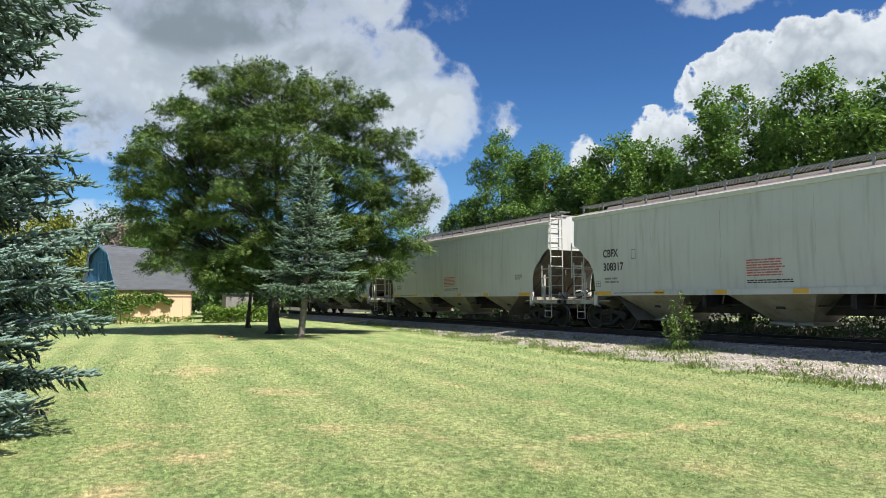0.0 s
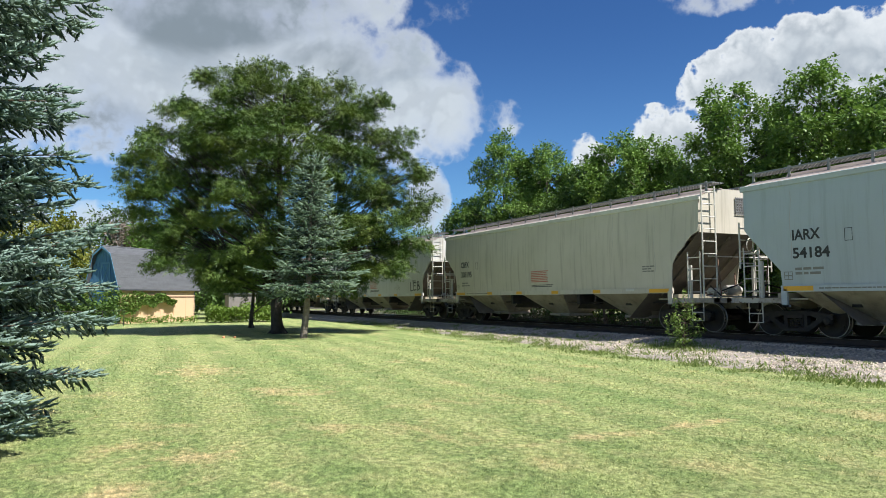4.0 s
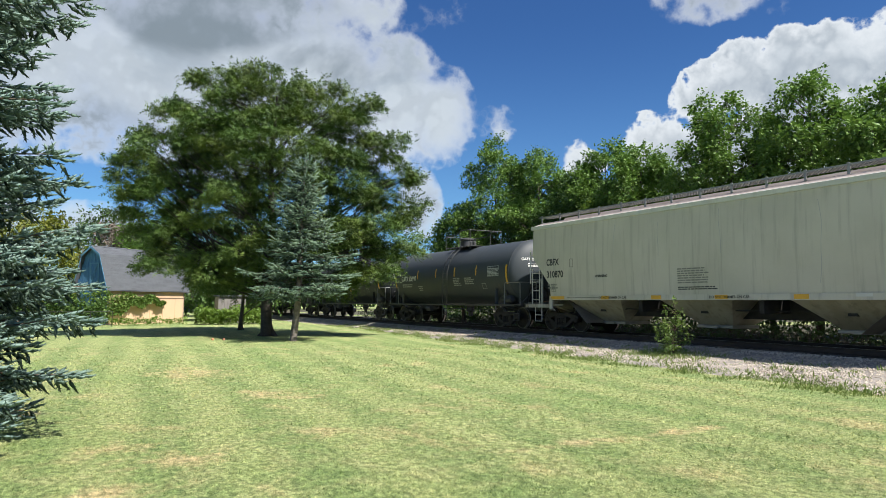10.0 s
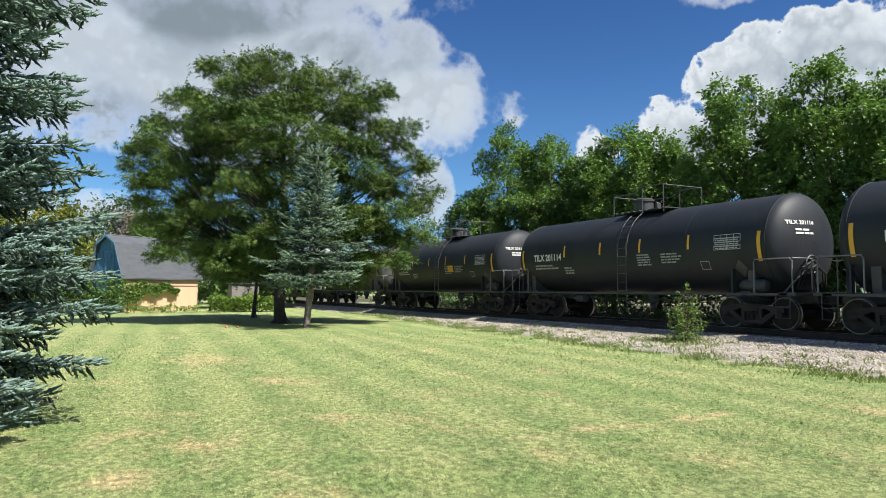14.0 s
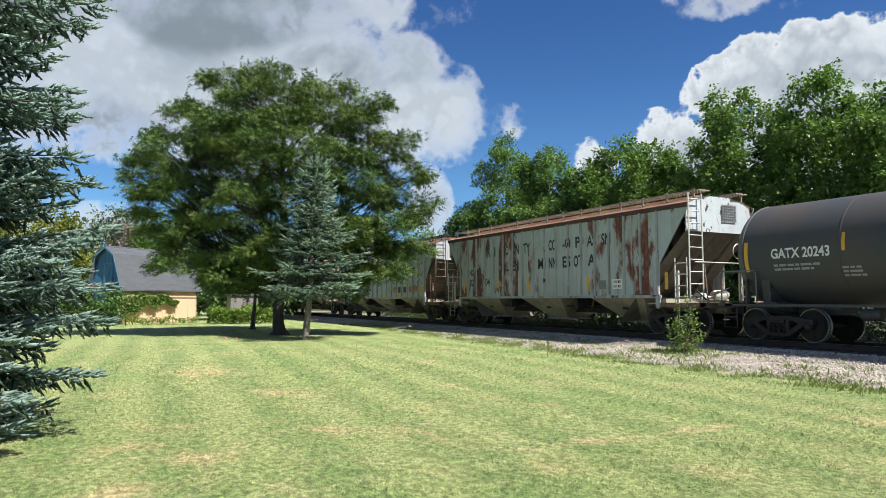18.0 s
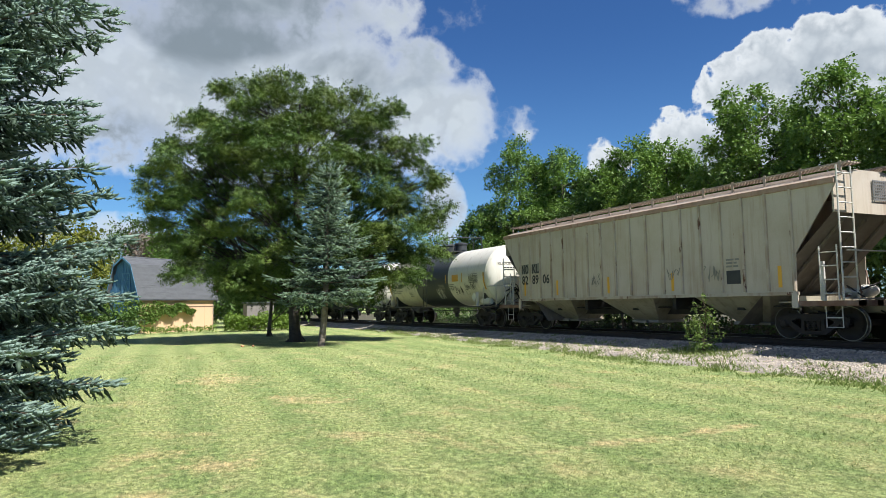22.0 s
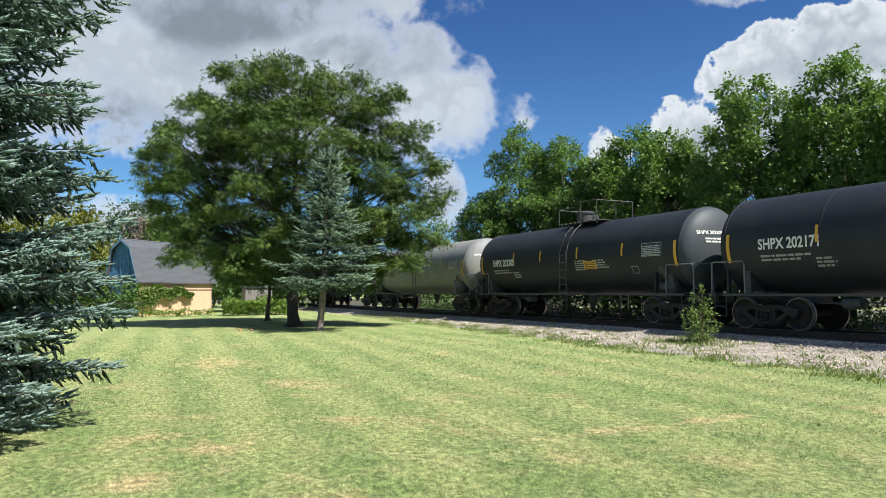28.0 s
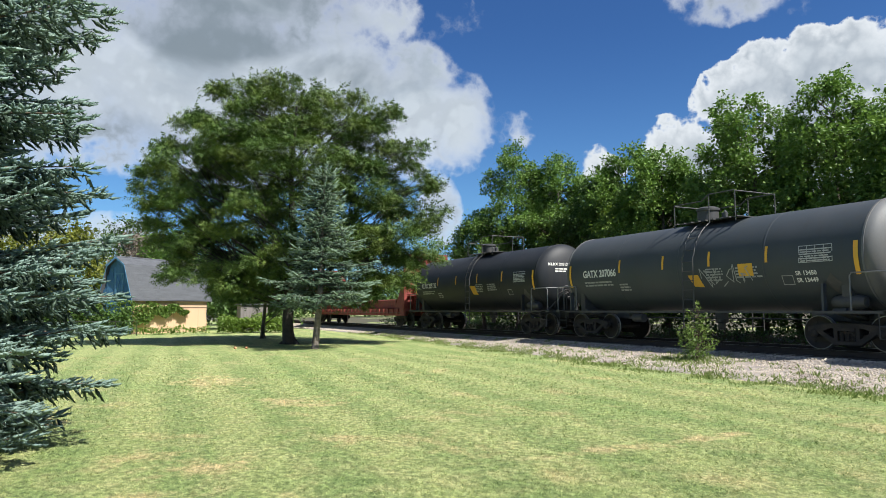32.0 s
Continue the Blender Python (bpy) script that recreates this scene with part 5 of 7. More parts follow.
    for i, words, paint, num, kw in ((7, "dark slate tank car with white lettering", "tank_slate", "GATX 206997", dict(cap="axle_cap_blue")),
                                     (8, "black tank car with white and yellow marks", "tank_black", "KLRX 205125", dict()),
                                     (9, "black tank car with white lettering", "tank_black", "TILX 201114", dict()),
                                     (10, "black tank car with white lettering and orange label", "tank_black", "TILX 201165", dict()),
                                     (11, "slate tank car with rust along the top", "tank_slate_rusty", "GATX 20243", dict(end_paint="tank_mid")),
                                     (17, "black tank car with bold white lettering", "tank_black", "SHPX 202171", dict(size=0.42, tip=0.9)),
                                     (18, "black tank car with bold white lettering", "tank_black", "SHPX 202305", dict(end_paint="tank_slate", size=0.42, tip=0.9)),
                                     (19, "weathered grey tank car with pale lettering", "tank_grey", "SHPX 202337", dict(tip=0.9)),
                                     (20, "dark slate tank car with yellow sticker and scrawl", "tank_slate", "GATX 207066", dict(end_paint="tank_mid")),
                                     (21, "black tank car with yellow sticker", "tank_black", "KLRX 205132", dict())):
        car, h, bend = tank(words, L[i], paint, number=num, seed=i * 10, **kw)
        if i in (8, 21):
            yellow(car, -0.5, 1.85, bend)
        if i == 10:
            lay("placard", patch_mesh([(0, 0), (0.55, 0), (0.55, 0.34), (0, 0.34)], "mark_yellow"), car, -1.4, 2.02, bend, 0.014, "orange label")
        if i in (17, 18):
            lay("placard", patch_mesh([(0, 0), (0.75, 0), (0.75, 0.3), (0, 0.3)], "mark_yellow"), car, -1.55, 1.98, bend, 0.014, "orange label with small print")
            lay("writing", bars_mesh(4, 0.65, 0.26, "mark_black", 5, 0.05), car, -1.6, 2.0, bend, 0.018)
        if i == 20:
            yellow(car, -0.35, 1.8, bend, 0.4, 0.36)
            lay("placard", patch_mesh([(0, 0), (0.5, 0), (0.5, 0.36), (0, 0.36)], "mark_yellow"), car, -2.2, 2.05, bend, 0.014, "yellow label")
            for word, dz in (("SR 13450", 0.0), ("SR 13449", -0.19)):
                lay("letters", text_mesh(word, 0.16, "mark_white"), car, -4.0, 2.0 + dz, bend, 0.014)
            lay("graffiti", scrawl(21, 1.9, 0.7, 9, 0.03, "mark_faint"), car, -0.7, 1.75, bend, 0.014)
        if i == 11:
            lay("placard", patch_mesh([(0, 0), (0.4, 0), (0.4, 0.36), (0, 0.36)], "mark_yellow"), car, -0.55, 2.0, bend, 0.014, "yellow label")
            lay("graffiti", scrawl(23, 1.1, 0.6, 7, 0.03, "mark_faint"), car, -0.5, 2.4, bend, 0.014)
        join(i, car)

    car, h, bend = hopper("rusty pale blue ribbed hopper car with black lettering", L[12], RIBBED, "paint_rusted", 18, "roof_rust", "chord_rust", gear="ladder_paint", reflectors="", board="board_tan", end_paint="paint_chipped", rib_paint="rib_stained")
    rib_y = [h - 2.03 - (2 * h - 4.06) / 17 * i for i in range(18)]
    for y, word in ((4.32, "TR"), (3.5, "I"), (2.79, "CO"), (1.98, "UN"), (1.12, "TY"), (-0.67, "CO"), (-1.59, "-O"), (-2.37, "P"), (-3.09, "AS"), (-3.87, "SN")):
        lay("letters", text_mesh(word, 0.58, "mark_black", 0.5 if len(word) > 1 else None), car, y, 3.18, bend)
    for y, word in ((2.76, "UL"), (2.01, "EN"), (0.07, "MI"), (-0.67, "NN"), (-1.56, "ES"), (-2.27, "OT"), (-3.13, "A")):
        lay("letters", text_mesh(word, 0.60, "mark_black", 0.5 if len(word) > 1 else None), car, y, 2.45, bend)
    for y, a, b in ((5.76, "NO", "82"), (5.04, "KL", "79"), (4.29, "", "04")):
        if a:
            lay("letters", text_mesh(a, 0.42, "mark_black", 0.45), car, y, 2.34, bend)
        lay("letters", text_mesh(b, 0.44, "mark_black", 0.42), car, y, 1.85, bend)
    for col in (0, 4, 7, 12, 17):
        lay("reflector", patch_mesh([(0, 0), (0.14, 0), (0.14, 0.55), (0, 0.55)], "mark_yellow"), car, rib_y[col] - 0.3, 1.5, bend)
    lay("stencil", frame_mesh(0.5, 0.35, 0.05, "mark_white", 1), car, rib_y[14] - 0.15, 1.55, bend, label="white-framed stencil")
    lay("stencil", patch_mesh([(0, 0), (0.4, 0), (0.4, 0.32), (0, 0.32)], "mark_dim"), car, rib_y[13] - 0.2, 1.55, bend)
    lay("graffiti", scrawl(31, 0.8, 0.4, 6, 0.03, "mark_black"), car, rib_y[4] - 0.1, 1.45, bend)
    join(12, car)
    car, h, bend = hopper("pale blue ribbed hopper car with chipped paint and red scrawls", L[13], RIBBED, "paint_chipped", 18, "roof_rust", "chord_rust", gear="rust_steel", reflectors="", board="chord_rust", rib_paint="rib_stained", floor="bay_speckled")
    rib_y = [h - 2.03 - (2 * h - 4.06) / 17 * i for i in range(18)]
    for col, word in ((0, "NO"), (1, "KL"), (2, "82"), (3, "19"), (4, "78")):
        lay("letters", text_mesh(word, 0.49, "mark_black", 0.48), car, rib_y[col] - 0.14, 2.03, bend)
    for col in (0, 3, 5, 9, 12, 16):
        lay("reflector", patch_mesh([(0, 0), (0.5, 0), (0.5, 0.14 if col != 16 else 0.32), (0, 0.14 if col != 16 else 0.32)], "mark_yellow"), car, rib_y[col] - 0.15, 1.42 if col not in (0, 16) else 1.6, bend)
    for i, col in enumerate((11, 14, 15)):
        lay("graffiti", scrawl(40 + i, 0.55, 0.42, 9, 0.03, "mark_red"), car, rib_y[col] - 0.15, 1.6, bend, label="red scrawl")
    for col in (12, 13):
        lay("stencil", patch_mesh([(0, 0), (0.35, 0), (0.35, 0.35), (0, 0.35)], "gear_dark"), car, rib_y[col] - 0.2, 1.6, bend)
    lay("graffiti", scrawl(47, 0.45, 0.4, 6, 0.03, "axle_cap_blue"), car, rib_y[10] - 0.15, 1.6, bend, label="pale blue scrawl")
    join(13, car)
    car, h, bend = hopper("dusty tan ribbed hopper car with a dusty roof", L[14], RIBBED, "paint_tan", 18, "board_tan", "chord_tan", gear="ladder_paint", reflectors="", board="board_tan", rib_paint="rib_tan")
    rib_y = [h - 2.03 - (2 * h - 4.06) / 17 * i for i in range(18)]
    for col, a, b in ((0, "NO", "82"), (1, "KL", "89"), (2, "", "06")):
        if a:
            lay("letters", text_mesh(a, 0.54, "mark_black", 0.5), car, rib_y[col] - 0.14, 2.43, bend, 0.009)
            lay("overpaint", patch_mesh([(0, 0), (0.54, 0.02), (0.55, 0.42), (0.01, 0.4)], "mark_dim"), car, rib_y[col] - 0.12, 2.42, bend, 0.005, "smudged grey overpaint")
        lay("letters", text_mesh(b, 0.52, "mark_black", 0.48), car, rib_y[col] - 0.14, 1.97, bend)
    for col in (0, 3, 7, 11, 16):
        lay("reflector", patch_mesh([(0, 0), (0.12, 0), (0.12, 0.6), (0, 0.6)], "mark_yellow"), car, rib_y[col] - 0.3, 1.45, bend)
    lay("stencil", patch_mesh([(0, 0), (0.5, 0), (0.5, 0.4), (0, 0.4)], "mark_black"), car, rib_y[14] - 0.15, 1.6, bend)
    lay("writing", bars_mesh(3, 0.5, 0.3, "mark_dim", 3), car, rib_y[14] - 0.15, 2.1, bend)
    for i, col in enumerate((6, 11, 13)):
        lay("graffiti", scrawl(50 + i, 0.6, 0.5, 5, 0.025, "mark_dim"), car, rib_y[col] - 0.1, 1.7, bend)
    join(14, car)

    for i, num, a, b, pa in ((15, "KLRX20089", -2.2, 2.05, "tank_white_dirty"), (16, "KLRX20088", -1.75, 2.15, "tank_white")):
        car, h, bend = tank("white tank car with a dark band round its middle", L[i], "tank_white", 1.53, 2.56, (a, b), num, marks="mark_black", seed=i * 10, letter_z=2.2, split=pa, size=0.37, first=1.6, twin=True)
        lay("placard", patch_mesh([(0, 0), (0.7, 0), (0.7, 0.36), (0, 0.36)], "mark_yellow"), car, a - 0.5, 2.35, bend, 0.014, "yellow label with small print")
        if i == 15:
            lay("graffiti", scrawl(61, 1.0, 0.5, 11, 0.026, "mark_black"), car, a - 0.6, 1.65, bend, 0.014)
            lay("graffiti", scrawl(62, 1.2, 0.4, 12, 0.022, "mark_black"), car, a - 1.8, 1.85, bend, 0.014)
            lay("graffiti", scrawl(63, 0.8, 0.6, 7, 0.03, "mark_white"), car, a + 1.6, 1.45, bend, 0.03)
        lay("placard", patch_mesh([(0, 0.25), (0.25, 0), (0.5, 0.25), (0.25, 0.5)], "mark_white"), car, -h + 2.6, 1.25, lambda z: (-1.5, z), 0.0, "white diamond placard")
        join(i, car)
    make_flat(L[22], G, join)


def make_flat(L, G, join):
    car = tagged(new("bulkhead_flat_car"), "red bulkhead flat car with ribbed end walls", "rail car", "cars of the train")
    h = L / 2
    part("deck", Shape().box(-1.45, 1.45, -(h - 0.35), h - 0.35, 1.0, 1.14), "flat_red", car, "red steel deck")
    for k in (-1, 1):
        part("side_sill", Shape().box(*sorted((k * 1.40, k * 1.48)), -(h - 0.4), h - 0.4, 0.72, 1.14), "flat_red", car)
        pocket = Shape().box(*sorted((k * 1.47, k * 1.56)), -0.07, 0.07, 0.84, 1.16).mesh("stake_pocket", "flat_red")
        for i in range(24):
            part("stake_pocket", pocket, None, car, at=pose(0, -(h - 1.3) + (2 * h - 2.6) * i / 23, 0))
        part("winch_bar", Shape().tube([(k * 1.5, -(h - 1), 0.9), (k * 1.5, h - 1, 0.9)], 0.03), "rust_steel", car)
        y = k * (h - 0.55)
        part("bulkhead", Shape().box(-1.4, 1.4, *sorted((y, y - k * 0.10)), 1.14, 4.45), "flat_red", car, "tall red end wall")
        for x in (-1.40, -0.7, 0.0, 0.7, 1.40):
            part("upright", Shape().box(x - 0.08, x + 0.08, *sorted((y, y + k * 0.22)), 1.0, 4.5), "flat_red", car)
        for z in (1.3, 1.95, 2.6, 3.25, 3.85, 4.4):
            part("cross_bar", Shape().box(-1.45, 1.45, *sorted((y, y + k * 0.17)), z, z + 0.12), "flat_red", car)
        part("knee_brace", Shape().extrude_x([(y - k * 0.1, 1.14), (y - k * 1.5, 1.14), (y - k * 0.1, 2.9)], -1.42, -1.34).extrude_x([(y - k * 0.1, 1.14), (y - k * 1.5, 1.14), (y - k * 0.1, 2.9)], 1.34, 1.42), "flat_red", car)
        truck(car, k * (h - 1.93))
        coupler(car, k * h, k)
        part("center_sill", Shape().box(-0.33, 0.33, *sorted((0, k * (h - 0.4))), 0.70, 1.0), "flat_red", car)
        ladder(car, (-1.5, k * (h - 0.35)), (-1.1, k * (h - 0.35)), 1.1, 4.2, 8, "flat_red", "end_ladder")
    part("load_floor", Shape().box(-1.2, 1.2, -(h - 2.4), h - 2.4, 1.15, 1.75, 0.05), "flat_red", car, "low pinkish-red load guard on the deck")
    join(22, car)


make_train()

# ---- plants ----
def leaf_template(kind):
    if kind == "frond":      # a feathery compound leaf: paired leaflets on a stalk
        v, f = [], []
        for i in range(2):
            u = 0.18 + 0.36 * i
            for s in (-1, 1):
                n = len(v)
                w = 0.34 * (1 - 0.12 * i)
                z = -0.03 * i
                v += [(u - 0.09, 0.0, z), (u + 0.13, 0.0, z - 0.01), (u + 0.16, s * w, z - 0.09)]
                f.append((n, n + 1, n + 2) if s > 0 else (n, n + 2, n + 1))
        n = len(v)
        v += [(0.82, 0.05, -0.12), (0.82, -0.05, -0.12), (1.15, 0, -0.2)]
        f.append((n + 1, n + 2, n))
        return np.array(v), np.array(f)
    if kind == "leaf":
        return np.array([(0, 0, 0), (0.45, 0.32, 0.07), (1, 0, -0.12), (0.45, -0.32, 0.07)]), np.array([(0, 1, 2), (0, 2, 3)])
    if kind == "twig":       # a spruce shoot: a spindle of close needles with spikes all round
        v, f = [(0, 0, 0), (1.08, 0, 0.07)], []
        for i in range(3):
            v.append((0.36, 0.13 * math.cos(i * 2.094 + 0.5), 0.13 * math.sin(i * 2.094 + 0.5) + 0.02))
        for i in range(3):
            f += [(0, 2 + (i + 1) % 3, 2 + i), (1, 2 + i, 2 + (i + 1) % 3)]
        for i in range(12):
            u, a = 0.02 + 0.90 * i / 12, i * 2.4
            r = 0.24 * (1 - 0.30 * u)
            c, s = math.cos(a), math.sin(a) * 0.6 + 0.15
            n = len(v)
            w = 0.062
            v += [(u - w, -s * w * 0.3, c * w * 0.3), (u + w, s * w * 0.3, -c * w * 0.3), (u + 0.16, c * r, s * r)]
            f.append((n, n + 1, n + 2))
        return np.array(v), np.array(f)
    if kind == "blade":
        return np.array([(0, 0.05, 0), (0, -0.05, 0), (0.6, 0.035, 0.07), (0.6, -0.035, 0.07), (1.0, 0, 0.28)]), np.array([(0, 1, 3), (0, 3, 2), (2, 3, 4)])


def limb_path(a, b, rs, sag=0.12, n=5):
    a, b = Vector(a), Vector(b)
    d = (b - a).length
    off = Vector(rs.normal(0, 0.07, 3)) * d
    out = []
    for i in range(n):
        u = i / (n - 1)
        p = a.lerp(b, u) + off * (4 * u * (1 - u)) + Vector((0, 0, sag * d * 4 * u * (1 - u) * 0.5))
        out.append(p)
    return out


def leafy_tree(label, x, y, h, radius, clumps, spread, shoots, per, size, leaf, kind="leaf", trunk=0.2, bark="bark", z_low=0.5, seed=1, lean=(0, 0), limbs=40, name="tree", flat=1.0, category="tree", outer=0.55, group="", spray=False, lobes=0, lobe_size=0.34, extra=(), gap=0.62, limb=1.0, shelter=0.0):
    """A broad-leaved tree: tapered trunk, limbs that reach every clump, and leaves set along shoots. radius: pairs of (height, reach).
    With lobes the clumps lie on rounded bodies of foliage with gaps between them; extra: more lobes as (across, height, depth, size)."""
    rs = np.random.RandomState(seed)
    tree = tagged(new(name), label, category, group)
    tree.matrix_basis = pose(x, y, 0)
    hs, rr = zip(*radius)
    cs = []
    tries = 0
    if lobes:
        heart = [(np.array([e[0] * 0.893 + e[2] * 0.45, e[2] * 0.893 - e[0] * 0.45, e[1]]), e[3]) for e in extra]
        while len(heart) < lobes and tries < lobes * 60:
            tries += 1
            z = rs.uniform(hs[0], hs[-1])
            R = np.interp(z, hs, rr)
            if rs.rand() > R / max(rr) + 0.05:
                continue
            size_l = max(0.5, lobe_size * max(rr) * rs.uniform(0.75, 1.2) * (0.65 + 0.35 * R / max(rr)))
            a, q = rs.uniform(0, 6.283), max(0.0, R - size_l * 0.75) * rs.uniform(0.45, 1.05)
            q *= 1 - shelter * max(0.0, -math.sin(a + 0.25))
            c = np.array([math.cos(a) * q + lean[0] * z / h, math.sin(a) * q + lean[1] * z / h, min(z, hs[-1] - size_l * 0.5)])
            if all(np.linalg.norm((c - d) * (1, 1, 1.5)) > gap * (size_l + r) for d, r in heart):
                heart.append((c, size_l))
        whole = sum(r * r for _, r in heart)
        for n, (c, r) in enumerate(heart):
            out = np.array([c[0], c[1], 0.0]) / max(1.0, math.hypot(c[0], c[1]))
            for i in range(max(4, int(clumps * r * r / whole * (1.6 if n < len(extra) else 1)))):
                d = rs.normal(size=3) + out * 0.55 + (0, 0, 0.45)
                d /= np.linalg.norm(d)
                cs.append(c + d * (1, 1, 0.62) * r * rs.uniform(0.35, 1.0))
        order = rs.permutation(len(cs))
        cs = [cs[i] for i in order]
    while not lobes and len(cs) < clumps and tries < clumps * 40:
        tries += 1
        z = rs.uniform(hs[0], hs[-1])
        R = np.interp(z, hs, rr)
        if rs.rand() > (R / max(rr)) ** 1.3 + 0.08:
            continue
        a = rs.uniform(0, 6.283)
        q = (outer + (1 - outer) * rs.rand()) if rs.rand() < 0.75 else rs.rand() ** 0.5 * outer
        wob = 1 + 0.16 * math.sin(3 * a + seed) + 0.10 * math.sin(5 * a + 2 * z)
        p = np.array([math.cos(a) * R * q * wob + lean[0] * z / h, math.sin(a) * R * q * wob + lean[1] * z / h, z + rs.uniform(-0.3, 0.3)])
        if all(np.linalg.norm((p - c) * (1, 1, 1.4)) > spread * 0.62 for c in cs):
            cs.append(p)
    # trunk and limbs
    top = h * 0.86
    def stem(z):
        return np.array([lean[0] * (max(0, z) / h) ** 1.5 + 0.12 * math.sin(z * 0.9 + seed), lean[1] * (max(0, z) / h) ** 1.5 + 0.1 * math.cos(z * 0.7 + seed), z])
    zs = np.linspace(-0.05, top, 10)
    s = Shape().tube([stem(z) for z in zs], trunk, 10, trunk * 0.18)
    for a in range(5):
        t = a * 1.2566 + seed
        s.tube([(math.cos(t) * trunk * 1.7, math.sin(t) * trunk * 1.7, -0.06), (math.cos(t) * trunk * 0.8, math.sin(t) * trunk * 0.8, 0.25), (math.cos(t) * trunk * 0.4, math.sin(t) * trunk * 0.4, 0.7)], trunk * 0.4, 5, trunk * 0.2)
    part("trunk", s, bark, tree, smooth=True)
    s = Shape()
    for i, c in enumerate(cs):
        reach = math.hypot(c[0], c[1])
        z0 = max(z_low, min(top * 0.96, c[2] - reach * rs.uniform(0.45, 0.9)))
        r0 = limb * min(trunk * 0.4, 0.008 * (reach + 1.5) * (1 + trunk * 2))
        if i < limbs:
            s.tube(limb_path(stem(z0), c, rs), r0, 5, 0.012, False)
        else:
            j = min(range(limbs), key=lambda q: np.linalg.norm(cs[q] - c))
            s.tube(limb_path(stem(z0) * 0.4 + cs[j] * 0.6, c, rs), r0 * 0.45, 4, 0.01, False)
    part("branchwork", s, bark, tree, smooth=True)
    # leaves along shoots
    pts, ways = [], []
    for c in cs:
        n = int(shoots * rs.uniform(0.6, 1.3))
        out = np.array([c[0], c[1], 0.0])
        out /= max(1e-6, np.linalg.norm(out))
        d = unit(rs.normal(size=(n, 3)) + out * 0.45 + (0, 0, 0.35))
        if spray:            # flat tiers that reach outwards and lift at the tips
            side = np.array([-out[1], out[0], 0.0])
            d = unit(out * rs.uniform(-0.5, 1.4, (n, 1)) + side * rs.normal(0, 0.75, (n, 1)) + np.array([0, 0, 1.0]) * rs.normal(0.20, 0.20, (n, 1)))
        ln = spread * rs.uniform(0.45, 1.15, n)
        t = rs.uniform(0.25, 1.0, (n, per)) ** 0.8
        p = c + d[:, None] * (ln[:, None] * t)[..., None]
        p[..., 2] = c[2] + (p[..., 2] - c[2]) * flat - 0.18 * (ln[:, None] * t) ** 2
        p += rs.normal(0, size * 0.35, p.shape)
        w = d[:, None] * 0.8 + rs.normal(0, 0.6, p.shape) * ((1, 1, 0.8) if spray else 1) + (0, 0, -0.25 if spray else -0.3)
        pts.append(p.reshape(-1, 3))
        ways.append(w.reshape(-1, 3))
    pts, ways = np.concatenate(pts), np.concatenate(ways)
    keep = pts[:, 2] > hs[0] * 0.6
    pts, ways = pts[keep], ways[keep]
    v, f = leaf_template(kind)
    p, f = scatter(pts, ways, size * rs.uniform(0.7, 1.3, len(pts)), v, f, rs, rs.normal(0, 0.8, len(pts)) if spray else None)
    part("crown", big_mesh("crown", p, f, leaf), None, tree, "crown of small leaves with gaps")
    return tree


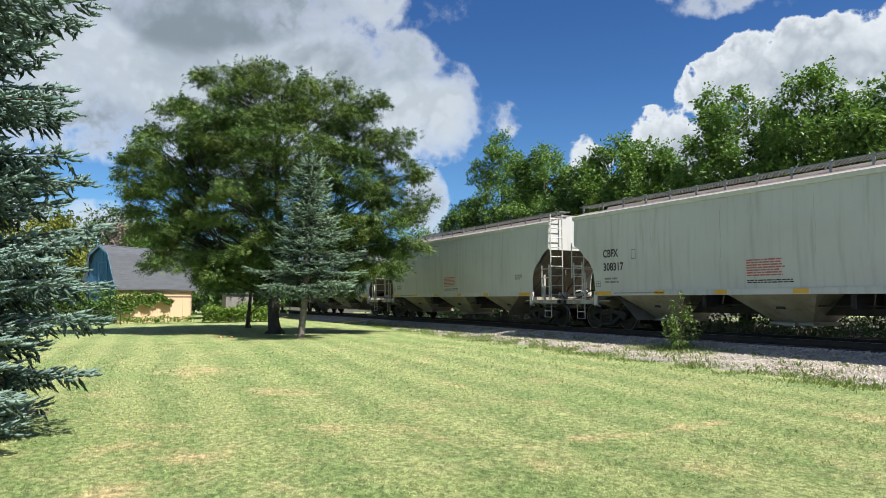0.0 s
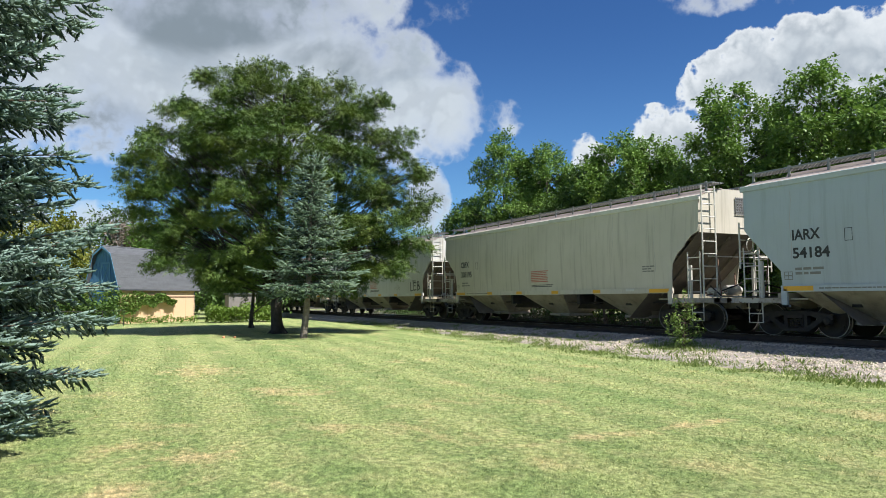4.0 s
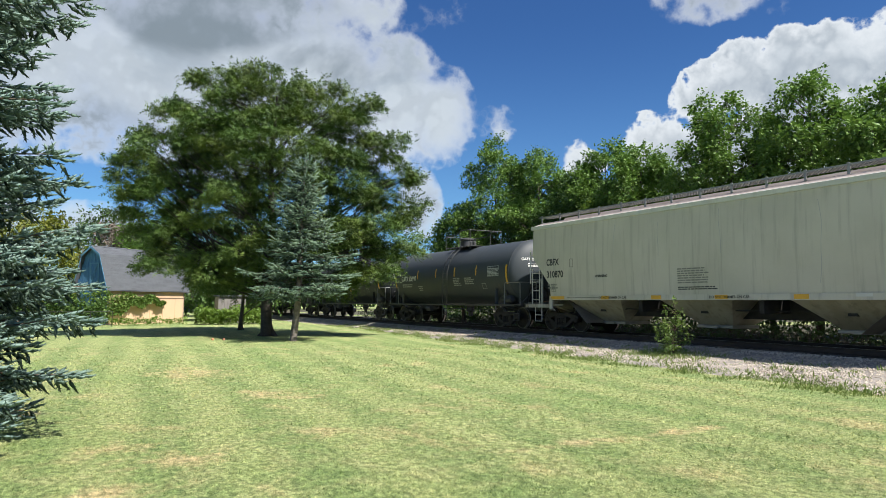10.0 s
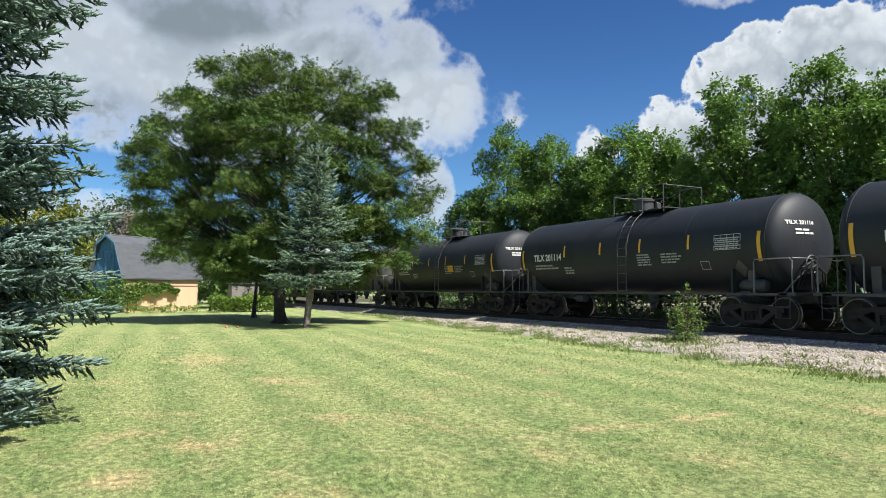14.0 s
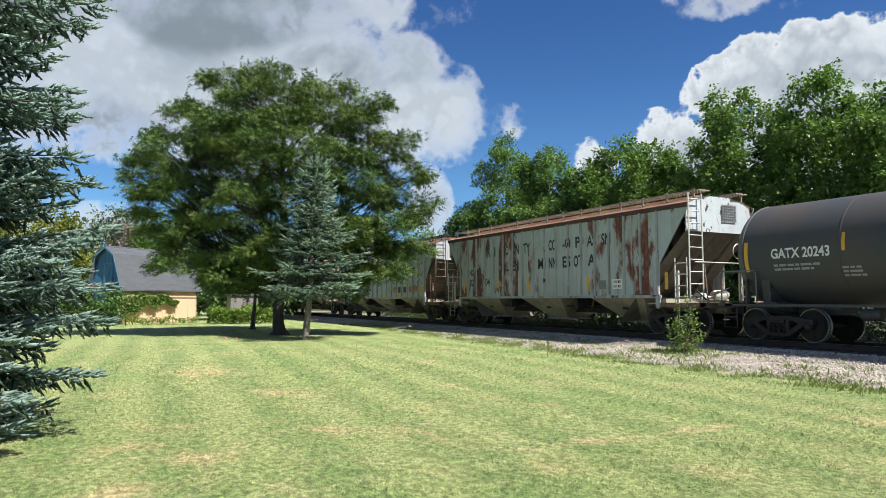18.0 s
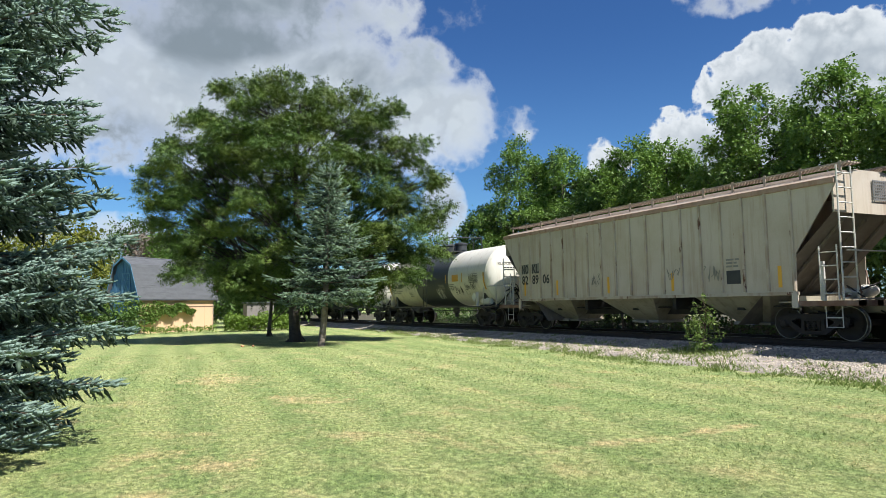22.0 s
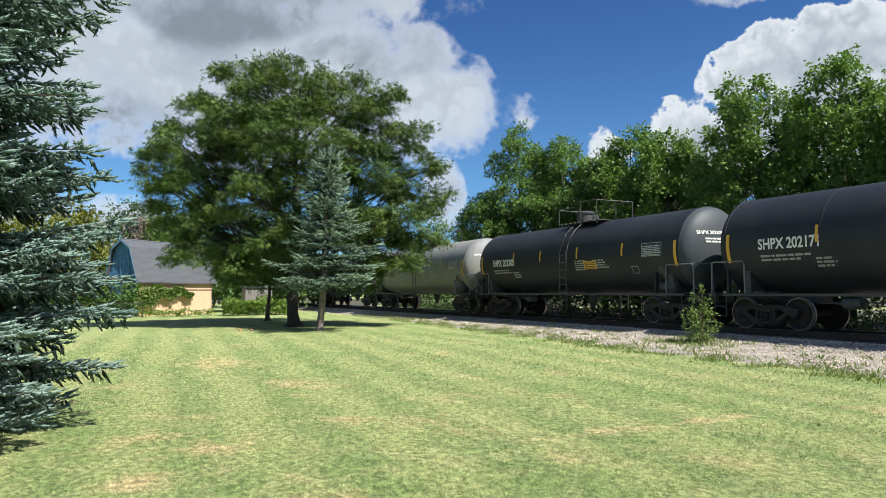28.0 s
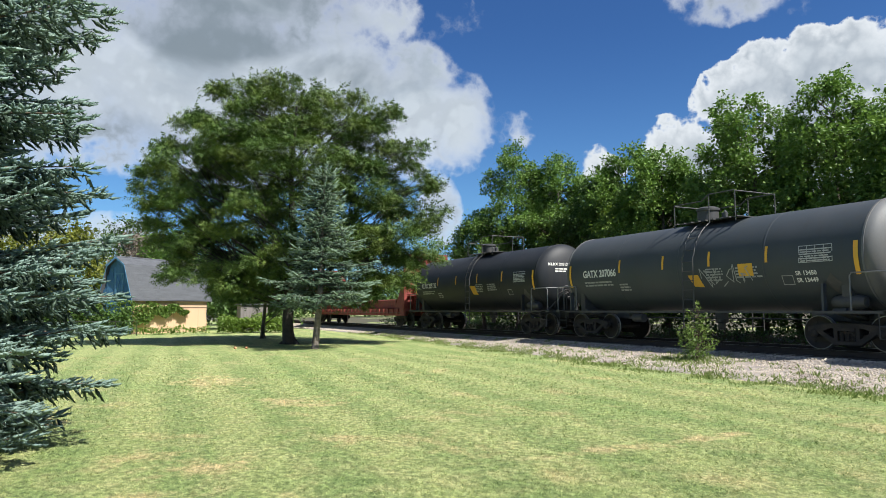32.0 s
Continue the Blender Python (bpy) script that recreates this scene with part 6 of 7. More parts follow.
def conifer(label, x, y, h, tiers, boughs, reach, twig, step, leaf, old, trunk, seed, fine=None, lean=0.0, hang=0.5, wide=0.42, green=0.45, spread=(0.70, 1.06), bark="bark_pale"):
    """A spruce: straight trunk, tiers of boughs with side branches, shoots full of needles, pale at the tips and, with
    inner shade painted in, dark on the old wood.
    tiers: heights; reach: pairs of (height, length); fine: the headings (degrees) between which the boughs are built
    finest."""
    rs = np.random.RandomState(seed)
    tree = tagged(new("spruce_tree"), label, "spruce tree")
    tree.matrix_basis = pose(x, y, 0)
    axis = lambda z: np.array([lean * z / h + 0.05 * math.sin(z * 0.8), 0.04 * math.cos(z), z])
    part("trunk", Shape().tube([axis(z) for z in np.linspace(-0.05, h * 0.98, 12)], trunk, 10, 0.015), bark, tree, smooth=True)
    wood = Shape()
    young, aged = ([], [], []), ([], [], [])

    def put(p, w, size, to=young):
        to[0].append(p)
        to[1].append(w)
        to[2].append(size)

    hs, rr = zip(*reach)
    down = np.array([0, 0, -1.0])
    for z in tiers:
        R = float(np.interp(z, hs, rr))
        q = z / h
        for b in range(boughs):
            a = 6.283 * (b + rs.uniform(-0.4, 0.4)) / boughs + z * 2.1
            deg = math.degrees(a) % 360
            near = fine is None or (deg - fine[0]) % 360 < (fine[1] - fine[0]) % 360
            tw, st = (twig, step) if near else (twig * 2.2, step * 3.2)
            L = R * rs.uniform(*spread) + 0.08
            z0 = z + rs.uniform(-0.10, 0.10) * min(1, R)
            rise, curl = -0.12 + 0.55 * q ** 2 + rs.normal(0, 0.04), 0.10 + rs.normal(0, 0.03)
            o = np.array([math.cos(a), math.sin(a), 0])
            side = np.array([-math.sin(a), math.cos(a), 0])
            bend, wav = rs.normal(0, 0.10), rs.uniform(0, 6)

            def along(u):
                p = axis(z0) + o * L * u + side * (bend * L * u * u)
                p[2] = max(0.05, z0 + L * (rise * u + curl * u * u + 0.02 * math.sin(u * 6 + wav)))
                return p

            wood.tube([along(u) for u in np.linspace(0, 0.97, 5)], 0.010 + 0.009 * L, 5, 0.005, False)
            for u in np.arange(0.16, 0.99, st / L):
                base = along(u)
                for k in (-1, 1):
                    l2 = min((wide * L * (1 - u) ** 0.8 + 0.10) * rs.uniform(0.65, 1.2), 0.95)
                    ang = radians(rs.uniform(38, 60))
                    d = o * math.cos(ang) + side * (k * math.sin(ang)) + np.array([0, 0, rs.normal(-0.14, 0.10)])
                    m = max(1, int(l2 / (tw * 0.62)))
                    for j in range(m):
                        t = (j + rs.uniform(0.2, 0.7)) / m
                        p = base + d * (l2 * t) + np.array([0, 0, (0.16 * t - 0.06) * l2 * t])
                        across = np.array([-d[1], d[0], 0.0]) * ((-1) ** j)
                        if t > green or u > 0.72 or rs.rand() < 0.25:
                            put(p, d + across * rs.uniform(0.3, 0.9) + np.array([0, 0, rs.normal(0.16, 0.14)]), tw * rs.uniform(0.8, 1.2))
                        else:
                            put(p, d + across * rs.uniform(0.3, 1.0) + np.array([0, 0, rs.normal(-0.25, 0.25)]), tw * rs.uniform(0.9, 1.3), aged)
                        if rs.rand() < hang and p[2] > 0.3:      # old shoots that hang under the branch, in the shade-darkened green
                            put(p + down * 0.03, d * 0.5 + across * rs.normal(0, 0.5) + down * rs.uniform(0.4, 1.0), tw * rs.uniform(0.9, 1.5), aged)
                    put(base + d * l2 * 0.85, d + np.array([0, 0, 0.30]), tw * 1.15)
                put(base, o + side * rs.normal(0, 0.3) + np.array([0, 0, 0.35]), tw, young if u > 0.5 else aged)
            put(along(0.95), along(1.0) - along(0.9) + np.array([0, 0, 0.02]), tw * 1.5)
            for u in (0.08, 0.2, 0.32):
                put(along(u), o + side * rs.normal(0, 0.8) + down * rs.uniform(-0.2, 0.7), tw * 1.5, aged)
    for k in range(12):      # the leader
        put(axis(h * (0.92 + 0.007 * k)), np.array([math.cos(k * 2.4) * 0.6, math.sin(k * 2.4) * 0.6, 0.9]), twig * 0.9)
    part("branchwork", wood, "twig", tree)
    v, f = leaf_template("twig")
    for name, (a, b, c), m, words in (("foliage", young, leaf, "stiff pale blue-green young needles"), ("inner_foliage", aged, old, "dark green older needles, inner shade put into their colour")):
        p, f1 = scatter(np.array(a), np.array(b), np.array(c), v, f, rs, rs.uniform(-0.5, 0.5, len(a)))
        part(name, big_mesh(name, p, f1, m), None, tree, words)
    return tree


foliage("leaf_sapling", (0.10, 0.175, 0.04), (0.20, 0.27, 0.075), 0.4, 0.3)


def make_plants():
    big = [(1.9, 4.3), (3.0, 5.3), (5.0, 6.2), (6.5, 6.5), (8.0, 6.4), (9.3, 5.5), (10.9, 4.1), (11.9, 2.7), (12.5, 1.2)]
    # lobes that stand out: across, height, depth, size
    lobes = [(-2.9, 12.0, 0, 0.65), (-1.5, 12.1, -0.3, 0.8), (0.2, 11.5, 0, 0.9), (1.6, 11.3, -0.3, 0.7), (3.4, 10.7, 0, 0.5), (4.3, 11.0, 0, 0.3), (-4.3, 10.5, 0, 0.7), (-5.5, 9.3, 0, 0.35), (4.9, 9.1, 0, 0.9), (6.0, 7.3, 0, 0.8), (5.6, 5.4, 0, 0.9), (4.9, 2.9, -0.8, 0.7), (-6.7, 8.0, 0, 0.5), (-6.5, 6.5, 0, 0.8), (-5.7, 4.6, 0.3, 0.9), (-4.5, 3.2, -0.6, 0.8), (-5.4, 6.6, 0, 1.0), (-5.2, 8.0, 0, 0.9), (-4.0, 4.6, 0, 1.2), (4.3, 4.2, 0, 1.1), (5.9, 4.0, 0, 0.8), (3.7, 2.7, -0.4, 0.8), (4.2, 6.6, 0, 1.1), (3.0, 8.4, -0.6, 1.2), (3.6, 9.9, 0, 0.9), (-2.4, 11.1, 0, 1.0), (-6.2, 5.5, 0, 1.0), (-6.5, 7.3, 0, 0.8), (5.5, 3.6, 0, 0.9), (6.2, 6.0, 0, 0.9), (5.2, 7.8, 0, 1.0), (-5.0, 3.2, 0, 0.8), (-4.4, 6.8, -1.3, 1.2), (-4.9, 7.4, 0.8, 1.1), (4.6, 5.0, -1.0, 1.2), (4.4, 4.0, 0.8, 1.1), (2.7, 10.0, -0.7, 1.0)]
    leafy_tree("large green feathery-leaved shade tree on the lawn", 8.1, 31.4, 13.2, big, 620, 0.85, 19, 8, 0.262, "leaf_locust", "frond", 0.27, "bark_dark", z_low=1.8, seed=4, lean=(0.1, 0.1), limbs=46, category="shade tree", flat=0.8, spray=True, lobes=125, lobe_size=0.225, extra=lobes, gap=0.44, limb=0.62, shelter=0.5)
    leafy_tree("slim dark-stemmed tree behind the shade tree", 8.4, 38.5, 8.0, [(2.4, 2.0), (4, 2.6), (6, 2.0), (7.6, 0.8)], 40, 1.0, 30, 6, 0.30, "leaf_dark", "frond", 0.11, seed=6, limbs=18)
    conifer("blue-green young spruce with a bare pale trunk foot", 8.0, 27.0, 7.65, list(np.arange(1.85, 7.3, 0.40)), 7, [(1.7, 2.1), (2.3, 2.5), (4.3, 1.55), (5.9, 0.78), (7.6, 0.12)], 0.24, 0.19, "needle_green", "needle_old_shaded", 0.15, 3, lean=0.42, hang=0.15, green=0.25, spread=(0.55, 1.10))
    conifer("large blue spruce at the edge of the lawn", -2.08, 9.3, 12.5, [0.26, 0.50, 0.76, 1.02, 1.46, 1.74, 2.02, 2.30, 2.74, 3.0, 3.26, 3.74, 4.0, 4.26, 4.74, 5.0, 5.4, 5.9], 11, [(0.0, 1.6), (0.4, 1.75), (0.9, 2.1), (1.5, 2.4), (2.2, 2.2), (2.9, 2.15), (3.6, 2.05), (4.5, 2.05), (5.0, 2.1), (6.0, 2.0)], 0.16, 0.105, "needle_blue", "needle_old_shaded", 0.20, 8, fine=(235, 50), hang=0.30, wide=0.36, green=0.30)
    # a dead bough under the spruce
    rs = np.random.RandomState(77)
    n = 80
    u = rs.rand(n)
    pts = np.stack([-1.05 + 0.55 * u, 10.6 + 0.3 * u + rs.normal(0, 0.11, n), 0.03 + 0.12 * rs.rand(n)], 1)
    v, f = leaf_template("twig")
    p, f = scatter(pts, rs.normal(size=(n, 3)) * (0.3, 0.5, 0.12) + (1, 0.3, 0), rs.uniform(0.09, 0.17, n), v * (1, 0.6, 0.6), f, rs)
    tagged(new("dead_bough", big_mesh("dead_bough", p, f, "needle_dead")), "fallen brown dead spruce bough lying on the grass", "dead branch")
    # trees beyond the track
    row = [(25.8, 39.2, 13.2, 2.8, "leaf_mixed"), (27.4, 36.6, 12.2, 2.9, "leaf_mixed"), (24.6, 41.6, 8.6, 2.4, "leaf_mixed"), (27.6, 32.6, 10.3, 2.6, "leaf_dark"), (27.2, 30.2, 11.2, 2.4, "leaf_mixed"), (27.0, 26.6, 10.3, 2.6, "leaf_mixed"),
           (27.0, 20.8, 12.2, 2.7, "leaf_mixed"), (27.2, 17.2, 11.6, 2.7, "leaf_mixed"), (27.5, 13.2, 11.0, 3.0, "leaf_mixed"), (28.0, 8.0, 10.6, 3.4, "leaf_mixed"), (29.0, 2.0, 11.4, 3.8, "leaf_dark"), (29.0, -5.0, 11.0, 3.8, "leaf_mixed"), (31.5, 34.0, 10.0, 3.4, "leaf_dark"), (32.0, 25.0, 10.2, 3.6, "leaf_dark"), (32.5, 16.5, 10.6, 3.8, "leaf_dark"), (29.6, 38.8, 10.8, 3.4, "leaf_dark"), (30.5, 21.5, 10.8, 3.6, "leaf_dark"), (30.6, 30.0, 9.6, 3.2, "leaf_dark")]
    for i, (x, y, h, r, m) in enumerate(row):
        far = i > 8
        prof = [(1.4, r * 0.6), (3.0, r * 0.95), (5.5, r * 1.05), (7.5, r), (h * 0.78, r * 0.78), (h * 0.9, r * 0.5), (h - 0.3, r * 0.2)]
        leafy_tree("tall green leafy tree behind the track", x, y, h, prof, 56 if far else 190, 0.74, 25, 6, 0.25 if far else 0.168, m, "leaf", 0.15, "bark", 1.0, 20 + i, (0.3 * math.sin(i * 2.0), 0.3 * math.cos(i)), 40, group="trees along the track", lobes=30 if far else 56, lobe_size=0.36, gap=0.48, limb=0.7)
    leafy_tree("small sparse tree far along the track", 27.0, 56.0, 9.6, [(2, 0.9), (5, 1.7), (7.5, 1.6), (9.2, 0.6)], 26, 1.0, 24, 6, 0.19, "leaf_mixed", "leaf", 0.10, seed=41, limbs=14)
    leafy_tree("bright young tree just behind the track", 24.6, 27.8, 6.8, [(1.0, 1.0), (3, 1.6), (5, 1.3), (6.6, 0.4)], 24, 0.9, 24, 6, 0.15, "leaf_bright", "leaf", 0.07, seed=42, limbs=14)
    # trees behind the shed
    for i, (x, y, h, r, m, words) in enumerate([(-9.5, 62.0, 9.8, 4.5, "leaf_yellow", "yellow-green leafy tree behind the shed"), (-3.5, 68.0, 10.5, 4.2, "leaf_yellow", "yellow-green leafy tree behind the shed"), (2.6, 80.0, 11.6, 4.0, "leaf_dark", "dark green tree behind the shed"),
                                                (4.2, 73.0, 9.5, 2.6, "leaf_brown", "bare brownish tree behind the shed"), (6.0, 61.0, 9.0, 3.0, "leaf_mixed", "green leafy tree behind the shed"), (-16.0, 58.0, 9.5, 5.0, "leaf_yellow", "yellow-green leafy tree behind the shed"),
                                                (15.0, 74.0, 9.0, 4.4, "leaf_dark", "dark green tree far along the track"), (12.5, 58.0, 7.5, 3.4, "leaf_dark", "dark green tree beside the shed"), (22.0, 95.0, 8.5, 5.0, "leaf_mixed", "green tree far along the track")]):
        prof = [(0.8, r * 0.7), (2.5, r), (h * 0.55, r), (h * 0.8, r * 0.7), (h - 0.4, r * 0.25)]
        leafy_tree(words, x, y, h, prof, 70, 1.6, 30, 6, 0.28, m, "leaf", 0.2, seed=60 + i, limbs=20)
    # the bush on the stones
    leafy_tree("small upright green sapling growing from the ballast", 15.26, 14.0, 1.6, [(0.25, 0.24), (0.5, 0.40), (0.85, 0.36), (1.2, 0.20), (1.45, 0.08), (1.66, 0.02)], 34, 0.22, 8, 6, 0.068, "leaf_sapling", "leaf", 0.025, "twig", 0.1, 51, limbs=24, name="sapling", category="sapling")
    # undergrowth and hedge beyond the track
    rs = np.random.RandomState(9)
    def heap(name, label, n, box, size, leaf, tall, category, kind="leaf", lump=0.5):
        x0, x1, y0, y1 = box
        c = np.stack([rs.uniform(x0, x1, n), rs.uniform(y0, y1, n), np.zeros(n)], 1)
        top = tall * (0.45 + 0.55 * np.array([noise.noise(Vector((a * lump, b * lump, 3.0))) * 0.8 + 0.5 for a, b, _ in c]))
        c[:, 2] = rs.rand(n) ** 0.6 * np.maximum(top, 0.15)
        v, f = leaf_template(kind)
        p, f = scatter(c, rs.normal(size=(n, 3)) + (0, 0, 0.3), size * rs.uniform(0.6, 1.4, n), v, f, rs)
        return tagged(new(name, big_mesh(name, p, f, leaf)), label, category, kind="stuff")
    heap("undergrowth", "tangled green undergrowth behind the track", 17000, (24.6, 27.5, -6, 62), 0.13, "leaf_dark", 0.85, "undergrowth")
    heap("dry_brush", "dry brown brush among the undergrowth", 8000, (22.8, 25.4, -6, 50), 0.18, "brush_brown", 0.7, "brush", "blade")
    heap("undergrowth", "tall dark thicket behind the track", 30000, (25.6, 31.0, -10, 60), 0.20, "leaf_dark", 3.2, "undergrowth")
    heap("garden_plants", "bright leafy garden plants beside the shed", 5200, (7.6, 12.2, 47.6, 49.4), 0.17, "leaf_bright", 1.35, "garden plants", lump=0.9)
    heap("garden_plants", "low garden plants along the peach wall", 900, (2.4, 7.0, 48.2, 49.0), 0.14, "leaf_bright", 0.60, "garden plants", lump=1.1)
    heap("garden_plants", "dark leafy plants along the garden fence", 5600, (-6.0, 2.0, 47.2, 48.8), 0.18, "leaf_dark", 2.0, "garden plants", lump=0.7)
    heap("far_wood", "distant belt of green trees", 26000, (-60, 90, 130, 150), 0.9, "leaf_dark", 9.0, "woodland", lump=0.12)
    # vine over the shed wall
    n = 4200
    u = rs.rand(n)
    x = -0.4 + 6.5 * u ** 0.85
    top = np.interp(x, [-0.4, 1.5, 3.2, 5.0, 6.1], [2.2, 2.2, 2.05, 1.95, 1.6]) + 0.12 * np.sin(x * 4)
    low = np.interp(x, [-0.4, 2.4, 3.2, 4.4, 6.1], [0.0, 0.3, 0.9, 1.3, 1.5]) + 0.2 * np.sin(x * 5 + 1)
    z = low + (top - low) * rs.rand(n)
    pts = np.stack([x, 49.55 + np.maximum(0, x - 2.05) * 0.833 - 0.35 * rs.rand(n), z], 1)
    v, f = leaf_template("leaf")
    p, f = scatter(pts, rs.normal(size=(n, 3)) + (0, -0.6, -0.2), rs.uniform(0.10, 0.24, n), v, f, rs)
    tagged(new("vine", big_mesh("vine", p, f, "leaf_vine")), "broad-leaved green vine trailing over the shed wall", "vine")
    # lawn grass: short blades, thick near the eye
    v, f = leaf_template("blade")
    n = 112000
    dist = np.minimum(1920 / (72 + 330 * rs.rand(n)), 26)
    a = np.radians(rs.uniform(-14, 66, n))
    pts = np.stack([np.sin(a) * dist, np.cos(a) * dist, np.zeros(n)], 1)
    pts[:, 2] = [0.03 * math.sin(q[0] * 0.35) * math.sin(q[1] * 0.23 + 1) - 0.004 if -20 < q[0] < 12 and 4 < q[1] < 60 else -0.004 for q in pts]
    keep = pts[:, 0] < np.array([verge(q) for q in pts[:, 1]]) + 0.2
    pts, dist = pts[keep], dist[keep]
    w = rs.normal(size=(len(pts), 3)) * (0.7, 0.7, 0) + (0, 0, 0.6)
    p, f = scatter(pts, w, rs.uniform(0.6, 1.3, len(pts)) * np.clip(0.0038 * dist, 0.020, 0.065), v * (1, 2.2, 1), f, rs, rs.uniform(0, 6.28, len(pts)))
    tagged(new("grass", big_mesh("grass", p, f, "grass_blade")), "short mown grass blades of the lawn", "grass", kind="stuff")
    # weeds along the verge and round the sapling
    n = 26000
    y = 4 + 40 * rs.rand(n) ** 1.3
    x = np.array([verge(q) + 0.35 * noise.noise(Vector((q * 0.8, 5.0, 0))) for q in y]) + rs.normal(0.20, 0.34, n)
    sparse = np.array([noise.noise(Vector((a * 1.1, b * 1.1, 9.0))) > -0.12 for a, b in zip(x, y)])
    x, y = x[sparse], y[sparse]
    m = 11000
    yy = 4 + 34 * rs.rand(m) ** 1.2
    xx = np.array([verge(q) for q in yy]) + 0.3 + 2.9 * rs.rand(m) ** 1.25
    ok = np.array([noise.noise(Vector((a * 1.5, b * 0.9, 2.0))) + 0.5 * noise.noise(Vector((a * 5, b * 5, 4.0))) > 0.0 + 0.12 * (a - verge(b) - 0.3) for a, b in zip(xx, yy)])
    tuft = []
    for i in range(120):     # single tufts
        b = 4 + 26 * rs.rand()
        a = verge(b) + 0.5 + 2.6 * rs.rand()
        q = rs.randint(10, 46)
        tuft.append(np.stack([rs.normal(a, 0.07, q), rs.normal(b, 0.09, q)], 1))
    tuft = np.concatenate(tuft)
    c = 2200
    x = np.concatenate([x, xx[ok], rs.normal(15.0, 0.45, c), tuft[:, 0]])
    y = np.concatenate([y, yy[ok], rs.normal(14.2, 0.65, c), tuft[:, 1]])
    pts = np.stack([x, y, [bed_point(a, b) if a > verge(b) else 0.0 for a, b in zip(x, y)]], 1)
    w = rs.normal(size=(len(pts), 3)) * (0.6, 0.6, 0) + (0, 0, 0.9)
    p, f = scatter(pts, w, rs.uniform(0.035, 0.07, len(pts)) + 0.10 * rs.rand(len(pts)) ** 4, v * (1, 2.1, 1), f0(v), rs, rs.uniform(0, 6.28, len(pts)))
    tagged(new("weeds", big_mesh("weeds", p, f, "weed_blade")), "ragged tall grass and weeds at the edge of the stones", "weeds", kind="stuff")


def f0(v):
    return leaf_template("blade")[1]


make_plants()

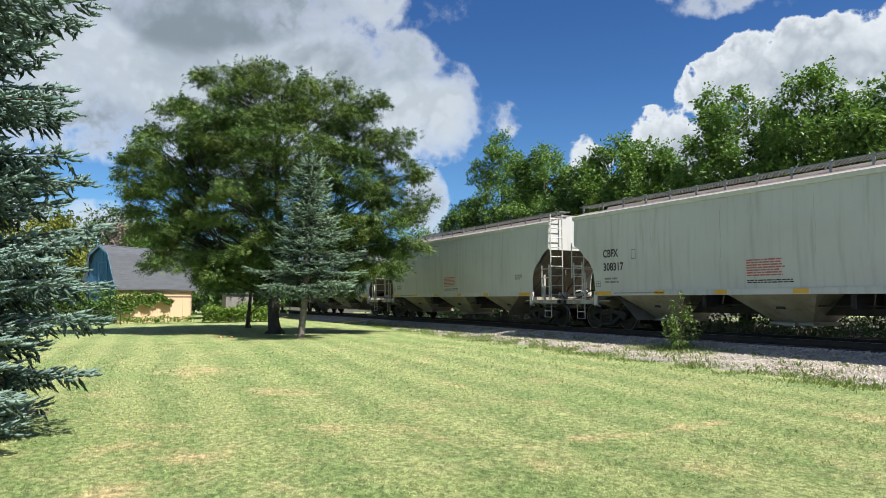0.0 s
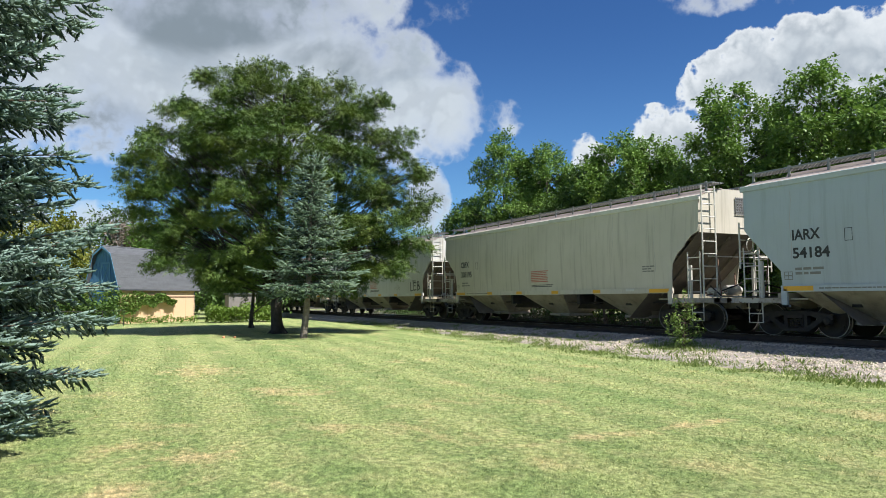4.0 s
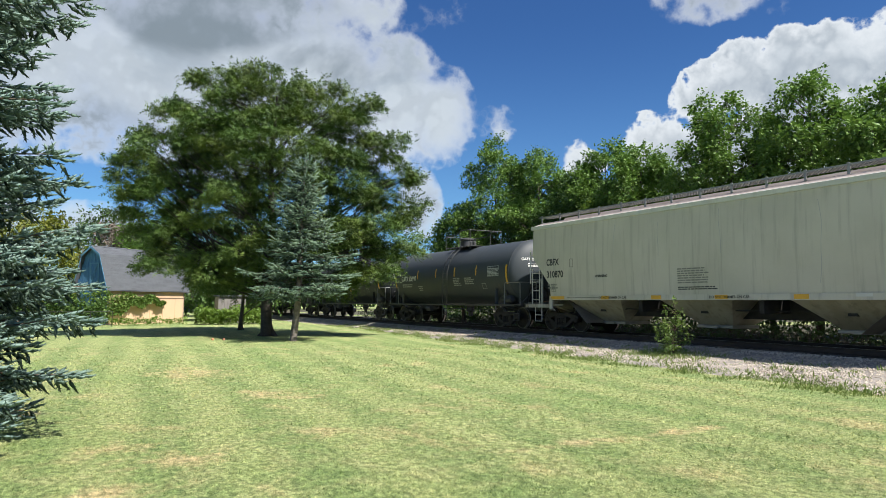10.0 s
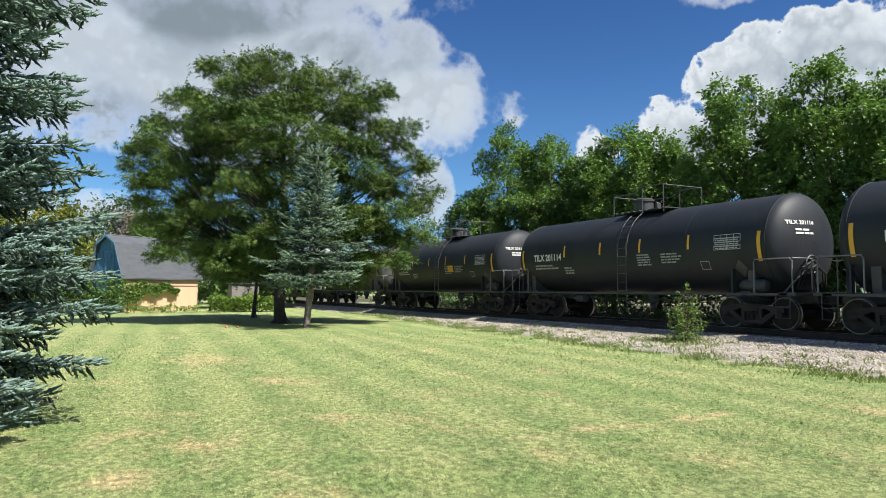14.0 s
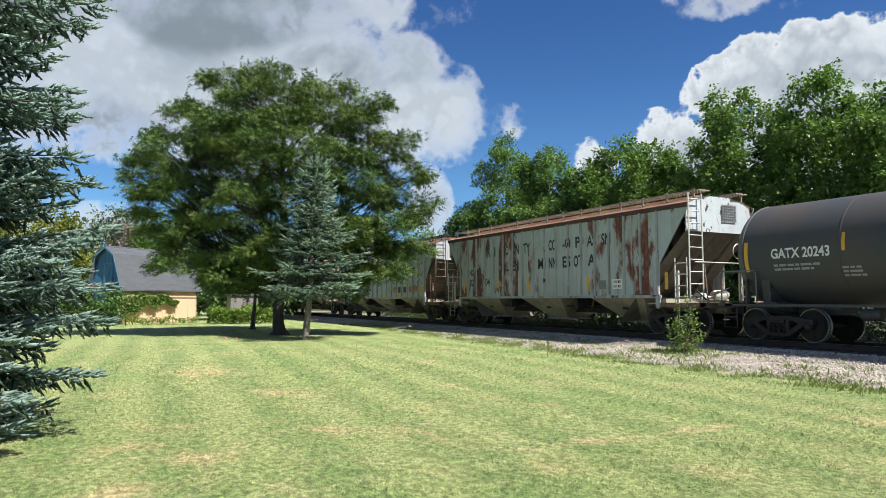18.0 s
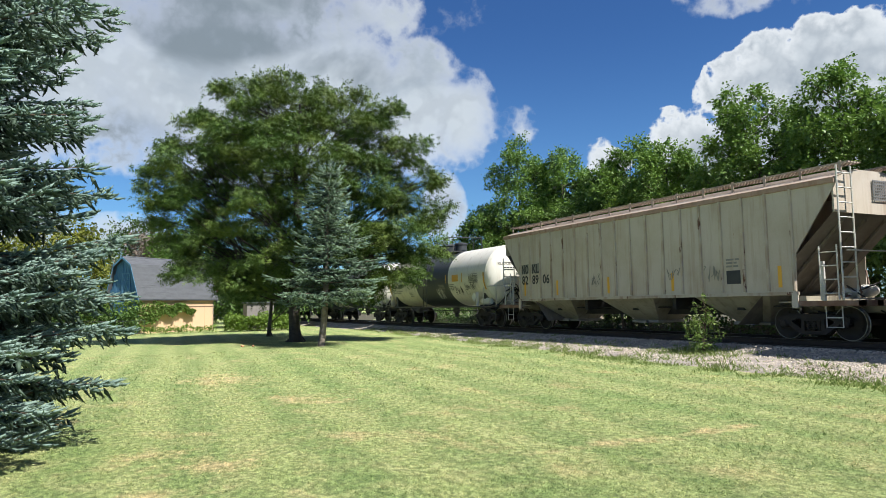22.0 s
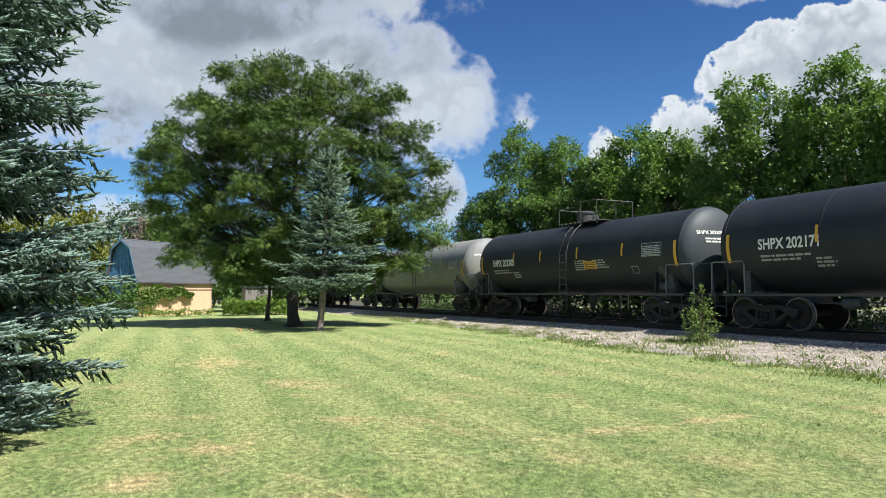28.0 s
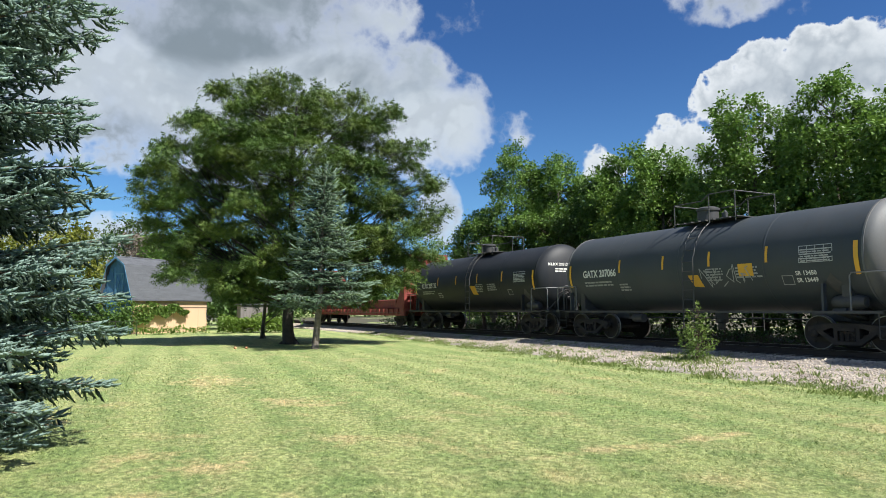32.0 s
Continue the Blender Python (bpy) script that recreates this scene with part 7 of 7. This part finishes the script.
# ---- shed and garden ----
def make_shed():
    """A gambrel-roofed shed: its long peach wall faces the lawn, its blue gable end the west."""
    shed = tagged(new("shed"), "blue-gabled garden shed with a grey gambrel roof and peach wall", "shed")
    shed.matrix_basis = pose(2.25, 49.9, 0, 0, 0, 39.8)
    Lx, W = 7.0, 2.75         # along x, and depth along y
    zw, zk, zt = 2.58, 4.64, 5.16
    yk = 0.62
    # walls
    part("long_wall", Shape().box(0, Lx, 0, 0.12, 0, zw), "shed_peach", shed, "peach plywood wall with board joints")
    for x in (1.22, 2.44, 3.66, 4.88, 6.1):
        part("batten", Shape().box(x - 0.03, x + 0.03, -0.018, -0.002, 0.05, 1.75), "shed_peach", shed)
    part("wall_rail", Shape().box(0, Lx, -0.022, -0.002, 1.75, 1.83), "fascia_brown", shed)
    part("back_wall", Shape().box(0, Lx, W - 0.12, W, 0, zw), "shed_peach", shed)
    gable = [(0.0, 0.0), (W, 0.0), (W, zw), (W - yk, zk), (W / 2, zt), (yk, zk), (0.0, zw)]
    for x, m in ((0.0, "shed_blue"), (Lx - 0.12, "shed_blue")):
        part("gable_wall", Shape().extrude_x(gable, x + 0.003, x + 0.117), m, shed, "blue board gable end")
    for i in range(9):
        y = 0.18 + i * 0.3
        top = float(np.interp(y, [0, yk, W / 2, W - yk, W], [zw, zk, zt, zk, zw]))
        part("board", Shape().box(-0.018, -0.002, y - 0.135, y + 0.135, 0.05, top - 0.12), "shed_blue", shed)
    # loft door in the gable
    door = part("loft_door", Shape().box(-0.05, -0.02, 0.82, 1.62, 2.65, 4.12), "shed_blue", shed, "blue loft door with a crossed frame")
    for y0, y1, z0, z1 in ((0.82, 1.62, 2.65, 2.75), (0.82, 1.62, 4.02, 4.12), (0.82, 0.92, 2.75, 4.02), (1.52, 1.62, 2.75, 4.02)):
        part("frame", Shape().box(-0.07, -0.052, y0, y1, z0, z1), "shed_trim_blue", door)
    for a, b in (((0.92, 2.75), (1.52, 4.02)), ((1.52, 2.75), (0.92, 4.02))):
        part("cross_brace", Shape().tube([(-0.06, *a), (-0.06, *b)], 0.04, 4), "shed_trim_blue", door)
    # roof: rows of shingles on four slopes
    o = 0.28
    for k, (a, b) in enumerate((((-0.22, zw - 0.28), (yk - 0.04, zk + 0.05)), ((yk - 0.04, zk + 0.05), (W / 2, zt + 0.07)), ((W + 0.22, zw - 0.28), (W - yk + 0.04, zk + 0.05)), ((W - yk + 0.04, zk + 0.05), (W / 2, zt + 0.07)))):
        s = Shape()
        s.face((-o, a[0], a[1]), (Lx + o, a[0], a[1]), (Lx + o, b[0], b[1]), (-o, b[0], b[1]))
        s.face((-o, a[0], a[1] - 0.06), (Lx + o, a[0], a[1] - 0.06), (Lx + o, b[0], b[1] - 0.06), (-o, b[0], b[1] - 0.06))
        s.face((-o, a[0], a[1]), (-o, b[0], b[1]), (-o, b[0], b[1] - 0.06), (-o, a[0], a[1] - 0.06))
        s.face((Lx + o, a[0], a[1]), (Lx + o, b[0], b[1]), (Lx + o, b[0], b[1] - 0.06), (Lx + o, a[0], a[1] - 0.06))
        roof = part("roof", s, "shingle", shed, "grey asphalt shingle roof")
        if k > 1:
            continue
        ln = math.hypot(b[0] - a[0], b[1] - a[1])
        n = max(2, int(ln / 0.16))
        d = Vector((0, b[0] - a[0], b[1] - a[1])).normalized()
        nrm = Vector((0, -d.z, d.y))
        if nrm.z < 0:
            nrm = -nrm
        for i in range(n):
            p, q = Vector((0, *a)) + d * (ln * i / n), Vector((0, *a)) + d * (ln * (i + 1) / n)
            t = Shape()
            rng = random.Random(i + 40 * k)
            x = -o
            while x < Lx + o - 0.01:
                w = min(rng.uniform(0.24, 0.34), Lx + o - x)
                lift = nrm * rng.uniform(0.006, 0.013)
                c = [p + lift + Vector((x, 0, 0)), p + lift + Vector((x + w - 0.008, 0, 0)), q + nrm * 0.004 + Vector((x + w - 0.008, 0, 0)), q + nrm * 0.004 + Vector((x, 0, 0))]
                t.face(*c)
                t.face(c[0], c[1], p + Vector((x + w - 0.008, 0, 0)), p + Vector((x, 0, 0)))
                x += w
            part("shingle_course", t, "shingle", roof)
    part("ridge_cap", Shape().tube([(-o, W / 2, zt + 0.06), (Lx + o, W / 2, zt + 0.06)], 0.07, 6), "shingle", shed)
    part("fascia", Shape().box(-o, Lx + o, -0.20, -0.17, zw - 0.36, zw - 0.22), "fascia_brown", shed, "brown eave board")
    part("eave_board", Shape().box(0, Lx, -0.16, -0.003, zw - 0.36, zw - 0.32), "fascia_brown", shed)
    for y0, z0, y1, z1 in ((-0.22, zw - 0.28, yk - 0.04, zk + 0.05), (yk - 0.04, zk + 0.05, W / 2, zt + 0.07), (W / 2, zt + 0.07, W - yk + 0.04, zk + 0.05), (W - yk + 0.04, zk + 0.05, W + 0.22, zw - 0.28)):
        part("barge_board", Shape().add([(x, y, z + dz) for x in (-o - 0.03, -o - 0.003) for (y, z) in ((y0, z0), (y1, z1)) for dz in (-0.14, 0.0)], [(0, 1, 3, 2), (4, 5, 7, 6), (0, 1, 5, 4), (2, 3, 7, 6), (0, 2, 6, 4), (1, 3, 7, 5)]), "shed_trim_blue", shed)

    # fence with posts and wire
    fence = tagged(new("wire_fence"), "low wire garden fence with thin grey posts", "fence")
    for i in range(6):
        part("post", Shape().tube([(-3.6 + i * 1.2, 46.8, 0), (-3.6 + i * 1.2, 46.8, 0.95)], 0.025), "fence_wire", fence)
    for z in (0.12, 0.92):
        part("wire", Shape().tube([(-3.6, 46.8, z), (2.4, 46.8, z)], 0.012, 4), "fence_wire", fence)
    s = Shape()
    for i in range(40):
        x = -3.6 + i * 0.15
        s.tube([(x, 46.8, 0.1), (x + 0.075, 46.79, 0.5), (x, 46.8, 0.92)], 0.003, 3, cap=False)
    part("mesh_wire", s, "fence_wire", fence)
    # grey board hut beside the shed
    hut = tagged(new("board_hut"), "weathered grey board hut behind the garden plants", "hut")
    hut.matrix_basis = pose(9.6, 51.5, 0)
    for i in range(9):
        part("board", Shape().box(i * 0.22, i * 0.22 + 0.205, 0, 0.03, 0.0, 1.95), "grey_boards", hut)
    part("body", Shape().box(0.02, 1.95, 0.034, 1.6, 0.0, 1.9), "grey_boards", hut)
    part("lid", Shape().box(-0.1, 2.1, -0.12, 1.7, 1.95, 2.05), "shingle", hut)
    # fallen fruit on the grass
    for x, y in ((5.15, 28.6), (5.55, 28.4)):
        f = new("fallen_fruit", Shape().lathe([(-0.05, 0.012), (-0.045, 0.035), (-0.02, 0.055), (0.01, 0.058), (0.04, 0.042), (0.052, 0.015), (0.045, 0.004)], 12, "z").mesh("fallen_fruit", "fruit_orange", True))
        f.matrix_basis = pose(x, y, 0.055)
        tagged(f, "small orange fruit fallen on the lawn", "fruit", "fallen fruit on the lawn")


make_shed()

# ---- what moves ----
SPEED = (10.4867, 0.0563, -1.5785, 1.5515, -0.7573, 0.0687)


def gone(t):
    """Metres that the train has gone after t seconds; it slows a little."""
    u = t / 32.0
    return 32.0 * sum(c * u ** (i + 1) for i, c in enumerate(SPEED))


def motions():
    for car, s in TRAIN:
        walk(car, [(t, pose(XC, s - gone(t), ZR)) for t in range(0, 33)])
        # the wheels turn while the car is near
        steps = [2 * i / 30.0 for i in range(481) if -14 < s - gone(2 * i / 30.0) < 66]
        if not steps:
            continue
        times = sorted({0.0, *steps, 32.0})
        for w in [o for o in car.children_recursive if o.name.startswith("wheelset")]:
            at = w.matrix_basis.translation.copy()
            rows = []
            for t in times:
                a = math.degrees(gone(min(max(t, steps[0]), steps[-1])) / 0.457) % 360.0
                rows.append((t, pose(at.x, at.y, at.z, a)))
            walk(w, rows)


motions()
